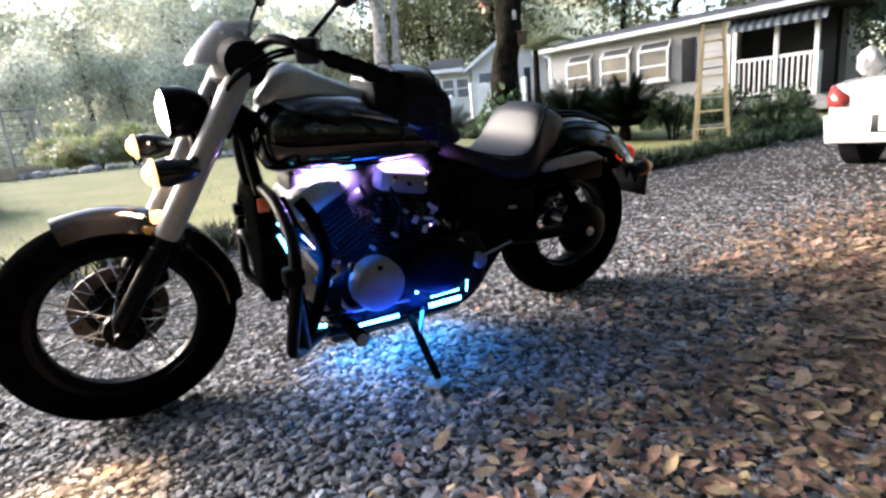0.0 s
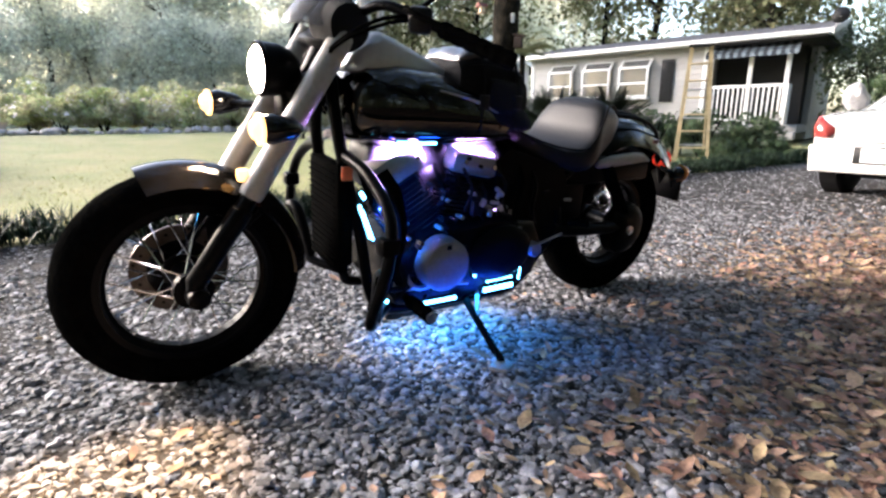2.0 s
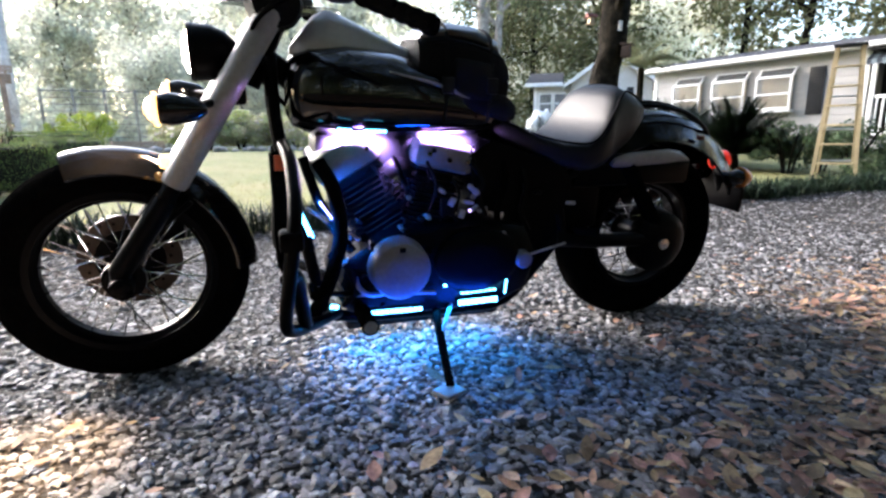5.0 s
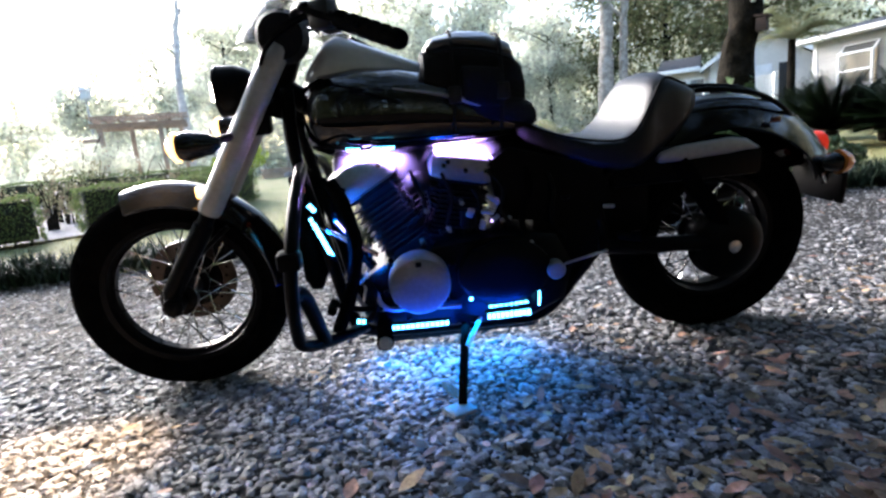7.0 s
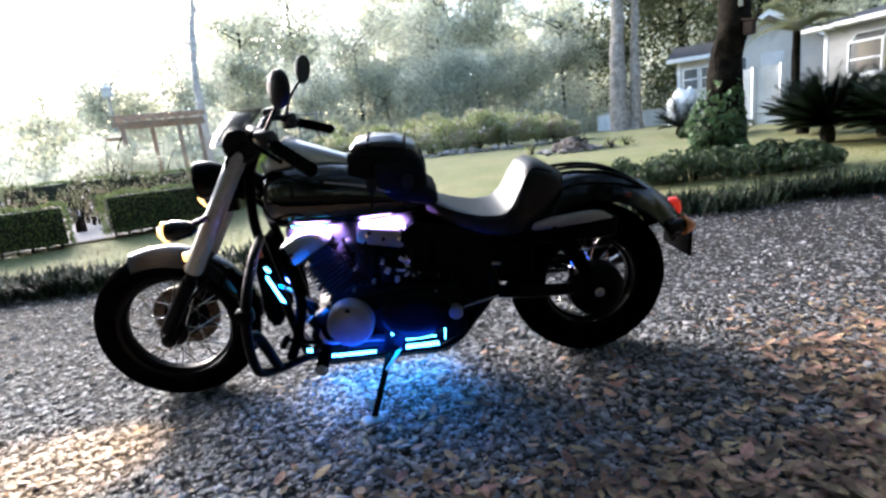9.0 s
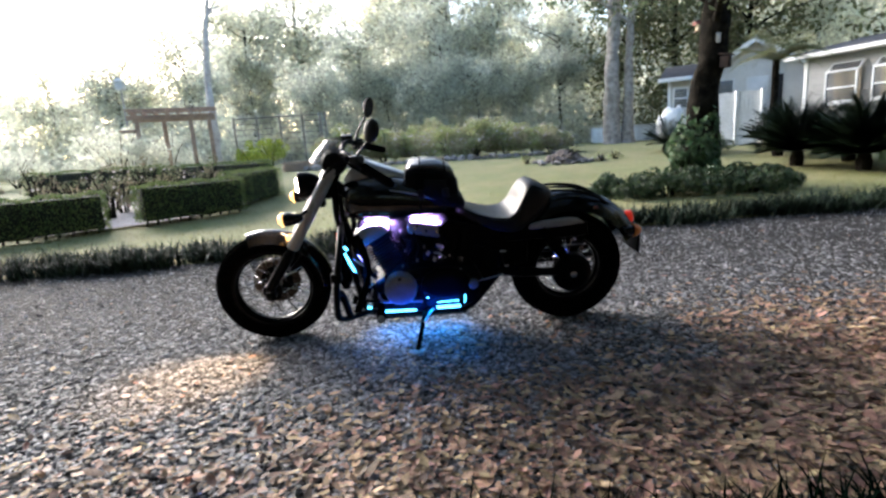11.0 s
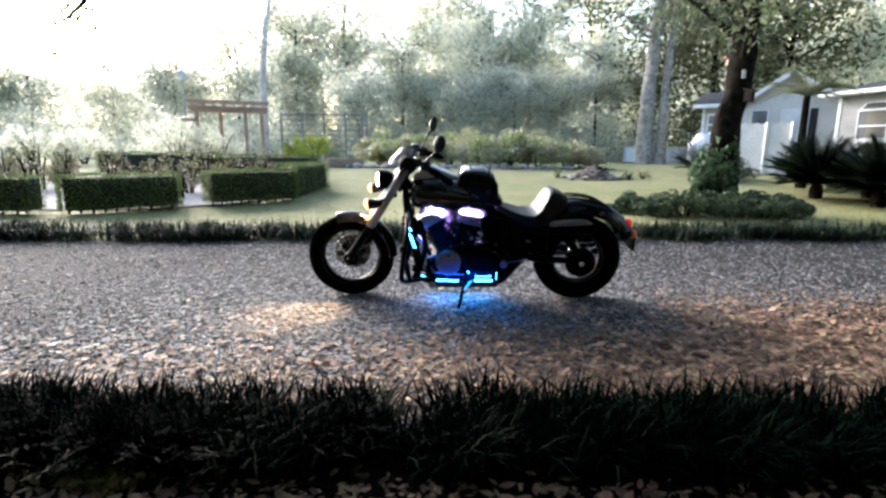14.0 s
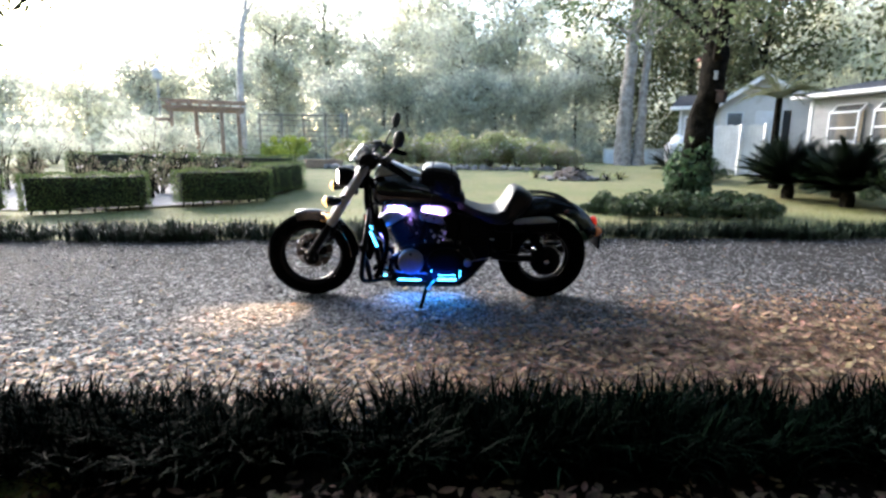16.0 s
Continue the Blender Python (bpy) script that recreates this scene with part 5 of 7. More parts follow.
    tube(bm, [(-0.02, -0.42, 0.2), (0.5, -0.42, 0.21)], 0.028, 10)
    part("exhaust", bm, "alu", c)
    for x in (0.5, 3.35):
        for s in (-1, 1):
            bm = bmesh.new()
            lathe(bm, [(s * 0.6, 0.18), (s * 0.6, 0.27), (s * 0.63, 0.325), (s * 0.77, 0.325), (s * 0.8, 0.27), (s * 0.8, 0.18)], 28, "y", (x, 0, 0.325))
            w = part("wheel", bm, "plastic_black", c, "black tyred car wheel")
            bm = bmesh.new()
            lathe(bm, [(s * 0.66, 0.19), (s * 0.79, 0.19), (s * 0.77, 0.05), (s * 0.78, 0.02)], 20, "y", (x, 0, 0.3))
            part("rim", bm, "alu", w)
    return c


car()


def plastic_bag():
    bm = bmesh.new()
    bmesh.ops.create_icosphere(bm, subdivisions=4, radius=0.098)
    for v in bm.verts:
        q = v.co.copy()
        v.co *= 1 + 0.3 * noise.noise(q * 9) + 0.15 * noise.noise(q * 26)
        v.co.z = v.co.z * 0.9 + (0.12 * max(0, q.z * 5) if abs(q.x) < 0.06 else 0)
    zmin = min(v.co.z for v in bm.verts)
    for v in bm.verts:
        v.co.z -= zmin
    ob = part("plastic_bag", bm, "bag_white", sharp=60)
    ob.matrix_world = pose(4.62, 0.06, 0, 0, 0, 1) @ pose(0.26, 0.6, 0.787)
    tagged(ob, "crumpled white plastic bag lying on the car's boot", "bag")


plastic_bag()


# ---------------------------------------------------------------- the motorcycle
M.update({
    "gloss_black": material("gloss_black_paint", (0.0015, 0.0015, 0.002), 0.1, color2=(0.0025, 0.0025, 0.003), scale=3, spec=0.28, coat=0.14, fine=(60, 0.15)),
    "tank_black": material("polished_black_tank_paint", (0.0015, 0.0016, 0.0022), 0.06, color2=(0.0025, 0.0026, 0.0032), scale=3, spec=0.35, coat=0.4, fine=(60, 0.1)),
    "satin_black": material("satin_black_metal", (0.0013, 0.0013, 0.0016), 0.34, color2=(0.002, 0.002, 0.0024), scale=9, fine=(80, 0.2), spec=0.045),
    "engine_black": material("engine_black_enamel", (0.006, 0.006, 0.007), 0.55, color2=(0.01, 0.0095, 0.01), scale=14, spec=0.01, bump=0.15, bump_scale=120, fine=(90, 0.2)),
    "satin_alu": material("satin_grey_alloy", (0.3, 0.285, 0.27), 0.42, 0.3, color2=(0.24, 0.23, 0.22), scale=6, fine=(70, 0.1)),
    "silver": material("satin_silver_paint", (0.55, 0.55, 0.56), 0.3, 0.6, color2=(0.46, 0.46, 0.47), scale=5, fine=(60, 0.05)),
    "chrome": material("chrome", (0.62, 0.62, 0.63), 0.14, 1.0, color2=(0.5, 0.5, 0.51), scale=9),
    "rubber": material("tyre_rubber", (0.0018, 0.0018, 0.0018), 0.9, color2=(0.003, 0.003, 0.0029), spec=0.0, scale=18, bump=0.3, bump_scale=90, fine=(60, 0.25)),
    "leather": material("black_vinyl_seat", (0.006, 0.006, 0.0065), 0.43, color2=(0.009, 0.009, 0.01), spec=0.14, scale=7, bump=0.08, bump_scale=160, fine=(120, 0.15)),
    "nylon": material("black_nylon_bag", (0.0025, 0.0025, 0.003), 0.7, color2=(0.004, 0.004, 0.0045), spec=0.12, scale=20, bump=0.5, bump_scale=260, fine=(220, 0.3)),
    "screen": material("smoked_plastic", (0.12, 0.12, 0.125), 0.18, color2=(0.09, 0.09, 0.1), scale=4, alpha=0.55),
    "amber": material("amber_lens", (0.55, 0.16, 0.02), 0.2, color2=(0.45, 0.12, 0.015), scale=30, coat=0.4),
    "amber_lit": material("lit_amber_lens", (0.8, 0.4, 0.12), 0.2, scale=30, emit=(1.0, 0.5, 0.14), emit_strength=0.75),
    "headlight_lens": material("lit_headlight_lens", (0.9, 0.85, 0.75), 0.1, scale=30, emit=(1.0, 0.83, 0.6), emit_strength=25.0),
    "reflector_red": material("red_lamp_lens", (0.6, 0.03, 0.015), 0.15, color2=(0.45, 0.02, 0.01), scale=40, coat=0.5, emit=(1.0, 0.05, 0.02), emit_strength=0.06),
    "reflector_dark": material("dark_red_reflector", (0.09, 0.008, 0.006), 0.3, color2=(0.06, 0.005, 0.004), scale=40),
    "led_blue": material("blue_led_strip", (0.3, 0.7, 1.0), 0.3, scale=30, emit=(0.08, 0.6, 1.0), emit_strength=3.4),
    "led_violet": material("violet_led_strip", (0.7, 0.5, 1.0), 0.3, scale=30, emit=(0.62, 0.4, 1.0), emit_strength=0.9),
    "disc": material("brake_disc_steel", (0.055, 0.042, 0.033), 0.42, 0.9, color2=(0.03, 0.023, 0.018), scale=12, fine=(160, 0.1)),
    "orange": material("orange_reflector", (0.5, 0.09, 0.03), 0.3, scale=40),
})

LEAN = 7.0
bike = thing("motorcycle", "black cruiser motorcycle with blue LED strips leaning on its stand", "motorcycle", m=pose(0, 0, 0.006, LEAN, 0, 0))
FA, RA = Vector((-0.77, 0, 0.31)), Vector((0.783, 0, 0.306))


def bpart(name, bm, mat, label="", parent=None, sharp=38):
    return part(name, bm, mat, parent or bike, label, sharp=sharp)


def bbox(name, lo, hi, mat, bevel=0.008, label="", parent=None, m=None):
    bm = bmesh.new()
    box(bm, lo, hi, bevel, m)
    return bpart(name, bm, mat, label, parent)


def btube(name, pts, r, mat, label="", parent=None, n=12, steps=6):
    bm = bmesh.new()
    p = smooth_path(pts, steps) if len(pts) > 2 else [Vector(q) for q in pts]
    if isinstance(r, (list, tuple)):
        r = [float(v) for v in np.interp(np.linspace(0, 1, len(p)), np.linspace(0, 1, len(r)), r)]
    tube(bm, p, r, n)
    return bpart(name, bm, mat, label, parent)


def bike_wheel(name, c, R, half, rim_r, disc_r, side, spokes=32):
    bm = bmesh.new()
    t = R - rim_r
    prof = []
    for k in range(13):
        a = math.pi * k / 12
        prof.append((-half * math.cos(a) * (1.0 if 0 < k < 12 else 0.75), rim_r + t * (0.18 + 0.82 * math.sin(a) ** 0.62)))
    prof = [(-half * 0.55, rim_r)] + prof + [(half * 0.55, rim_r)]
    lathe(bm, prof, 72, "y", c, closed=True)
    w = bpart(name, bm, "rubber", "black tyred wire-spoked wheel")
    # tread blocks along the shoulders, as a joined strip of grooves
    bm = bmesh.new()
    for k in range(44):
        a = 2 * math.pi * k / 44
        for s in (-1, 1):
            m = Matrix.Translation(c) @ Matrix.Rotation(-a, 4, "Y") @ Matrix.Translation((0, s * half * 0.52, R - 0.013 * abs(s) - 0.002)) @ Matrix.Rotation(s * -0.45, 4, "X") @ Matrix.Rotation(s * 0.5, 4, "Z")
            box(bm, (-0.0165, -half * 0.3, -0.006), (0.0165, half * 0.3, -0.0005), 0, m)
    bpart("tread", bm, "rubber", parent=w)
    bm = bmesh.new()
    lathe(bm, [(-half * 0.6, rim_r + 0.008), (-half * 0.6, rim_r - 0.012), (-half * 0.3, rim_r - 0.016), (-half * 0.2, rim_r - 0.026), (half * 0.2, rim_r - 0.026), (half * 0.3, rim_r - 0.016), (half * 0.6, rim_r - 0.012), (half * 0.6, rim_r + 0.008)], 64, "y", c, closed=True)
    bpart("rim", bm, "satin_black", parent=w)
    bm = bmesh.new()
    lathe(bm, [(-0.075, 0.02), (-0.072, 0.048), (-0.055, 0.05), (-0.05, 0.032), (0.05, 0.032), (0.055, 0.05), (0.072, 0.048), (0.075, 0.02)], 28, "y", c)
    bpart("hub", bm, "satin_black", parent=w)
    for k in range(spokes):
        a = 2 * math.pi * k / spokes
        s = -1 if k % 2 else 1
        b = a + (0.55 if (k // 2) % 2 else -0.55)
        p0 = c + Vector((0.045 * math.cos(b), s * 0.062, 0.045 * math.sin(b)))
        p1 = c + Vector(((rim_r - 0.022) * math.cos(a), s * 0.012, (rim_r - 0.022) * math.sin(a)))
        bm = bmesh.new()
        tube(bm, [p0, p1], 0.0024, 5)
        bpart("spoke", bm, "chrome", parent=w)
    if disc_r:
        bm = bmesh.new()
        y = side * 0.083
        lathe(bm, [(y - 0.003, disc_r * 0.66), (y - 0.003, disc_r), (y + 0.003, disc_r), (y + 0.003, disc_r * 0.66)], 48, "y", c, closed=True)
        d = bpart("brake_disc", bm, "disc", parent=w, label="drilled steel brake disc")
        bm = bmesh.new()
        lathe(bm, [(y - 0.006, 0.03), (y - 0.006, disc_r * 0.68), (y + 0.002, disc_r * 0.68), (y + 0.002, 0.03)], 24, "y", c)
        bpart("disc_carrier", bm, "satin_black", parent=w)
        for k in range(24):
            a, r = 2 * math.pi * k / 24, disc_r * (0.76, 0.84, 0.92)[k % 3]
            bm = bmesh.new()
            for e in (-1, 1):
                lathe(bm, [(e * 0.0005, 0.0008), (e * 0.0006, 0.004), (0.0, 0.004)], 8, "y", (c.x + r * math.cos(a), c.y + y + e * 0.003, c.z + r * math.sin(a)))
            bpart("drilled_hole", bm, "rubber", parent=d)
    return w


bike_wheel("front_wheel", FA, 0.292, 0.058, 0.208, 0.124, 1, 32)
bike_wheel("rear_wheel", RA, 0.298, 0.078, 0.185, 0.0, 1, 32)

# fork
for s in (-1, 1):
    y = s * 0.105
    top, mid, low = Vector((-0.385, y, 0.935)), Vector((-0.632, y, 0.548)), Vector((-0.77, y * 0.95, 0.314))
    bm = bmesh.new()
    d = (mid - top)
    tube(bm, [top, top + d * 0.02, top + d * 0.97, mid], [0.026, 0.03, 0.03, 0.027], 20)
    leg = bpart("fork_cover", bm, "satin_alu", "satin grey fork shroud")
    bm = bmesh.new()
    q = mid + (low - mid) * 0.05
    tube(bm, [mid - (low - mid) * 0.1, mid + (low - mid) * 0.12, mid + (low - mid) * 0.14, low + Vector((0.0, 0, 0.03)), low + Vector((-0.006, 0, -0.02))], [0.02, 0.02, 0.026, 0.025, 0.02], 16)
    bpart("fork_slider", bm, "satin_black", parent=leg)
    bm = bmesh.new()
    lathe(bm, [(s * 0.085, 0.012), (s * 0.085, 0.026), (s * 0.13, 0.026), (s * 0.136, 0.012)] if s > 0 else [(-0.136, 0.012), (-0.13, 0.026), (-0.085, 0.026), (-0.085, 0.012)], 16, "y", FA)
    bpart("axle_clamp", bm, "satin_black", parent=leg)
    for k in range(2):
        bm = bmesh.new()
        lathe(bm, [(s * 0.138, 0.002), (s * 0.138, 0.006), (s * 0.142, 0.005)], 8, "y", FA + Vector((0.0 - 0.03 * k, 0, -0.028)))
        bpart("bolt", bm, "chrome", parent=leg)
# brake caliper on the front disc
bbox("brake_caliper", (-0.70, 0.07, 0.35), (-0.63, 0.12, 0.45), "satin_black", 0.015)
# fork yokes
for t in (0.02, 0.34):
    p = Vector((-0.385, 0, 0.935)).lerp(Vector((-0.632, 0, 0.548)), t)
    bm = bmesh.new()
    box(bm, (-0.045, -0.085, -0.018), (0.045, 0.085, 0.018), 0.012, Matrix.Translation(p) @ Matrix.Rotation(radians(-32.5), 4, "Y"))
    bpart("fork_yoke", bm, "satin_black")


def fender(name, c, r, half, a0, a1, mat, drop=0.05, n=22, label=""):
    """A skirted mudguard: an arc of arched sections, angles from +x towards +z."""
    bm = bmesh.new()
    rings = []
    for i in range(n + 1):
        a = radians(a0 + (a1 - a0) * i / n)
        ring = []
        m = 9
        for side, rr in ((1, r), (-1, r - 0.006)):
            seq = range(m) if side > 0 else range(m - 1, -1, -1)
            for k in seq:
                u = -1 + 2 * k / (m - 1)
                rad = rr - drop * abs(u) ** 2.6
                hw = half if side > 0 else half - 0.004
                ring.append(c + Vector((rad * math.cos(a), u * hw, rad * math.sin(a))))
        rings.append(ring)
    loft(bm, rings)
    return bpart(name, bm, mat, label, sharp=50)


fender("front_fender", FA, 0.314, 0.075, 107, 0, "gloss_black", 0.05, label="gloss black front mudguard")
fender("rear_fender", RA, 0.412, 0.105, 128, 26, "gloss_black", 0.09, 26, label="long gloss black rear mudguard")
for s in (-1, 1):
    btube("fender_stay", [(-0.78, s * 0.09, 0.36), (-0.60, s * 0.082, 0.5)], 0.007, "satin_black")
bbox("fender_reflector", (-0.655, -0.1, 0.585), (-0.625, -0.078, 0.615), "amber_lit", 0.006, "small lit amber fender lamp")


# headlight
def headlight():
    c = Vector((-0.51, 0.0, 0.838))
    k = 0.74
    bm = bmesh.new()
    prof = [(-0.074, 0.072), (-0.073, 0.084), (-0.06, 0.087), (-0.01, 0.084), (0.03, 0.068), (0.058, 0.044), (0.07, 0.015)]
    lathe(bm, [(a * k, r * k) for a, r in prof], 32, "x", c)
    h = bpart("headlight", bm, "satin_black", "black bullet headlight, lit")
    bm = bmesh.new()
    lathe(bm, [(a * k, r * k) for a, r in ((-0.098, 0.012), (-0.094, 0.04), (-0.085, 0.062), (-0.075, 0.075), (-0.073, 0.02))], 32, "x", c)
    bpart("lens", bm, "headlight_lens", "bright warm white lens", h)
    bm = bmesh.new()
    lathe(bm, [(a * k, r * k) for a, r in ((-0.078, 0.076), (-0.08, 0.086), (-0.068, 0.09), (-0.062, 0.087), (-0.066, 0.076))], 32, "x", c, closed=True)
    bpart("bezel", bm, "satin_black", parent=h)
    bm = bmesh.new()
    box(bm, (-0.52, -0.03, 0.72), (-0.45, 0.03, 0.79), 0.01)
    bpart("bracket", bm, "satin_black", parent=h)
    return h


headlight()


def signal(x, y, z, out, mat, stalk, back=False):
    bm = bmesh.new()
    s = 1 if back else -1
    lathe(bm, [(s * 0.045, 0.028), (s * 0.02, 0.034), (-s * 0.03, 0.024), (-s * 0.05, 0.008)] if not back else [(0.045, 0.026), (0.025, 0.028), (0.005, 0.02), (-0.01, 0.008)], 22, "x", (x, y, z))
    b = bpart("turn_signal", bm, "gloss_black", "black bullet turn signal")
    bm = bmesh.new()
    k = 0.016 if back else 0.0
    lathe(bm, [(s * (0.068 + k), 0.006), (s * (0.062 + k), 0.019), (s * (0.05 + k), 0.028), (s * 0.05, 0.034), (s * 0.042, 0.034), (s * 0.04, 0.01)], 22, "x", (x, y, z))
    bpart("lens", bm, mat, "amber lens", b)
    bm = bmesh.new()
    tube(bm, [(x, y, z), stalk], 0.01, 10)
    bpart("stalk", bm, "satin_black", parent=b)


signal(-0.59, -0.215, 0.73, -1, "amber_lit", (-0.53, -0.12, 0.735))
signal(-0.59, 0.215, 0.73, 1, "amber_lit", (-0.53, 0.12, 0.735))
signal(1.06, -0.105, 0.505, -1, "amber", (1.06, -0.04, 0.52), True)
signal(1.06, 0.105, 0.505, 1, "amber", (1.06, 0.04, 0.52), True)

# bars, controls, fly screen
btube("handlebar", [(-0.135, -0.43, 0.912), (-0.235, -0.3, 0.962), (-0.315, -0.18, 1.005), (-0.345, -0.09, 0.98), (-0.35, 0, 0.965), (-0.345, 0.09, 0.98), (-0.315, 0.18, 1.005), (-0.235, 0.3, 0.962), (-0.135, 0.43, 0.912)], 0.0125, "satin_black")
for s in (-1, 1):
    bm = bmesh.new()
    p = [Vector((-0.238, s * 0.297, 0.963)), Vector((-0.126, s * 0.44, 0.906))]
    q = [p[0].lerp(p[1], k / 18) for k in range(19)]
    tube(bm, q, [0.0175 + 0.003 * (k % 3 != 0) for k in range(19)], 16)
    bpart("grip", bm, "rubber", "ribbed black rubber grip")
    bm = bmesh.new()
    pod = Matrix.Translation((-0.268, s * 0.258, 0.978)) @ Matrix.Rotation(radians(s * -57 + 90), 4, "Z")
    box(bm, (-0.028, -0.024, -0.03), (0.028, 0.024, 0.03), 0.012, pod)
    box(bm, (-0.02, -0.036, -0.012), (0.02, -0.02, 0.014), 0.005, pod)
    bpart("switch_pod", bm, "plastic_black")
    btube("lever", [(-0.3, s * 0.245, 1.0), (-0.305, s * 0.3, 0.985), (-0.205, s * 0.43, 0.938)], [0.008, 0.007, 0.006], "rubber")
    bbox("riser", (-0.375, s * 0.05 - 0.016, 0.925), (-0.33, s * 0.05 + 0.016, 0.985), "satin_black", 0.008)
    mm = btube("mirror", [(-0.275, s * 0.245, 0.99), (-0.25, s * 0.265, 1.04 + 0.02 * s), (-0.205, s * 0.315, 1.1 + 0.02 * s)], [0.008, 0.006, 0.005], "satin_black", "teardrop black mirror on a stem")
    bm = bmesh.new()
    lathe(bm, [(-0.022, 0.008), (-0.018, 0.03), (-0.006, 0.044), (0.006, 0.046), (0.01, 0.043), (0.008, 0.01)], 28, "x")
    bmesh.ops.scale(bm, vec=(0.95, 0.82, 1.2), verts=bm.verts)
    for v in bm.verts:
        v.co.y *= 1 + 2.5 * v.co.z
    bmesh.ops.transform(bm, matrix=Matrix.Translation((-0.19, s * 0.335, 1.138 + 0.02 * s)) @ Matrix.Rotation(radians(50 if s < 0 else -35), 4, "Z") @ Matrix.Rotation(radians(s * -22), 4, "X"), verts=bm.verts)
    bpart("mirror_head", bm, "plastic_black", parent=mm)
bm = bmesh.new()
box(bm, (-0.35, 0.2, 1.0), (-0.29, 0.275, 1.035), 0.008)
bpart("brake_reservoir", bm, "plastic_black", "square brake fluid reservoir")
# cables
for k, (y0, y1) in enumerate(((-0.27, -0.05), (-0.25, -0.03), (0.27, 0.06), (0.24, 0.02))):
    btube("cable", [(-0.24, y0, 0.98), (-0.34, y0 * 0.85, 0.965 + 0.01 * k), (-0.43, y0 * 0.5, 0.9), (-0.42, y1, 0.8), (-0.36, y1, 0.72)], 0.0048, "rubber", n=8)
bm = bmesh.new()
lathe(bm, [(-0.068, 0.03), (-0.064, 0.052), (-0.03, 0.063), (0.03, 0.063), (0.064, 0.052), (0.068, 0.03)], 28, "y", (-0.378, -0.06, 0.952))
bpart("handlebar_pouch", bm, "nylon", "round black pouch on the fork yoke")
bm = bmesh.new()
rings = []
for i in range(9):
    t = i / 8
    z = 0.95 + 0.1 * t
    x = -0.5 + 0.09 * t ** 1.3
    hw = 0.125 * (1 - 0.25 * t ** 2)
    rings.append([(x + 0.09 * (u / 1.0) ** 2, u * hw, z) for u in np.linspace(-1, 1, 13)] + [(x + 0.09 * u ** 2 + 0.004, u * hw, z) for u in np.linspace(1, -1, 13)])
loft(bm, rings)
bpart("fly_screen", bm, "screen", "small smoked plastic fly screen", sharp=60)

# tank: teardrop loft along x
bm = bmesh.new()
rings = []
for x, zb, zt, w in ((-0.36, 0.7, 0.8, 0.055), (-0.345, 0.668, 0.838, 0.105), (-0.3, 0.648, 0.862, 0.138), (-0.21, 0.64, 0.87, 0.158), (-0.1, 0.638, 0.86, 0.162), (0.0, 0.64, 0.836, 0.156), (0.1, 0.643, 0.798, 0.138), (0.18, 0.65, 0.762, 0.112), (0.235, 0.662, 0.728, 0.066)):
    ring = []
    for k in range(24):
        a = 2 * math.pi * k / 24
        cy, sz = math.cos(a), math.sin(a)
        zc = zb + (zt - zb) * 0.45
        hh = (zt - zc) if sz > 0 else (zc - zb)
        ring.append((x, w * math.copysign(abs(cy) ** 0.75, cy), zc + hh * math.copysign(abs(sz) ** 0.8, sz)))
    rings.append(ring)
loft(bm, rings)
bmesh.ops.subdivide_edges(bm, edges=bm.edges[:], cuts=1, use_grid_fill=True, smooth=0.3)
tank = bpart("fuel_tank", bm, "tank_black", "gloss black teardrop fuel tank", sharp=70)
btube("tank_seam", [(-0.335, -0.108, 0.684), (-0.2, -0.15, 0.672), (0.0, -0.148, 0.67), (0.17, -0.108, 0.672)], 0.004, "satin_black", parent=tank)
# Sky highlight along the tank's shoulder, put in as a satin grey strip.
btube("tank_highlight", [(-0.12, -0.149, 0.808), (0.0, -0.149, 0.782), (0.1, -0.134, 0.748), (0.2, -0.098, 0.712)], [0.0015, 0.004, 0.006, 0.002], "satin_alu", "sky highlight put in as a thin bright strip on the tank", tank)
bm = bmesh.new()
rings = []
for x, zt, zb, w in ((-0.34, 0.862, 0.84, 0.035), (-0.315, 0.895, 0.835, 0.062), (-0.28, 0.935, 0.83, 0.074), (-0.25, 0.948, 0.83, 0.074), (-0.21, 0.935, 0.83, 0.07), (-0.13, 0.902, 0.825, 0.06), (-0.04, 0.866, 0.81, 0.05), (0.03, 0.84, 0.8, 0.04)):
    rings.append([(x, w * math.copysign(abs(math.cos(a)) ** 0.6, math.cos(a)) * (1.0 if math.sin(a) < 0 else 0.86), (zt + zb) / 2 + (zt - zb) / 2 * math.copysign(abs(math.sin(a)) ** 0.6, math.sin(a))) for a in np.linspace(0, 2 * math.pi, 20, endpoint=False)])
loft(bm, rings)
bpart("speedometer_console", bm, "silver", "satin silver speedometer console along the tank", sharp=60)
bm = bmesh.new()
lathe(bm, [(0.0, 0.05), (0.006, 0.05), (0.008, 0.042)], 28, "z", (-0.262, 0, 0.944))
bpart("dial", bm, "glass")

# soft tank bag: a boxy body with a lower skirt and a zipped lid
tb = thing("tank_bag", "black nylon tank bag strapped on the fuel tank", "bag", m=bike.matrix_world.copy())


def bag_loft(rows, power=0.45):
    bm = bmesh.new()
    rings = []
    for x, zb, zt, w in rows:
        ring = []
        for k in range(26):
            a = 2 * math.pi * k / 26
            cy, sz = math.cos(a), math.sin(a)
            p = Vector((x, w * math.copysign(abs(cy) ** power, cy), (zb + zt) / 2 + (zt - zb) / 2 * math.copysign(abs(sz) ** power, sz)))
            ring.append(p * (1 + 0.016 * noise.noise(p * 22) + 0.009 * noise.noise(p * 60)))
        rings.append(ring)
    loft(bm, rings)
    return bm


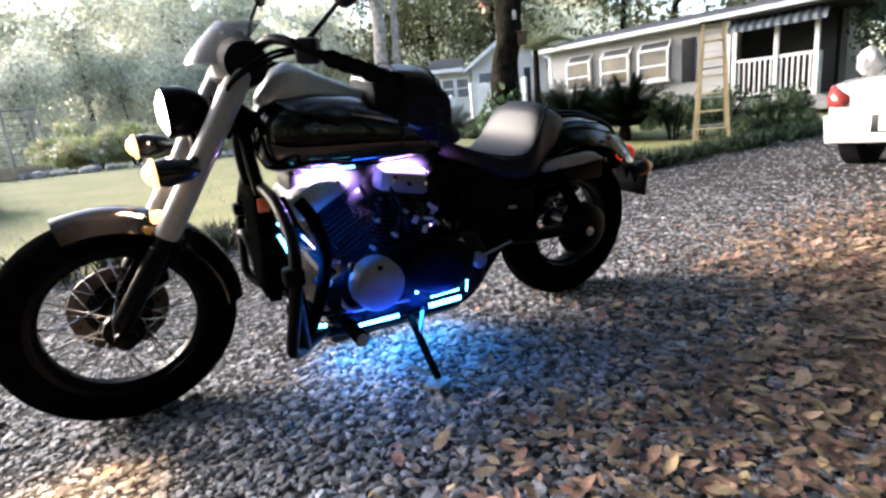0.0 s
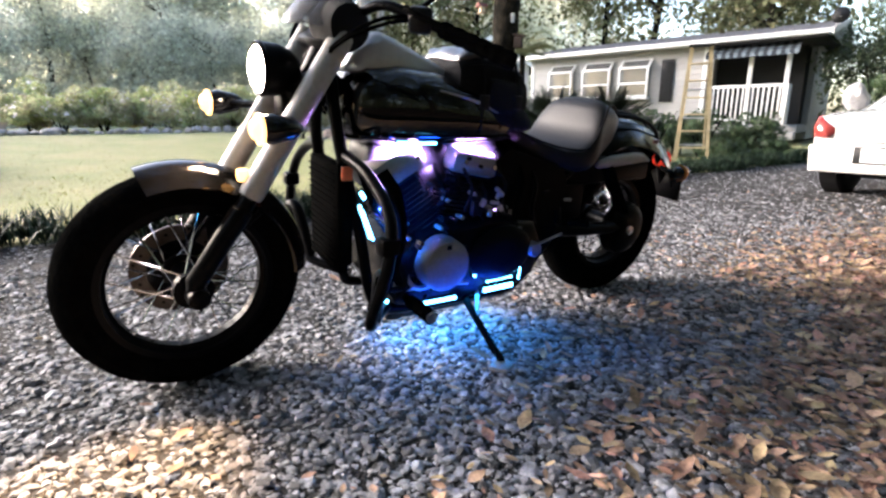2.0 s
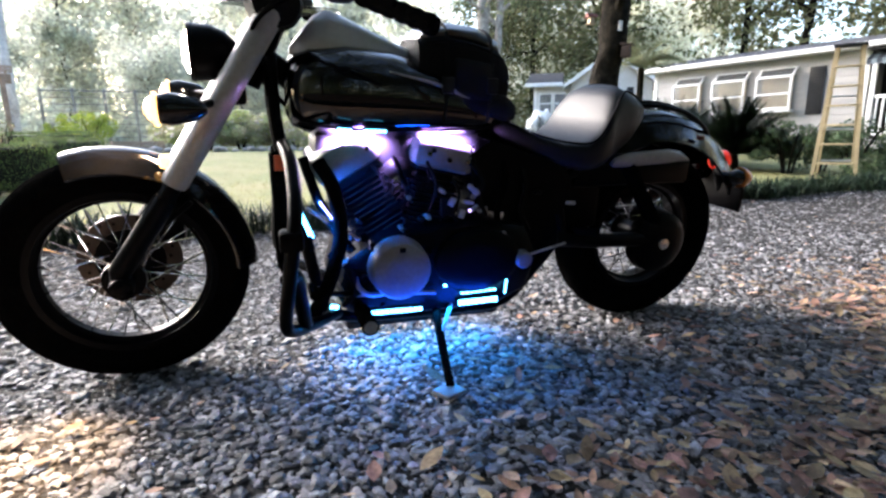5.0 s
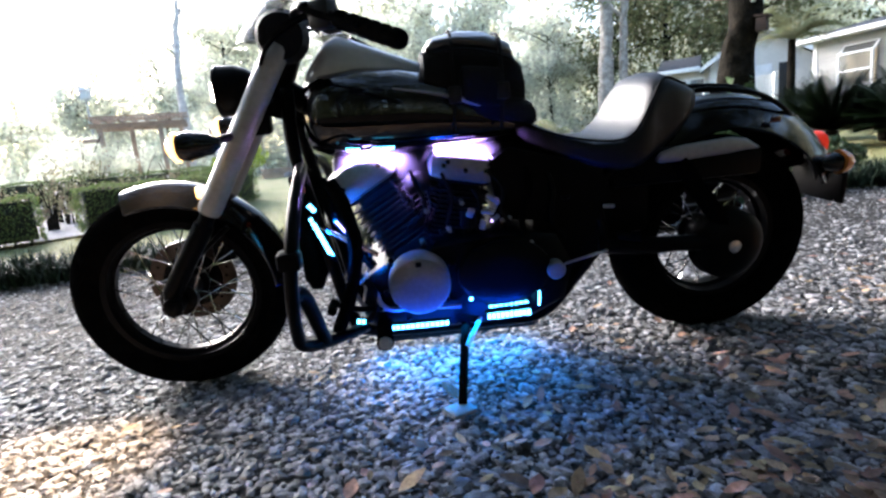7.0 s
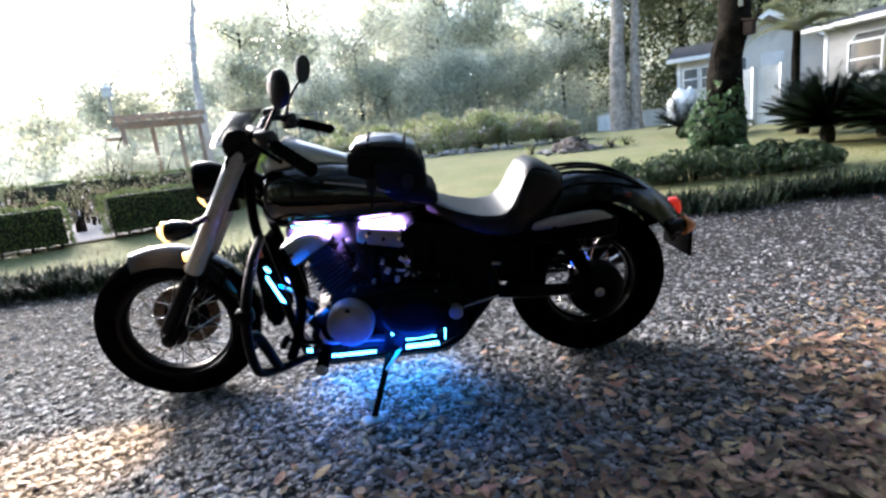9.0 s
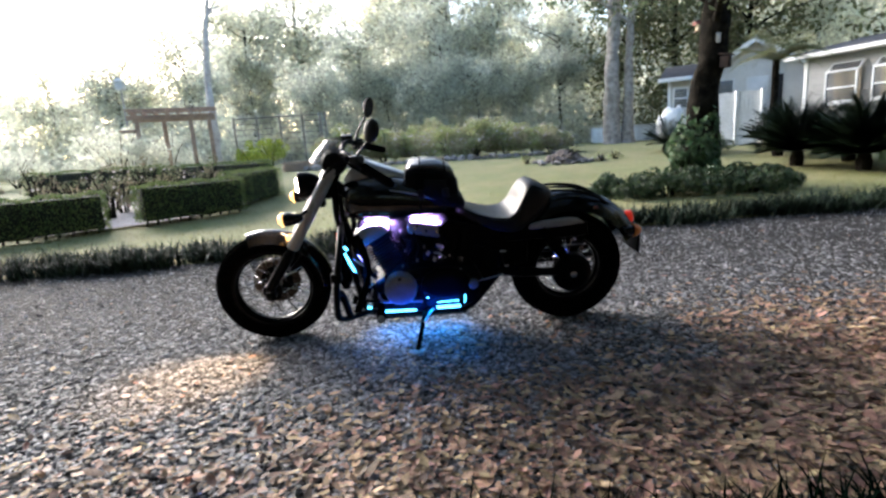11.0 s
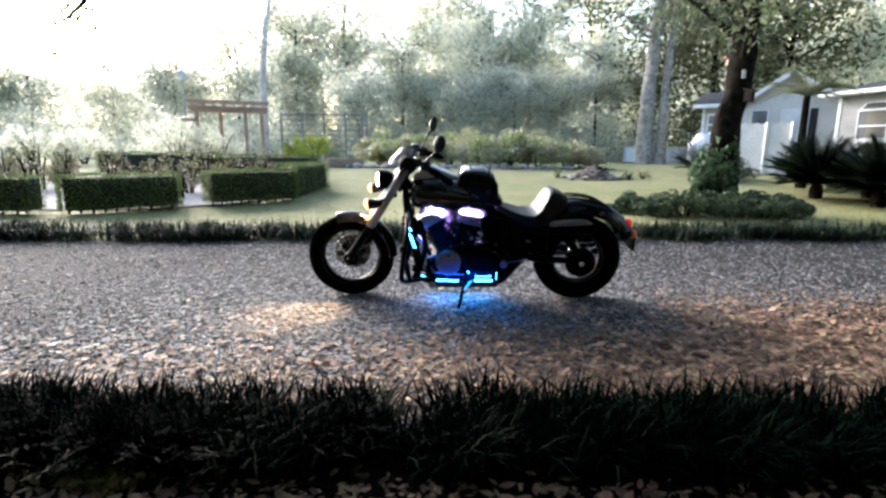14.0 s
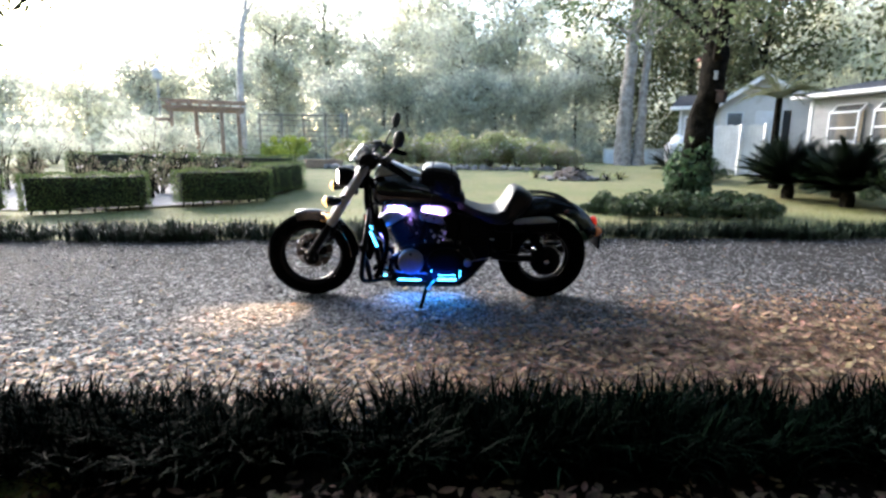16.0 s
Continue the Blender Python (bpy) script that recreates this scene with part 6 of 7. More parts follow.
part("bag_body", bag_loft(((-0.045, 0.8, 0.85, 0.1), (-0.038, 0.79, 0.885, 0.122), (0.02, 0.775, 0.9, 0.13), (0.1, 0.755, 0.895, 0.133), (0.175, 0.735, 0.87, 0.13), (0.205, 0.725, 0.845, 0.125), (0.214, 0.73, 0.81, 0.11))), "nylon", tb, sharp=60)
M["lid"] = material("smooth_bag_lid", (0.035, 0.035, 0.037), 0.28, color2=(0.025, 0.025, 0.027), scale=12, coat=0.4, bump=0.1, bump_scale=40)
part("bag_lid", bag_loft(((-0.03, 0.885, 0.896, 0.1), (-0.01, 0.88, 0.92, 0.112), (0.05, 0.88, 0.932, 0.116), (0.12, 0.872, 0.922, 0.114), (0.18, 0.85, 0.89, 0.105), (0.195, 0.845, 0.865, 0.09)), 0.6), "lid", tb, "smooth grey-black lid", sharp=60)
part("bag_skirt", bag_loft(((0.04, 0.72, 0.79, 0.13), (0.06, 0.71, 0.8, 0.14), (0.14, 0.7, 0.785, 0.142), (0.2, 0.69, 0.765, 0.136), (0.236, 0.685, 0.745, 0.12), (0.245, 0.69, 0.72, 0.1))), "nylon", tb, sharp=60)
bm = bmesh.new()
tube(bm, smooth_path([(-0.036, -0.1, 0.873), (0.02, -0.131, 0.884), (0.1, -0.134, 0.877), (0.18, -0.128, 0.85), (0.212, -0.09, 0.83)], 5), 0.003, 6)
part("zip", bm, "satin_black", tb)

for x in (0.03, 0.15):
    bm = bmesh.new()
    pts = smooth_path([(x - 0.01, -0.15, 0.69), (x, -0.146, 0.78), (x, -0.134, 0.86), (x + 0.004, -0.1, 0.915 - 0.12 * max(x - 0.05, 0)), (x + 0.006, 0.0, 0.935 - 0.14 * max(x - 0.05, 0)), (x, 0.12, 0.88)], 4)
    tube(bm, pts, 0.0045, 6)
    part("strap", bm, "nylon", tb, "black webbing strap")
    bm = bmesh.new()
    box(bm, (x - 0.016, -0.157, 0.76), (x + 0.016, -0.142, 0.8), 0.004)
    part("buckle", bm, "plastic_black", tb, "black plastic buckle")
part("side_pocket", bag_loft(((0.045, 0.765, 0.83, 0.02), (0.055, 0.755, 0.845, 0.03), (0.1, 0.75, 0.845, 0.032), (0.145, 0.745, 0.835, 0.03), (0.155, 0.75, 0.82, 0.02))), "nylon", tb, "zipped side pocket", sharp=60).location = (0.0, -0.122, 0.0)

# seat: a dished solo saddle with a raised back
bm = bmesh.new()
rings = []
for x, zt, zb, w, dish in ((0.185, 0.705, 0.665, 0.07, 0.0), (0.22, 0.7, 0.63, 0.1, 0.0), (0.3, 0.668, 0.59, 0.135, 0.008), (0.38, 0.646, 0.56, 0.16, 0.014), (0.45, 0.65, 0.545, 0.172, 0.022), (0.495, 0.69, 0.545, 0.172, 0.024), (0.525, 0.752, 0.55, 0.165, 0.018), (0.548, 0.785, 0.56, 0.152, 0.008), (0.58, 0.792, 0.58, 0.14, 0.0), (0.63, 0.772, 0.62, 0.125, 0.0), (0.675, 0.742, 0.68, 0.1, 0.0)):
    ring = []
    for k in range(28):
        a = 2 * math.pi * k / 28
        cy, sz = math.cos(a), math.sin(a)
        z = (zt + zb) / 2 + (zt - zb) / 2 * math.copysign(abs(sz) ** 0.5, sz)
        if sz > 0.3:
            z -= dish * (1 - (cy / 1.0) ** 2)
        ring.append((x, w * math.copysign(abs(cy) ** 0.6, cy), z))
    rings.append(ring)
loft(bm, rings)
bmesh.ops.subdivide_edges(bm, edges=bm.edges[:], cuts=1, use_grid_fill=True, smooth=0.4)
seat = bpart("seat", bm, "leather", "black vinyl solo seat with a raised back", sharp=75)
btube("piping", [(0.2, -0.085, 0.695), (0.3, -0.138, 0.655), (0.4, -0.165, 0.635), (0.47, -0.174, 0.645), (0.52, -0.168, 0.72), (0.56, -0.15, 0.775), (0.63, -0.126, 0.755)], 0.0035, "satin_black", parent=seat)

# rack on the rear fender, tail light, plate bracket
for s in (-1, 1):
    btube("rack_rail", [(0.64, s * 0.07, 0.725), (0.72, s * 0.08, 0.735), (0.85, s * 0.08, 0.715), (0.94, s * 0.07, 0.672), (0.99, s * 0.05, 0.635)], 0.007, "satin_black")
    btube("rack_rail", [(0.66, s * 0.035, 0.742), (0.76, s * 0.04, 0.742), (0.87, s * 0.04, 0.718), (0.97, s * 0.03, 0.66)], 0.006, "satin_black")
    bm = bmesh.new()
    rings = []
    for x, z, h in ((0.555, 0.568, 0.005), (0.565, 0.573, 0.015), (0.62, 0.58, 0.021), (0.76, 0.588, 0.021), (0.8, 0.587, 0.015), (0.832, 0.577, 0.004)):
        rings.append([(x, s * (0.128 + 0.018 * (0.5 + 0.5 * math.cos(a))), z + h * math.sin(a)) for a in np.linspace(0, 2 * math.pi, 14, endpoint=False)])
    loft(bm, rings)
    bpart("fender_strut", bm, "satin_alu", "satin grey fender strut cover", sharp=60)
    bbox("strut_bracket", (0.44, s * 0.115 - 0.012, 0.5), (0.86, s * 0.115 + 0.012, 0.575), "satin_black", 0.01)
    btube("shock_absorber", [(0.62, s * 0.125, 0.56), (0.78, s * 0.125, 0.34)], 0.024, "rubber")
bm = bmesh.new()
lathe(bm, [(-0.02, 0.018), (0.0, 0.028), (0.02, 0.028), (0.03, 0.02), (0.034, 0.008)], 24, "x", (1.105, 0, 0.0))
bmesh.ops.scale(bm, vec=(1, 1.4, 1.35), verts=bm.verts)
bmesh.ops.translate(bm, vec=(0, 0, 0.545), verts=bm.verts)
tl = bpart("tail_light", bm, "reflector_red", "red round tail light")
btube("plate_bracket", [(1.08, 0, 0.56), (1.13, 0, 0.48), (1.155, 0, 0.4)], 0.016, "satin_black")
bbox("plate_holder", (1.13, -0.1, 0.38), (1.145, 0.1, 0.5), "satin_black", 0.004, m=None)
bbox("number_plate", (1.147, -0.09, 0.39), (1.15, 0.09, 0.49), "plate", 0.001, "blank pale number plate")
bbox("rear_reflector", (0.89, -0.112, 0.632), (0.915, -0.1, 0.648), "reflector_dark", 0.003, "small dark red reflector")

# frame
for s in (-1, 1):
    y = s * 0.115
    btube("downtube", [(-0.39, s * 0.04, 0.83), (-0.385, y * 0.8, 0.66), (-0.335, y, 0.4), (-0.3, y, 0.22), (-0.24, y, 0.165), (0.1, y, 0.15), (0.24, y, 0.16), (0.34, y, 0.26), (0.42, y, 0.36)], 0.017, "satin_black")
    btube("backbone_tube", [(0.42, y, 0.36), (0.4, y, 0.5), (0.5, y, 0.575), (0.62, y, 0.58)], 0.016, "satin_black")
    btube("swingarm", [(0.4, y, 0.345), (0.55, s * 0.13, 0.33), (0.8, s * 0.125, 0.318)], [0.026, 0.024, 0.022], "satin_black")
    # engine guard loop and highway bar
    btube("engine_guard", [(-0.375, s * 0.1, 0.635), (-0.366, s * 0.24, 0.605), (-0.368, s * 0.36, 0.53), (-0.384, s * 0.385, 0.42), (-0.4, s * 0.345, 0.285), (-0.392, s * 0.315, 0.238), (-0.345, s * 0.24, 0.208), (-0.262, s * 0.14, 0.19)], 0.0155, "satin_black", n=14)
    btube("guard_bar", [(-0.394, s * 0.375, 0.385), (-0.375, s * 0.33, 0.37), (-0.355, s * 0.262, 0.222)], [0.016, 0.02, 0.017], "satin_black")
    bm = bmesh.new()
    box(bm, (-0.405, s * 0.378 - 0.022, 0.45), (-0.355, s * 0.378 + 0.022, 0.495), 0.01)
    bpart("guard_clamp", bm, "satin_black")
btube("steering_head", [(-0.36, 0, 0.95), (-0.45, 0, 0.77)], 0.035, "satin_black", n=18)
btube("backbone", [(-0.4, 0, 0.83), (-0.2, 0, 0.7), (0.3, 0, 0.62)], 0.03, "satin_black")

# radiator between the downtubes
rad = bbox("radiator", (-0.402, -0.108, 0.3), (-0.365, 0.108, 0.61), "rubber", 0.008, "black finned radiator")
for k in range(16):
    bbox("fin", (-0.408, -0.1, 0.315 + k * 0.0178), (-0.402, 0.1, 0.319 + k * 0.0178), "rubber", 0, parent=rad)
bbox("radiator_cover", (-0.408, -0.132, 0.33), (-0.362, -0.11, 0.62), "rubber", 0.01)
bbox("side_reflector", (-0.398, -0.14, 0.575), (-0.368, -0.133, 0.612), "orange", 0.002, "orange side reflector")


M["head_grey"] = material("dull_alloy_head", (0.2, 0.19, 0.185), 0.45, 0.2, color2=(0.15, 0.145, 0.14), scale=9, fine=(90, 0.12))


# engine: V-twin
def cylinder(base, head, name):
    base, head = Vector(base), Vector(head)
    d = (head - base).normalized()
    rot = d.to_track_quat("Z", "Y").to_matrix().to_4x4()
    # keep the finned barrel square to the bike's side
    x_axis = Vector((0, 1, 0)).cross(d).normalized()
    rot = Matrix((x_axis, Vector((0, 1, 0)), d)).transposed().to_4x4()
    L = (head - base).length
    m = Matrix.Translation(base) @ rot
    bm = bmesh.new()
    box(bm, (-0.06, -0.065, 0), (0.06, 0.065, L), 0.02, m)
    c = bpart(name, bm, "engine_black", "black finned cylinder")
    for k in range(11):
        z = L * 0.12 + k * L * 0.055
        bm = bmesh.new()
        box(bm, (-0.088, -0.098, z), (0.088, 0.098, z + 0.0045), 0.0, m)
        bmesh.ops.bevel(bm, geom=[e for e in bm.edges if abs((m.inverted() @ e.verts[0].co).z - (m.inverted() @ e.verts[1].co).z) > 0.003], offset=0.03, segments=3, affect="EDGES")
        bpart("fin", bm, "engine_black", parent=c)
    bm = bmesh.new()
    box(bm, (-0.085, -0.095, L * 0.75), (0.085, 0.095, L * 0.93), 0.018, m)
    bpart("cylinder_head", bm, "engine_black", parent=c)
    bm = bmesh.new()
    box(bm, (-0.092, -0.135, L * 0.8), (0.088, 0.1, L * 1.1), 0.024, m)
    bpart("head_cover", bm, "head_grey", "satin alloy head cover", c)
    for u in (-0.055, 0.055):
        bm = bmesh.new()
        tube(bm, [m @ Vector((u, -0.137, L * 0.95)), m @ Vector((u, -0.143, L * 0.95))], 0.007, 6)
        bpart("bolt", bm, "chrome", parent=c)


cylinder((-0.09, 0, 0.36), (-0.232, 0, 0.612), "front_cylinder")
cylinder((-0.01, 0, 0.36), (0.045, 0, 0.61), "rear_cylinder")
bm = bmesh.new()
rings = []
outline = [(-0.27, 0.24), (-0.24, 0.19), (-0.1, 0.165), (0.2, 0.165), (0.3, 0.21), (0.325, 0.31), (0.28, 0.4), (0.14, 0.43), (0.0, 0.42), (-0.14, 0.4), (-0.24, 0.34)]
for y, k in ((-0.165, 0.9), (-0.15, 0.98), (-0.06, 1.0), (0.06, 1.0), (0.15, 0.98), (0.165, 0.9)):
    rings.append([(0.02 + (x - 0.02) * k, y, 0.29 + (z - 0.29) * k) for x, z in outline])
loft(bm, rings)
case = bpart("crankcase", bm, "satin_black", "black engine crankcase")
bm = bmesh.new()
lathe(bm, [(-0.222, 0.02), (-0.2225, 0.06), (-0.219, 0.074), (-0.21, 0.079), (-0.16, 0.082), (-0.15, 0.03)], 48, "y", (-0.104, 0, 0.318))
M["cover_grey"] = material("dull_grey_alloy", (0.17, 0.165, 0.165), 0.5, 0.2, color2=(0.13, 0.125, 0.125), scale=9, fine=(90, 0.12))
cl = bpart("alternator_cover", bm, "cover_grey", "round satin alloy engine cover", sharp=30)
bbox("badge", (-0.112, -0.2245, 0.372), (-0.096, -0.2205, 0.386), "satin_black", 0.002, parent=cl)
for k in range(6):
    a = 2 * math.pi * k / 6 + 0.3
    bm = bmesh.new()
    lathe(bm, [(-0.183, 0.003), (-0.182, 0.008), (-0.16, 0.008)], 6, "y", (-0.104 + 0.094 * math.cos(a), 0, 0.322 + 0.094 * math.sin(a)))
    bpart("bolt", bm, "satin_black", parent=cl)
bm = bmesh.new()
lathe(bm, [(-0.19, 0.04), (-0.188, 0.085), (-0.178, 0.1), (-0.15, 0.102)], 36, "y", (0.125, 0, 0.315))
bmesh.ops.scale(bm, vec=(1.25, 1, 0.92), verts=bm.verts, space=Matrix.Translation((-0.125, 0, -0.315)))
bpart("gear_cover", bm, "satin_black", "black gearbox cover")
bm = bmesh.new()
lathe(bm, [(-0.197, 0.01), (-0.196, 0.021), (-0.19, 0.025), (-0.15, 0.026)], 24, "y", (0.262, 0, 0.31))
bpart("pivot_cap", bm, "cover_grey", "round alloy pivot cap")
bm = bmesh.new()
loft(bm, [[(x, y, z) for x, z in ((0.13, 0.45), (0.4, 0.42), (0.43, 0.5), (0.4, 0.57), (0.16, 0.64), (0.1, 0.6))] for y in (-0.135, -0.125, 0.125, 0.135)])
bpart("side_panel", bm, "satin_black", "black side panel under the seat")
bbox("tool_box", (-0.24, -0.1, 0.105), (0.24, 0.1, 0.175), "plastic_black", 0.02)
# intake, plumbing and small hardware in the V
bbox("airbox", (-0.3, -0.075, 0.57), (0.16, 0.075, 0.655), "plastic_black", 0.02, "black airbox under the tank")
btube("intake_pipe", [(-0.12, -0.02, 0.53), (-0.08, -0.06, 0.57), (-0.03, -0.02, 0.53)], 0.03, "plastic_black")
btube("hose", [(-0.33, -0.1, 0.6), (-0.3, -0.13, 0.5), (-0.26, -0.14, 0.42), (-0.22, -0.14, 0.36)], 0.013, "rubber")
btube("hose", [(0.12, -0.1, 0.62), (0.15, -0.12, 0.54), (0.12, -0.14, 0.46)], 0.01, "rubber")
btube("plug_lead", [(-0.1, -0.1, 0.6), (-0.07, -0.13, 0.5), (-0.12, -0.11, 0.45)], 0.006, "rubber")
bbox("regulator", (0.02, -0.152, 0.44), (0.06, -0.13, 0.49), "engine_black", 0.006)
# dark masses that fill the gap between engine and rear wheel
bm = bmesh.new()
loft(bm, [[(x, y, z) for x, z in ((0.2, 0.168), (0.27, 0.165), (0.345, 0.245), (0.43, 0.355), (0.4, 0.44), (0.22, 0.44))] for y in (-0.12, -0.105, 0.105, 0.12)])
bpart("frame_cover", bm, "satin_black", "black lower frame cover")
bbox("battery_box", (0.4, -0.1, 0.36), (0.56, 0.1, 0.6), "satin_black", 0.02)
for k, z in enumerate((0.285, 0.375)):
    btube("silencer", [(-0.1 + 0.15 * k, 0.19, z - 0.03), (0.3, 0.2, z), (0.62, 0.205, z + 0.005), (1.02, 0.205, z + 0.02)], [0.022, 0.028, 0.042, 0.044], "satin_black", "long black exhaust silencer", n=18)
btube("hose", [(-0.3, -0.17, 0.6), (-0.27, -0.195, 0.54), (-0.255, -0.2, 0.43), (-0.285, -0.2, 0.31), (-0.33, -0.19, 0.21)], 0.018, "rubber")
# small plumbing, bolts and brackets that catch the light
rg_e = np.random.default_rng(9)
for k in range(16):
    x, z = rg_e.uniform(-0.3, 0.16), rg_e.uniform(0.42, 0.64)
    y = -0.105 - 0.03 * rg_e.random()
    a = rg_e.uniform(-2.2, -0.9)
    ln = rg_e.uniform(0.05, 0.13)
    btube("cable", [(x, y, z), (x + 0.4 * ln * math.cos(a) + 0.01, y - 0.012, z + 0.4 * ln * math.sin(a)), (x + ln * math.cos(a), y + 0.01, z + ln * math.sin(a))], rg_e.uniform(0.003, 0.006), "engine_black", n=7, steps=4)
for k in range(34):
    z = rg_e.uniform(0.2, 0.62)
    x = rg_e.uniform(-0.24, 0.25 if z < 0.4 else 0.08)
    y = -0.168 if z < 0.4 else -0.14
    bm = bmesh.new()
    lathe(bm, [(y - 0.006, 0.003), (y - 0.005, 0.0065), (y + 0.03, 0.0065)], 6, "y", (x, 0, z))
    bpart("bolt", bm, "head_grey" if k % 4 == 0 else "engine_black")
# Grey plates added where pale background shows between the parts.
for x, z, w, h, tilt in ((0.14, 0.455, 0.03, 0.01, -15), (0.115, 0.5, 0.012, 0.03, 25), (0.42, 0.46, 0.03, 0.01, 5)):
    bm = bmesh.new()
    box(bm, (-w / 2, -0.006, -h / 2), (w / 2, 0.006, h / 2), 0.003, Matrix.Translation((x, -0.15, z)) @ Matrix.Rotation(radians(tilt), 4, "Y"))
    bpart("bracket", bm, "satin_alu", "grey plate standing in for a pale gap")
for pts, r, mat in (
        ([(0.1, -0.135, 0.585), (0.135, -0.155, 0.54), (0.125, -0.16, 0.49), (0.15, -0.155, 0.44)], 0.006, "engine_black"),
        ([(-0.335, -0.17, 0.49), (-0.3, -0.178, 0.468), (-0.25, -0.178, 0.432), (-0.205, -0.165, 0.4)], 0.007, "chrome"),
        ([(-0.22, -0.178, 0.3), (-0.21, -0.19, 0.272), (-0.185, -0.19, 0.252), (-0.15, -0.18, 0.245)], 0.006, "satin_alu"),
        ([(-0.275, -0.17, 0.3), (-0.262, -0.178, 0.275), (-0.25, -0.17, 0.255)], 0.006, "satin_alu"),
        ([(0.2, -0.12, 0.6), (0.205, -0.15, 0.53), (0.18, -0.16, 0.45), (0.2, -0.15, 0.38)], 0.009, "rubber"),
        ([(0.25, -0.12, 0.59), (0.27, -0.145, 0.52), (0.26, -0.15, 0.44), (0.3, -0.13, 0.38)], 0.007, "satin_black"),
        ([(-0.02, -0.14, 0.59), (0.0, -0.165, 0.53), (-0.02, -0.16, 0.46)], 0.005, "engine_black"),
        ([(-0.28, -0.15, 0.36), (-0.24, -0.175, 0.33), (-0.22, -0.18, 0.27), (-0.25, -0.17, 0.22)], 0.01, "engine_black"),
        ([(0.04, -0.172, 0.285), (0.16, -0.178, 0.29), (0.26, -0.165, 0.31), (0.42, -0.145, 0.335)], 0.004, "satin_alu")):
    btube("pipe", pts, r, mat, n=8, steps=5)
# Pale plates stand in for bright greenery seen through gaps beside the engine.
for x, z, w, h, tilt in ((0.105, 0.515, 0.04, 0.013, 40), (0.045, 0.485, 0.024, 0.018, -60), (0.09, 0.482, 0.034, 0.01, 10), (0.11, 0.465, 0.022, 0.01, -30), (0.075, 0.45, 0.016, 0.024, 15), (0.3, 0.5, 0.03, 0.008, 0)):
    bm = bmesh.new()
    box(bm, (-w / 2, -0.005, -h / 2), (w / 2, 0.005, h / 2), 0.003, Matrix.Translation((x, -0.165, z)) @ Matrix.Rotation(radians(tilt), 4, "Y"))
    bpart("bracket", bm, "satin_alu" if x < 0.2 else "satin_black")
for k in range(6):
    btube("spring_coil", [(-0.285 + 0.008 * k, -0.172, 0.308 + 0.006 * k), (-0.281 + 0.008 * k, -0.182, 0.316 + 0.006 * k), (-0.276 + 0.008 * k, -0.172, 0.324 + 0.006 * k)], 0.0024, "satin_alu", n=6, steps=3)
# final drive on the left of the rear hub
bm = bmesh.new()
lathe(bm, [(-0.15, 0.03), (-0.148, 0.075), (-0.13, 0.1), (-0.095, 0.105), (-0.09, 0.04)], 32, "y", RA)
bpart("final_drive", bm, "satin_black", "black shaft drive housing")
bm = bmesh.new()
lathe(bm, [(-0.158, 0.006), (-0.156, 0.018), (-0.148, 0.02)], 12, "y", RA)
bpart("axle_nut", bm, "chrome")
btube("passenger_peg", [(0.46, -0.13, 0.37), (0.5, -0.19, 0.375)], 0.013, "rubber")
# rider's peg, shifter and stand
bm = bmesh.new()
pp = [Vector((-0.21, -0.14, 0.215)).lerp(Vector((-0.205, -0.305, 0.215)), k / 10) for k in range(11)]
tube(bm, pp, [0.012, 0.012, 0.012] + [0.019 + 0.0025 * (k % 2) for k in range(8)], 16)
peg = bpart("foot_peg", bm, "rubber", "ribbed black foot peg")
bm = bmesh.new()
lathe(bm, [(-0.31, 0.008), (-0.309, 0.016), (-0.302, 0.018), (-0.301, 0.008)], 16, "y", (-0.205, 0, 0.215))
bpart("end_cap", bm, "satin_alu", parent=peg)
btube("shift_lever", [(-0.2, -0.17, 0.25), (-0.27, -0.19, 0.265), (-0.33, -0.2, 0.29)], 0.008, "satin_black")
btube("shift_peg", [(-0.33, -0.19, 0.29), (-0.33, -0.25, 0.29)], 0.012, "rubber")
btube("shift_rod", [(-0.22, -0.175, 0.25), (0.0, -0.18, 0.235)], 0.005, "satin_alu")
st = btube("side_stand", [(0.02, -0.12, 0.185), (0.004, -0.19, 0.16), (-0.018, -0.31, 0.127), (-0.038, -0.425, 0.097)], [0.012, 0.012, 0.011, 0.0105], "rubber", "black side stand, down")
bm = bmesh.new()
box(bm, (-0.034, -0.028, -0.008), (0.03, 0.03, 0.004), 0.005, Matrix.Translation((-0.043, -0.438, 0.094)) @ Matrix.Rotation(radians(-LEAN), 4, "X") @ Matrix.Rotation(radians(25), 4, "Z"))
bpart("foot", bm, "cover_grey", parent=st)
btube("stand_spring", [(0.06, -0.15, 0.19), (0.0, -0.25, 0.15)], 0.006, "satin_alu", parent=st)


# LED strips: rows of small diodes on a black backing
def led_strip(p0, p1, mat, width=0.016, count=9, out=(0, -1, 0), label="lit blue LED strip"):
    p0, p1, out = Vector(p0), Vector(p1), Vector(out).normalized()
    d = p1 - p0
    up = out.cross(d.normalized())
    bm = bmesh.new()
    m = Matrix((d.normalized(), out, up)).transposed().to_4x4()
    m.translation = (p0 + p1) / 2
    box(bm, (-d.length / 2 - 0.004, -0.006, -width / 2 - 0.003), (d.length / 2 + 0.004, 0.0, width / 2 + 0.003), 0.002, m)
    s = bpart("led_strip", bm, "plastic_black", label)
    for k in range(count):
        c = -d.length / 2 + d.length * (k + 0.5) / count
        bm = bmesh.new()
        box(bm, (c - d.length / count * 0.34, 0.0005, -width / 2), (c + d.length / count * 0.34, 0.006, width / 2), 0.001, m)
        bpart("diode", bm, mat, parent=s)
    return s


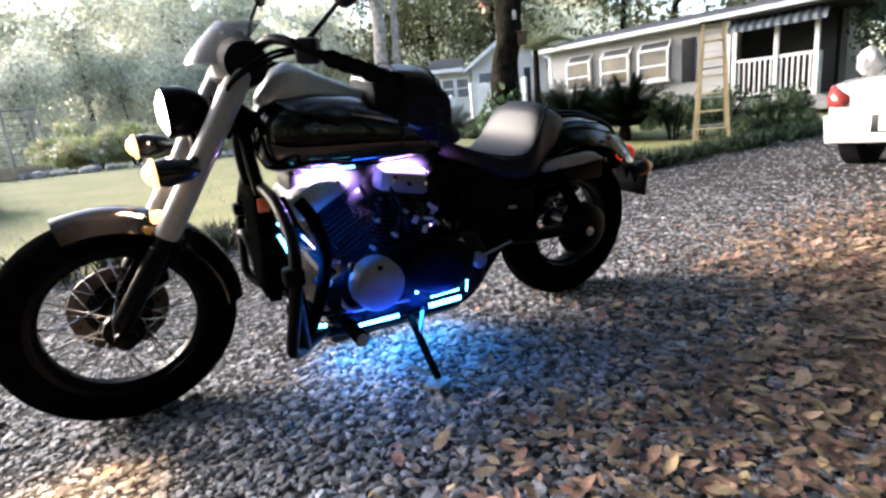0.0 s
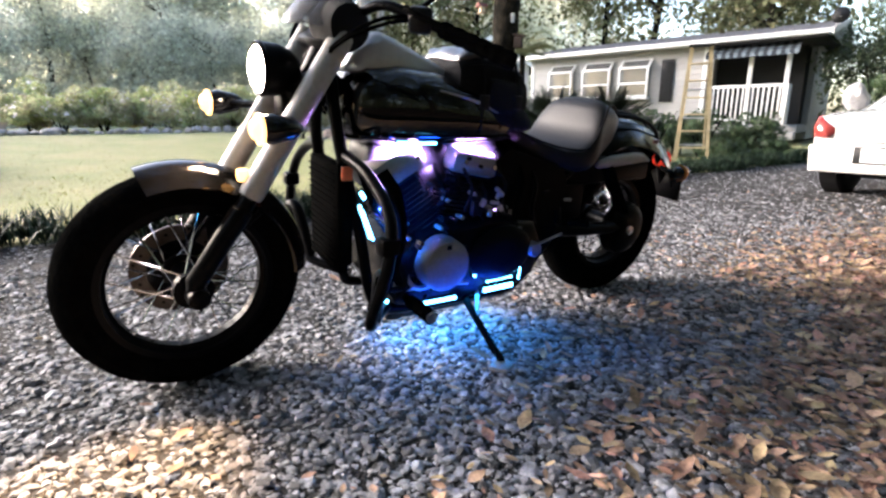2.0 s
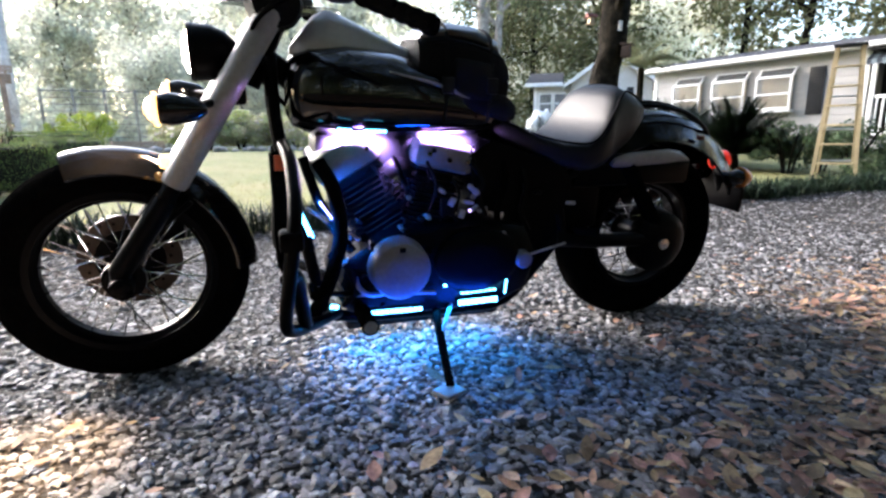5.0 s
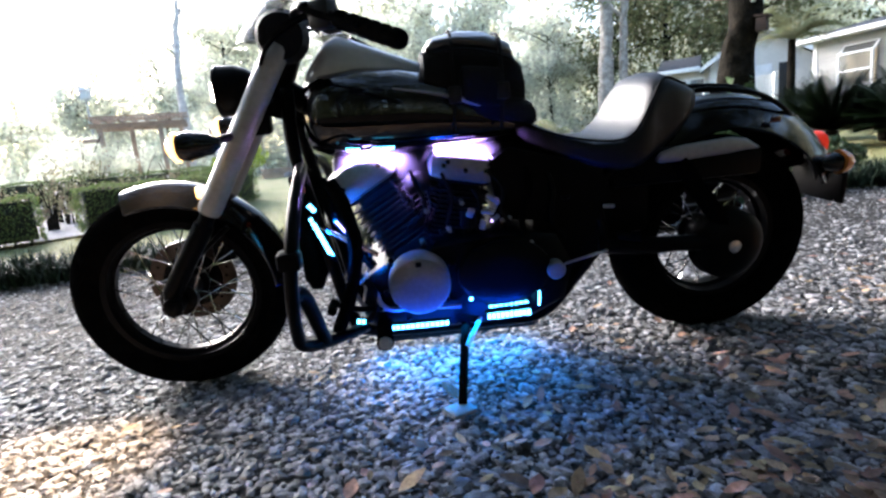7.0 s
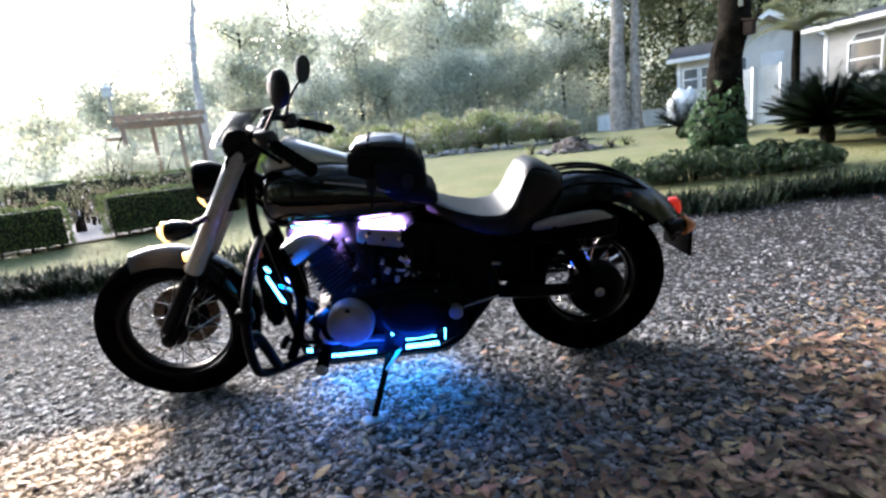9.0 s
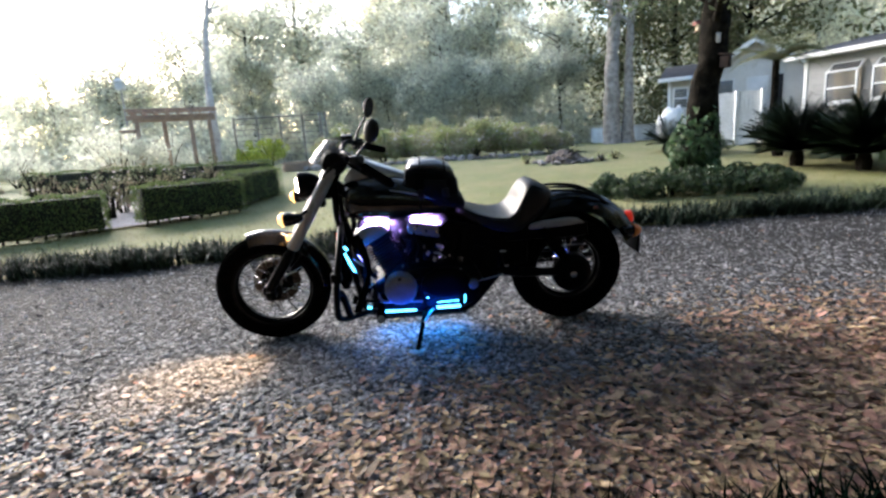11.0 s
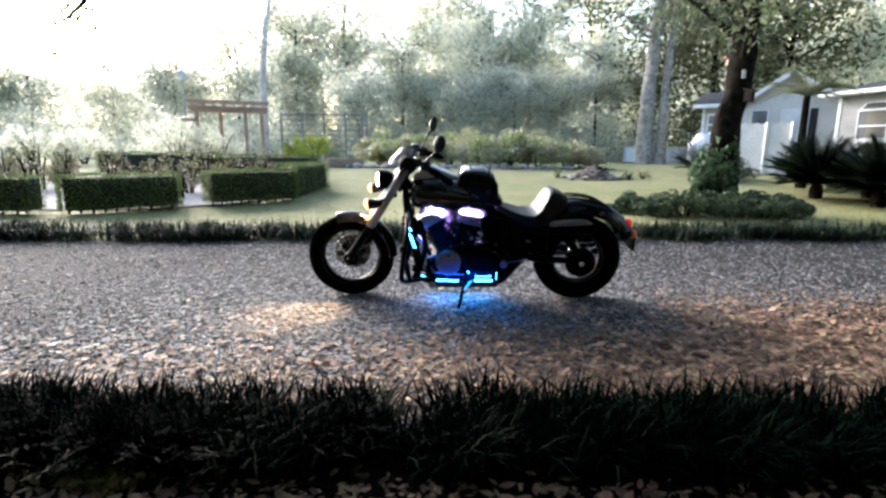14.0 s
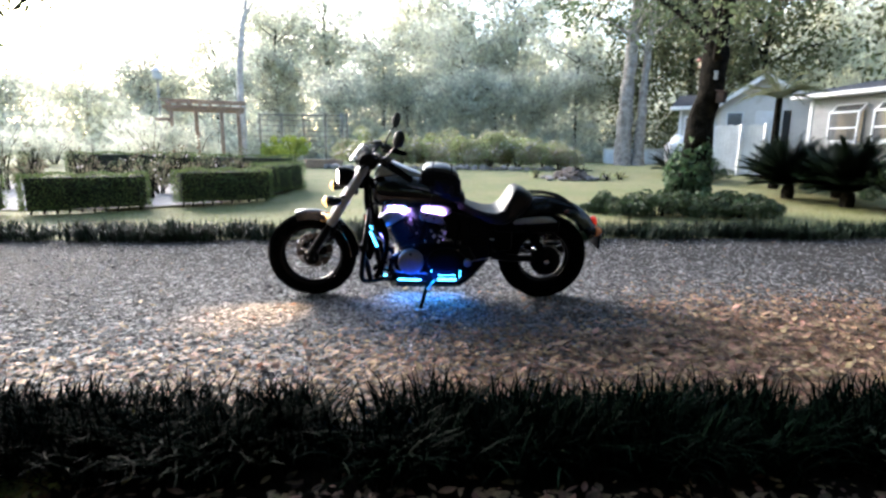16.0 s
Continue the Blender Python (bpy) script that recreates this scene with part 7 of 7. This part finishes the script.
led_strip((-0.195, -0.172, 0.192), (-0.035, -0.172, 0.188), "led_blue", 0.01, 12)
led_strip((0.07, -0.172, 0.192), (0.192, -0.172, 0.192), "led_blue", 0.014, 10)
led_strip((0.075, -0.175, 0.222), (0.185, -0.175, 0.224), "led_blue", 0.004, 8)
led_strip((-0.362, -0.163, 0.515), (-0.326, -0.16, 0.415), "led_blue", 0.008, 9)
led_strip((-0.352, -0.165, 0.5), (-0.318, -0.162, 0.41), "led_blue", 0.004, 9)
led_strip((-0.36, -0.166, 0.55), (-0.346, -0.166, 0.53), "led_blue", 0.01, 3)
led_strip((-0.3, -0.16, 0.5), (-0.27, -0.16, 0.455), "led_violet", 0.005, 8, label="dim violet LED strip")
# Two small glowing pieces added for reflections of the strips.
led_strip((0.215, -0.17, 0.205), (0.218, -0.17, 0.25), "led_blue", 0.004, 5)
led_strip((0.028, -0.172, 0.245), (0.034, -0.172, 0.265), "led_blue", 0.008, 2)
led_strip((-0.285, -0.15, 0.21), (-0.262, -0.15, 0.205), "led_blue", 0.018, 2)
led_strip((-0.25, -0.152, 0.675), (-0.215, -0.156, 0.673), "led_blue", 0.005, 3, (0, -0.9, -0.4))
led_strip((-0.185, -0.158, 0.672), (-0.13, -0.158, 0.67), "led_blue", 0.005, 5, (0, -0.9, -0.4))
led_strip((-0.24, -0.05, 0.643), (-0.15, -0.05, 0.641), "led_violet", 0.008, 8, (0, 0.3, -1), "lit violet LED strip")
led_strip((0.0, -0.05, 0.643), (0.1, -0.05, 0.645), "led_violet", 0.008, 8, (0, 0.3, -1), "lit violet LED strip")
# Glowing dots put in for bright LED reflections in the V; no diode sits here.
led_strip((0.118, -0.152, 0.505), (0.128, -0.152, 0.505), "led_violet", 0.01, 1, label="glowing dot in place of an LED reflection")
led_strip((0.098, -0.15, 0.455), (0.106, -0.15, 0.455), "led_violet", 0.007, 1, label="glowing dot in place of an LED reflection")
led_strip((-0.2, 0.0, 0.102), (0.2, 0.0, 0.102), "led_blue", 0.02, 16, (0, 0, -1))


# ---------------------------------------------------------------- lamps that the motorcycle carries, and an added fill
def lamp(name, kind, where, target, energy, color, size=0.05, size_y=None, spot=None, blend=0.6):
    d = bpy.data.lights.new(name, kind)
    d.energy, d.color = energy, color
    if kind == "AREA":
        d.shape, d.size, d.size_y = "RECTANGLE", size, size_y or size
        d.spread = radians(spot or 180)
    else:
        d.shadow_soft_size = size
    if kind == "SPOT":
        d.spot_size, d.spot_blend = radians(spot), blend
    o = new(name, d)
    o.matrix_world = look(bike.matrix_world @ Vector(where), bike.matrix_world @ Vector(target))
    return o


lamp("led_lamp_under", "AREA", (-0.02, -0.06, 0.098), (-0.02, -0.16, -0.2), 0.52, (0.008, 0.3, 1.0), 0.46, 0.14, 172)
lamp("led_lamp_side", "AREA", (-0.02, -0.185, 0.19), (-0.02, -0.36, 0.0), 0.36, (0.008, 0.3, 1.0), 0.44, 0.03, 172)
lamp("led_lamp_tank", "AREA", (-0.2, -0.135, 0.66), (-0.175, 0.02, 0.53), 3.3, (0.5, 0.32, 1.0), 0.13, 0.02, 72)
lamp("led_lamp_tank", "AREA", (0.04, -0.135, 0.66), (0.05, 0.02, 0.53), 3.3, (0.5, 0.32, 1.0), 0.13, 0.02, 72)
lamp("led_lamp_radiator", "AREA", (-0.325, -0.185, 0.46), (-0.1, -0.12, 0.42), 0.6, (0.005, 0.16, 1.0), 0.03, 0.12, 110)
# Added fill with no strip of its own; tints the engine side navy.
lamp("engine_fill_lamp", "AREA", (0.0, -0.235, 0.15), (0.0, -0.14, 0.4), 0.48, (0.006, 0.08, 1.0), 0.4, 0.02, 140)
STEER_AT, STEER_AXIS, STEER = Vector((-0.45, 0, 0.77)), Vector((0.447, 0, 0.894)), radians(5)
STEERED = Matrix.Translation(STEER_AT) @ Matrix.Rotation(STEER, 4, STEER_AXIS) @ Matrix.Translation(-STEER_AT)
lamp("headlight_lamp", "SPOT", STEERED @ Vector((-0.63, 0.0, 0.848)), (-1.08, -0.48, 0.0), 50.0, (1.0, 0.66, 0.34), 0.05, spot=44, blend=0.95)

# the front end is turned to the left on its stem
FRONT = {"front_wheel", "fork_cover", "fork_yoke", "front_fender", "fender_stay", "fender_reflector", "brake_caliper", "headlight", "turn_signal", "handlebar", "grip", "switch_pod", "lever", "riser", "mirror", "brake_reservoir", "cable", "handlebar_pouch", "fly_screen"}
for ob in bike.children:
    if ob.name.split(".")[0] in FRONT and ob.data.vertices[0].co.x < 0:
        ob.matrix_local = STEERED
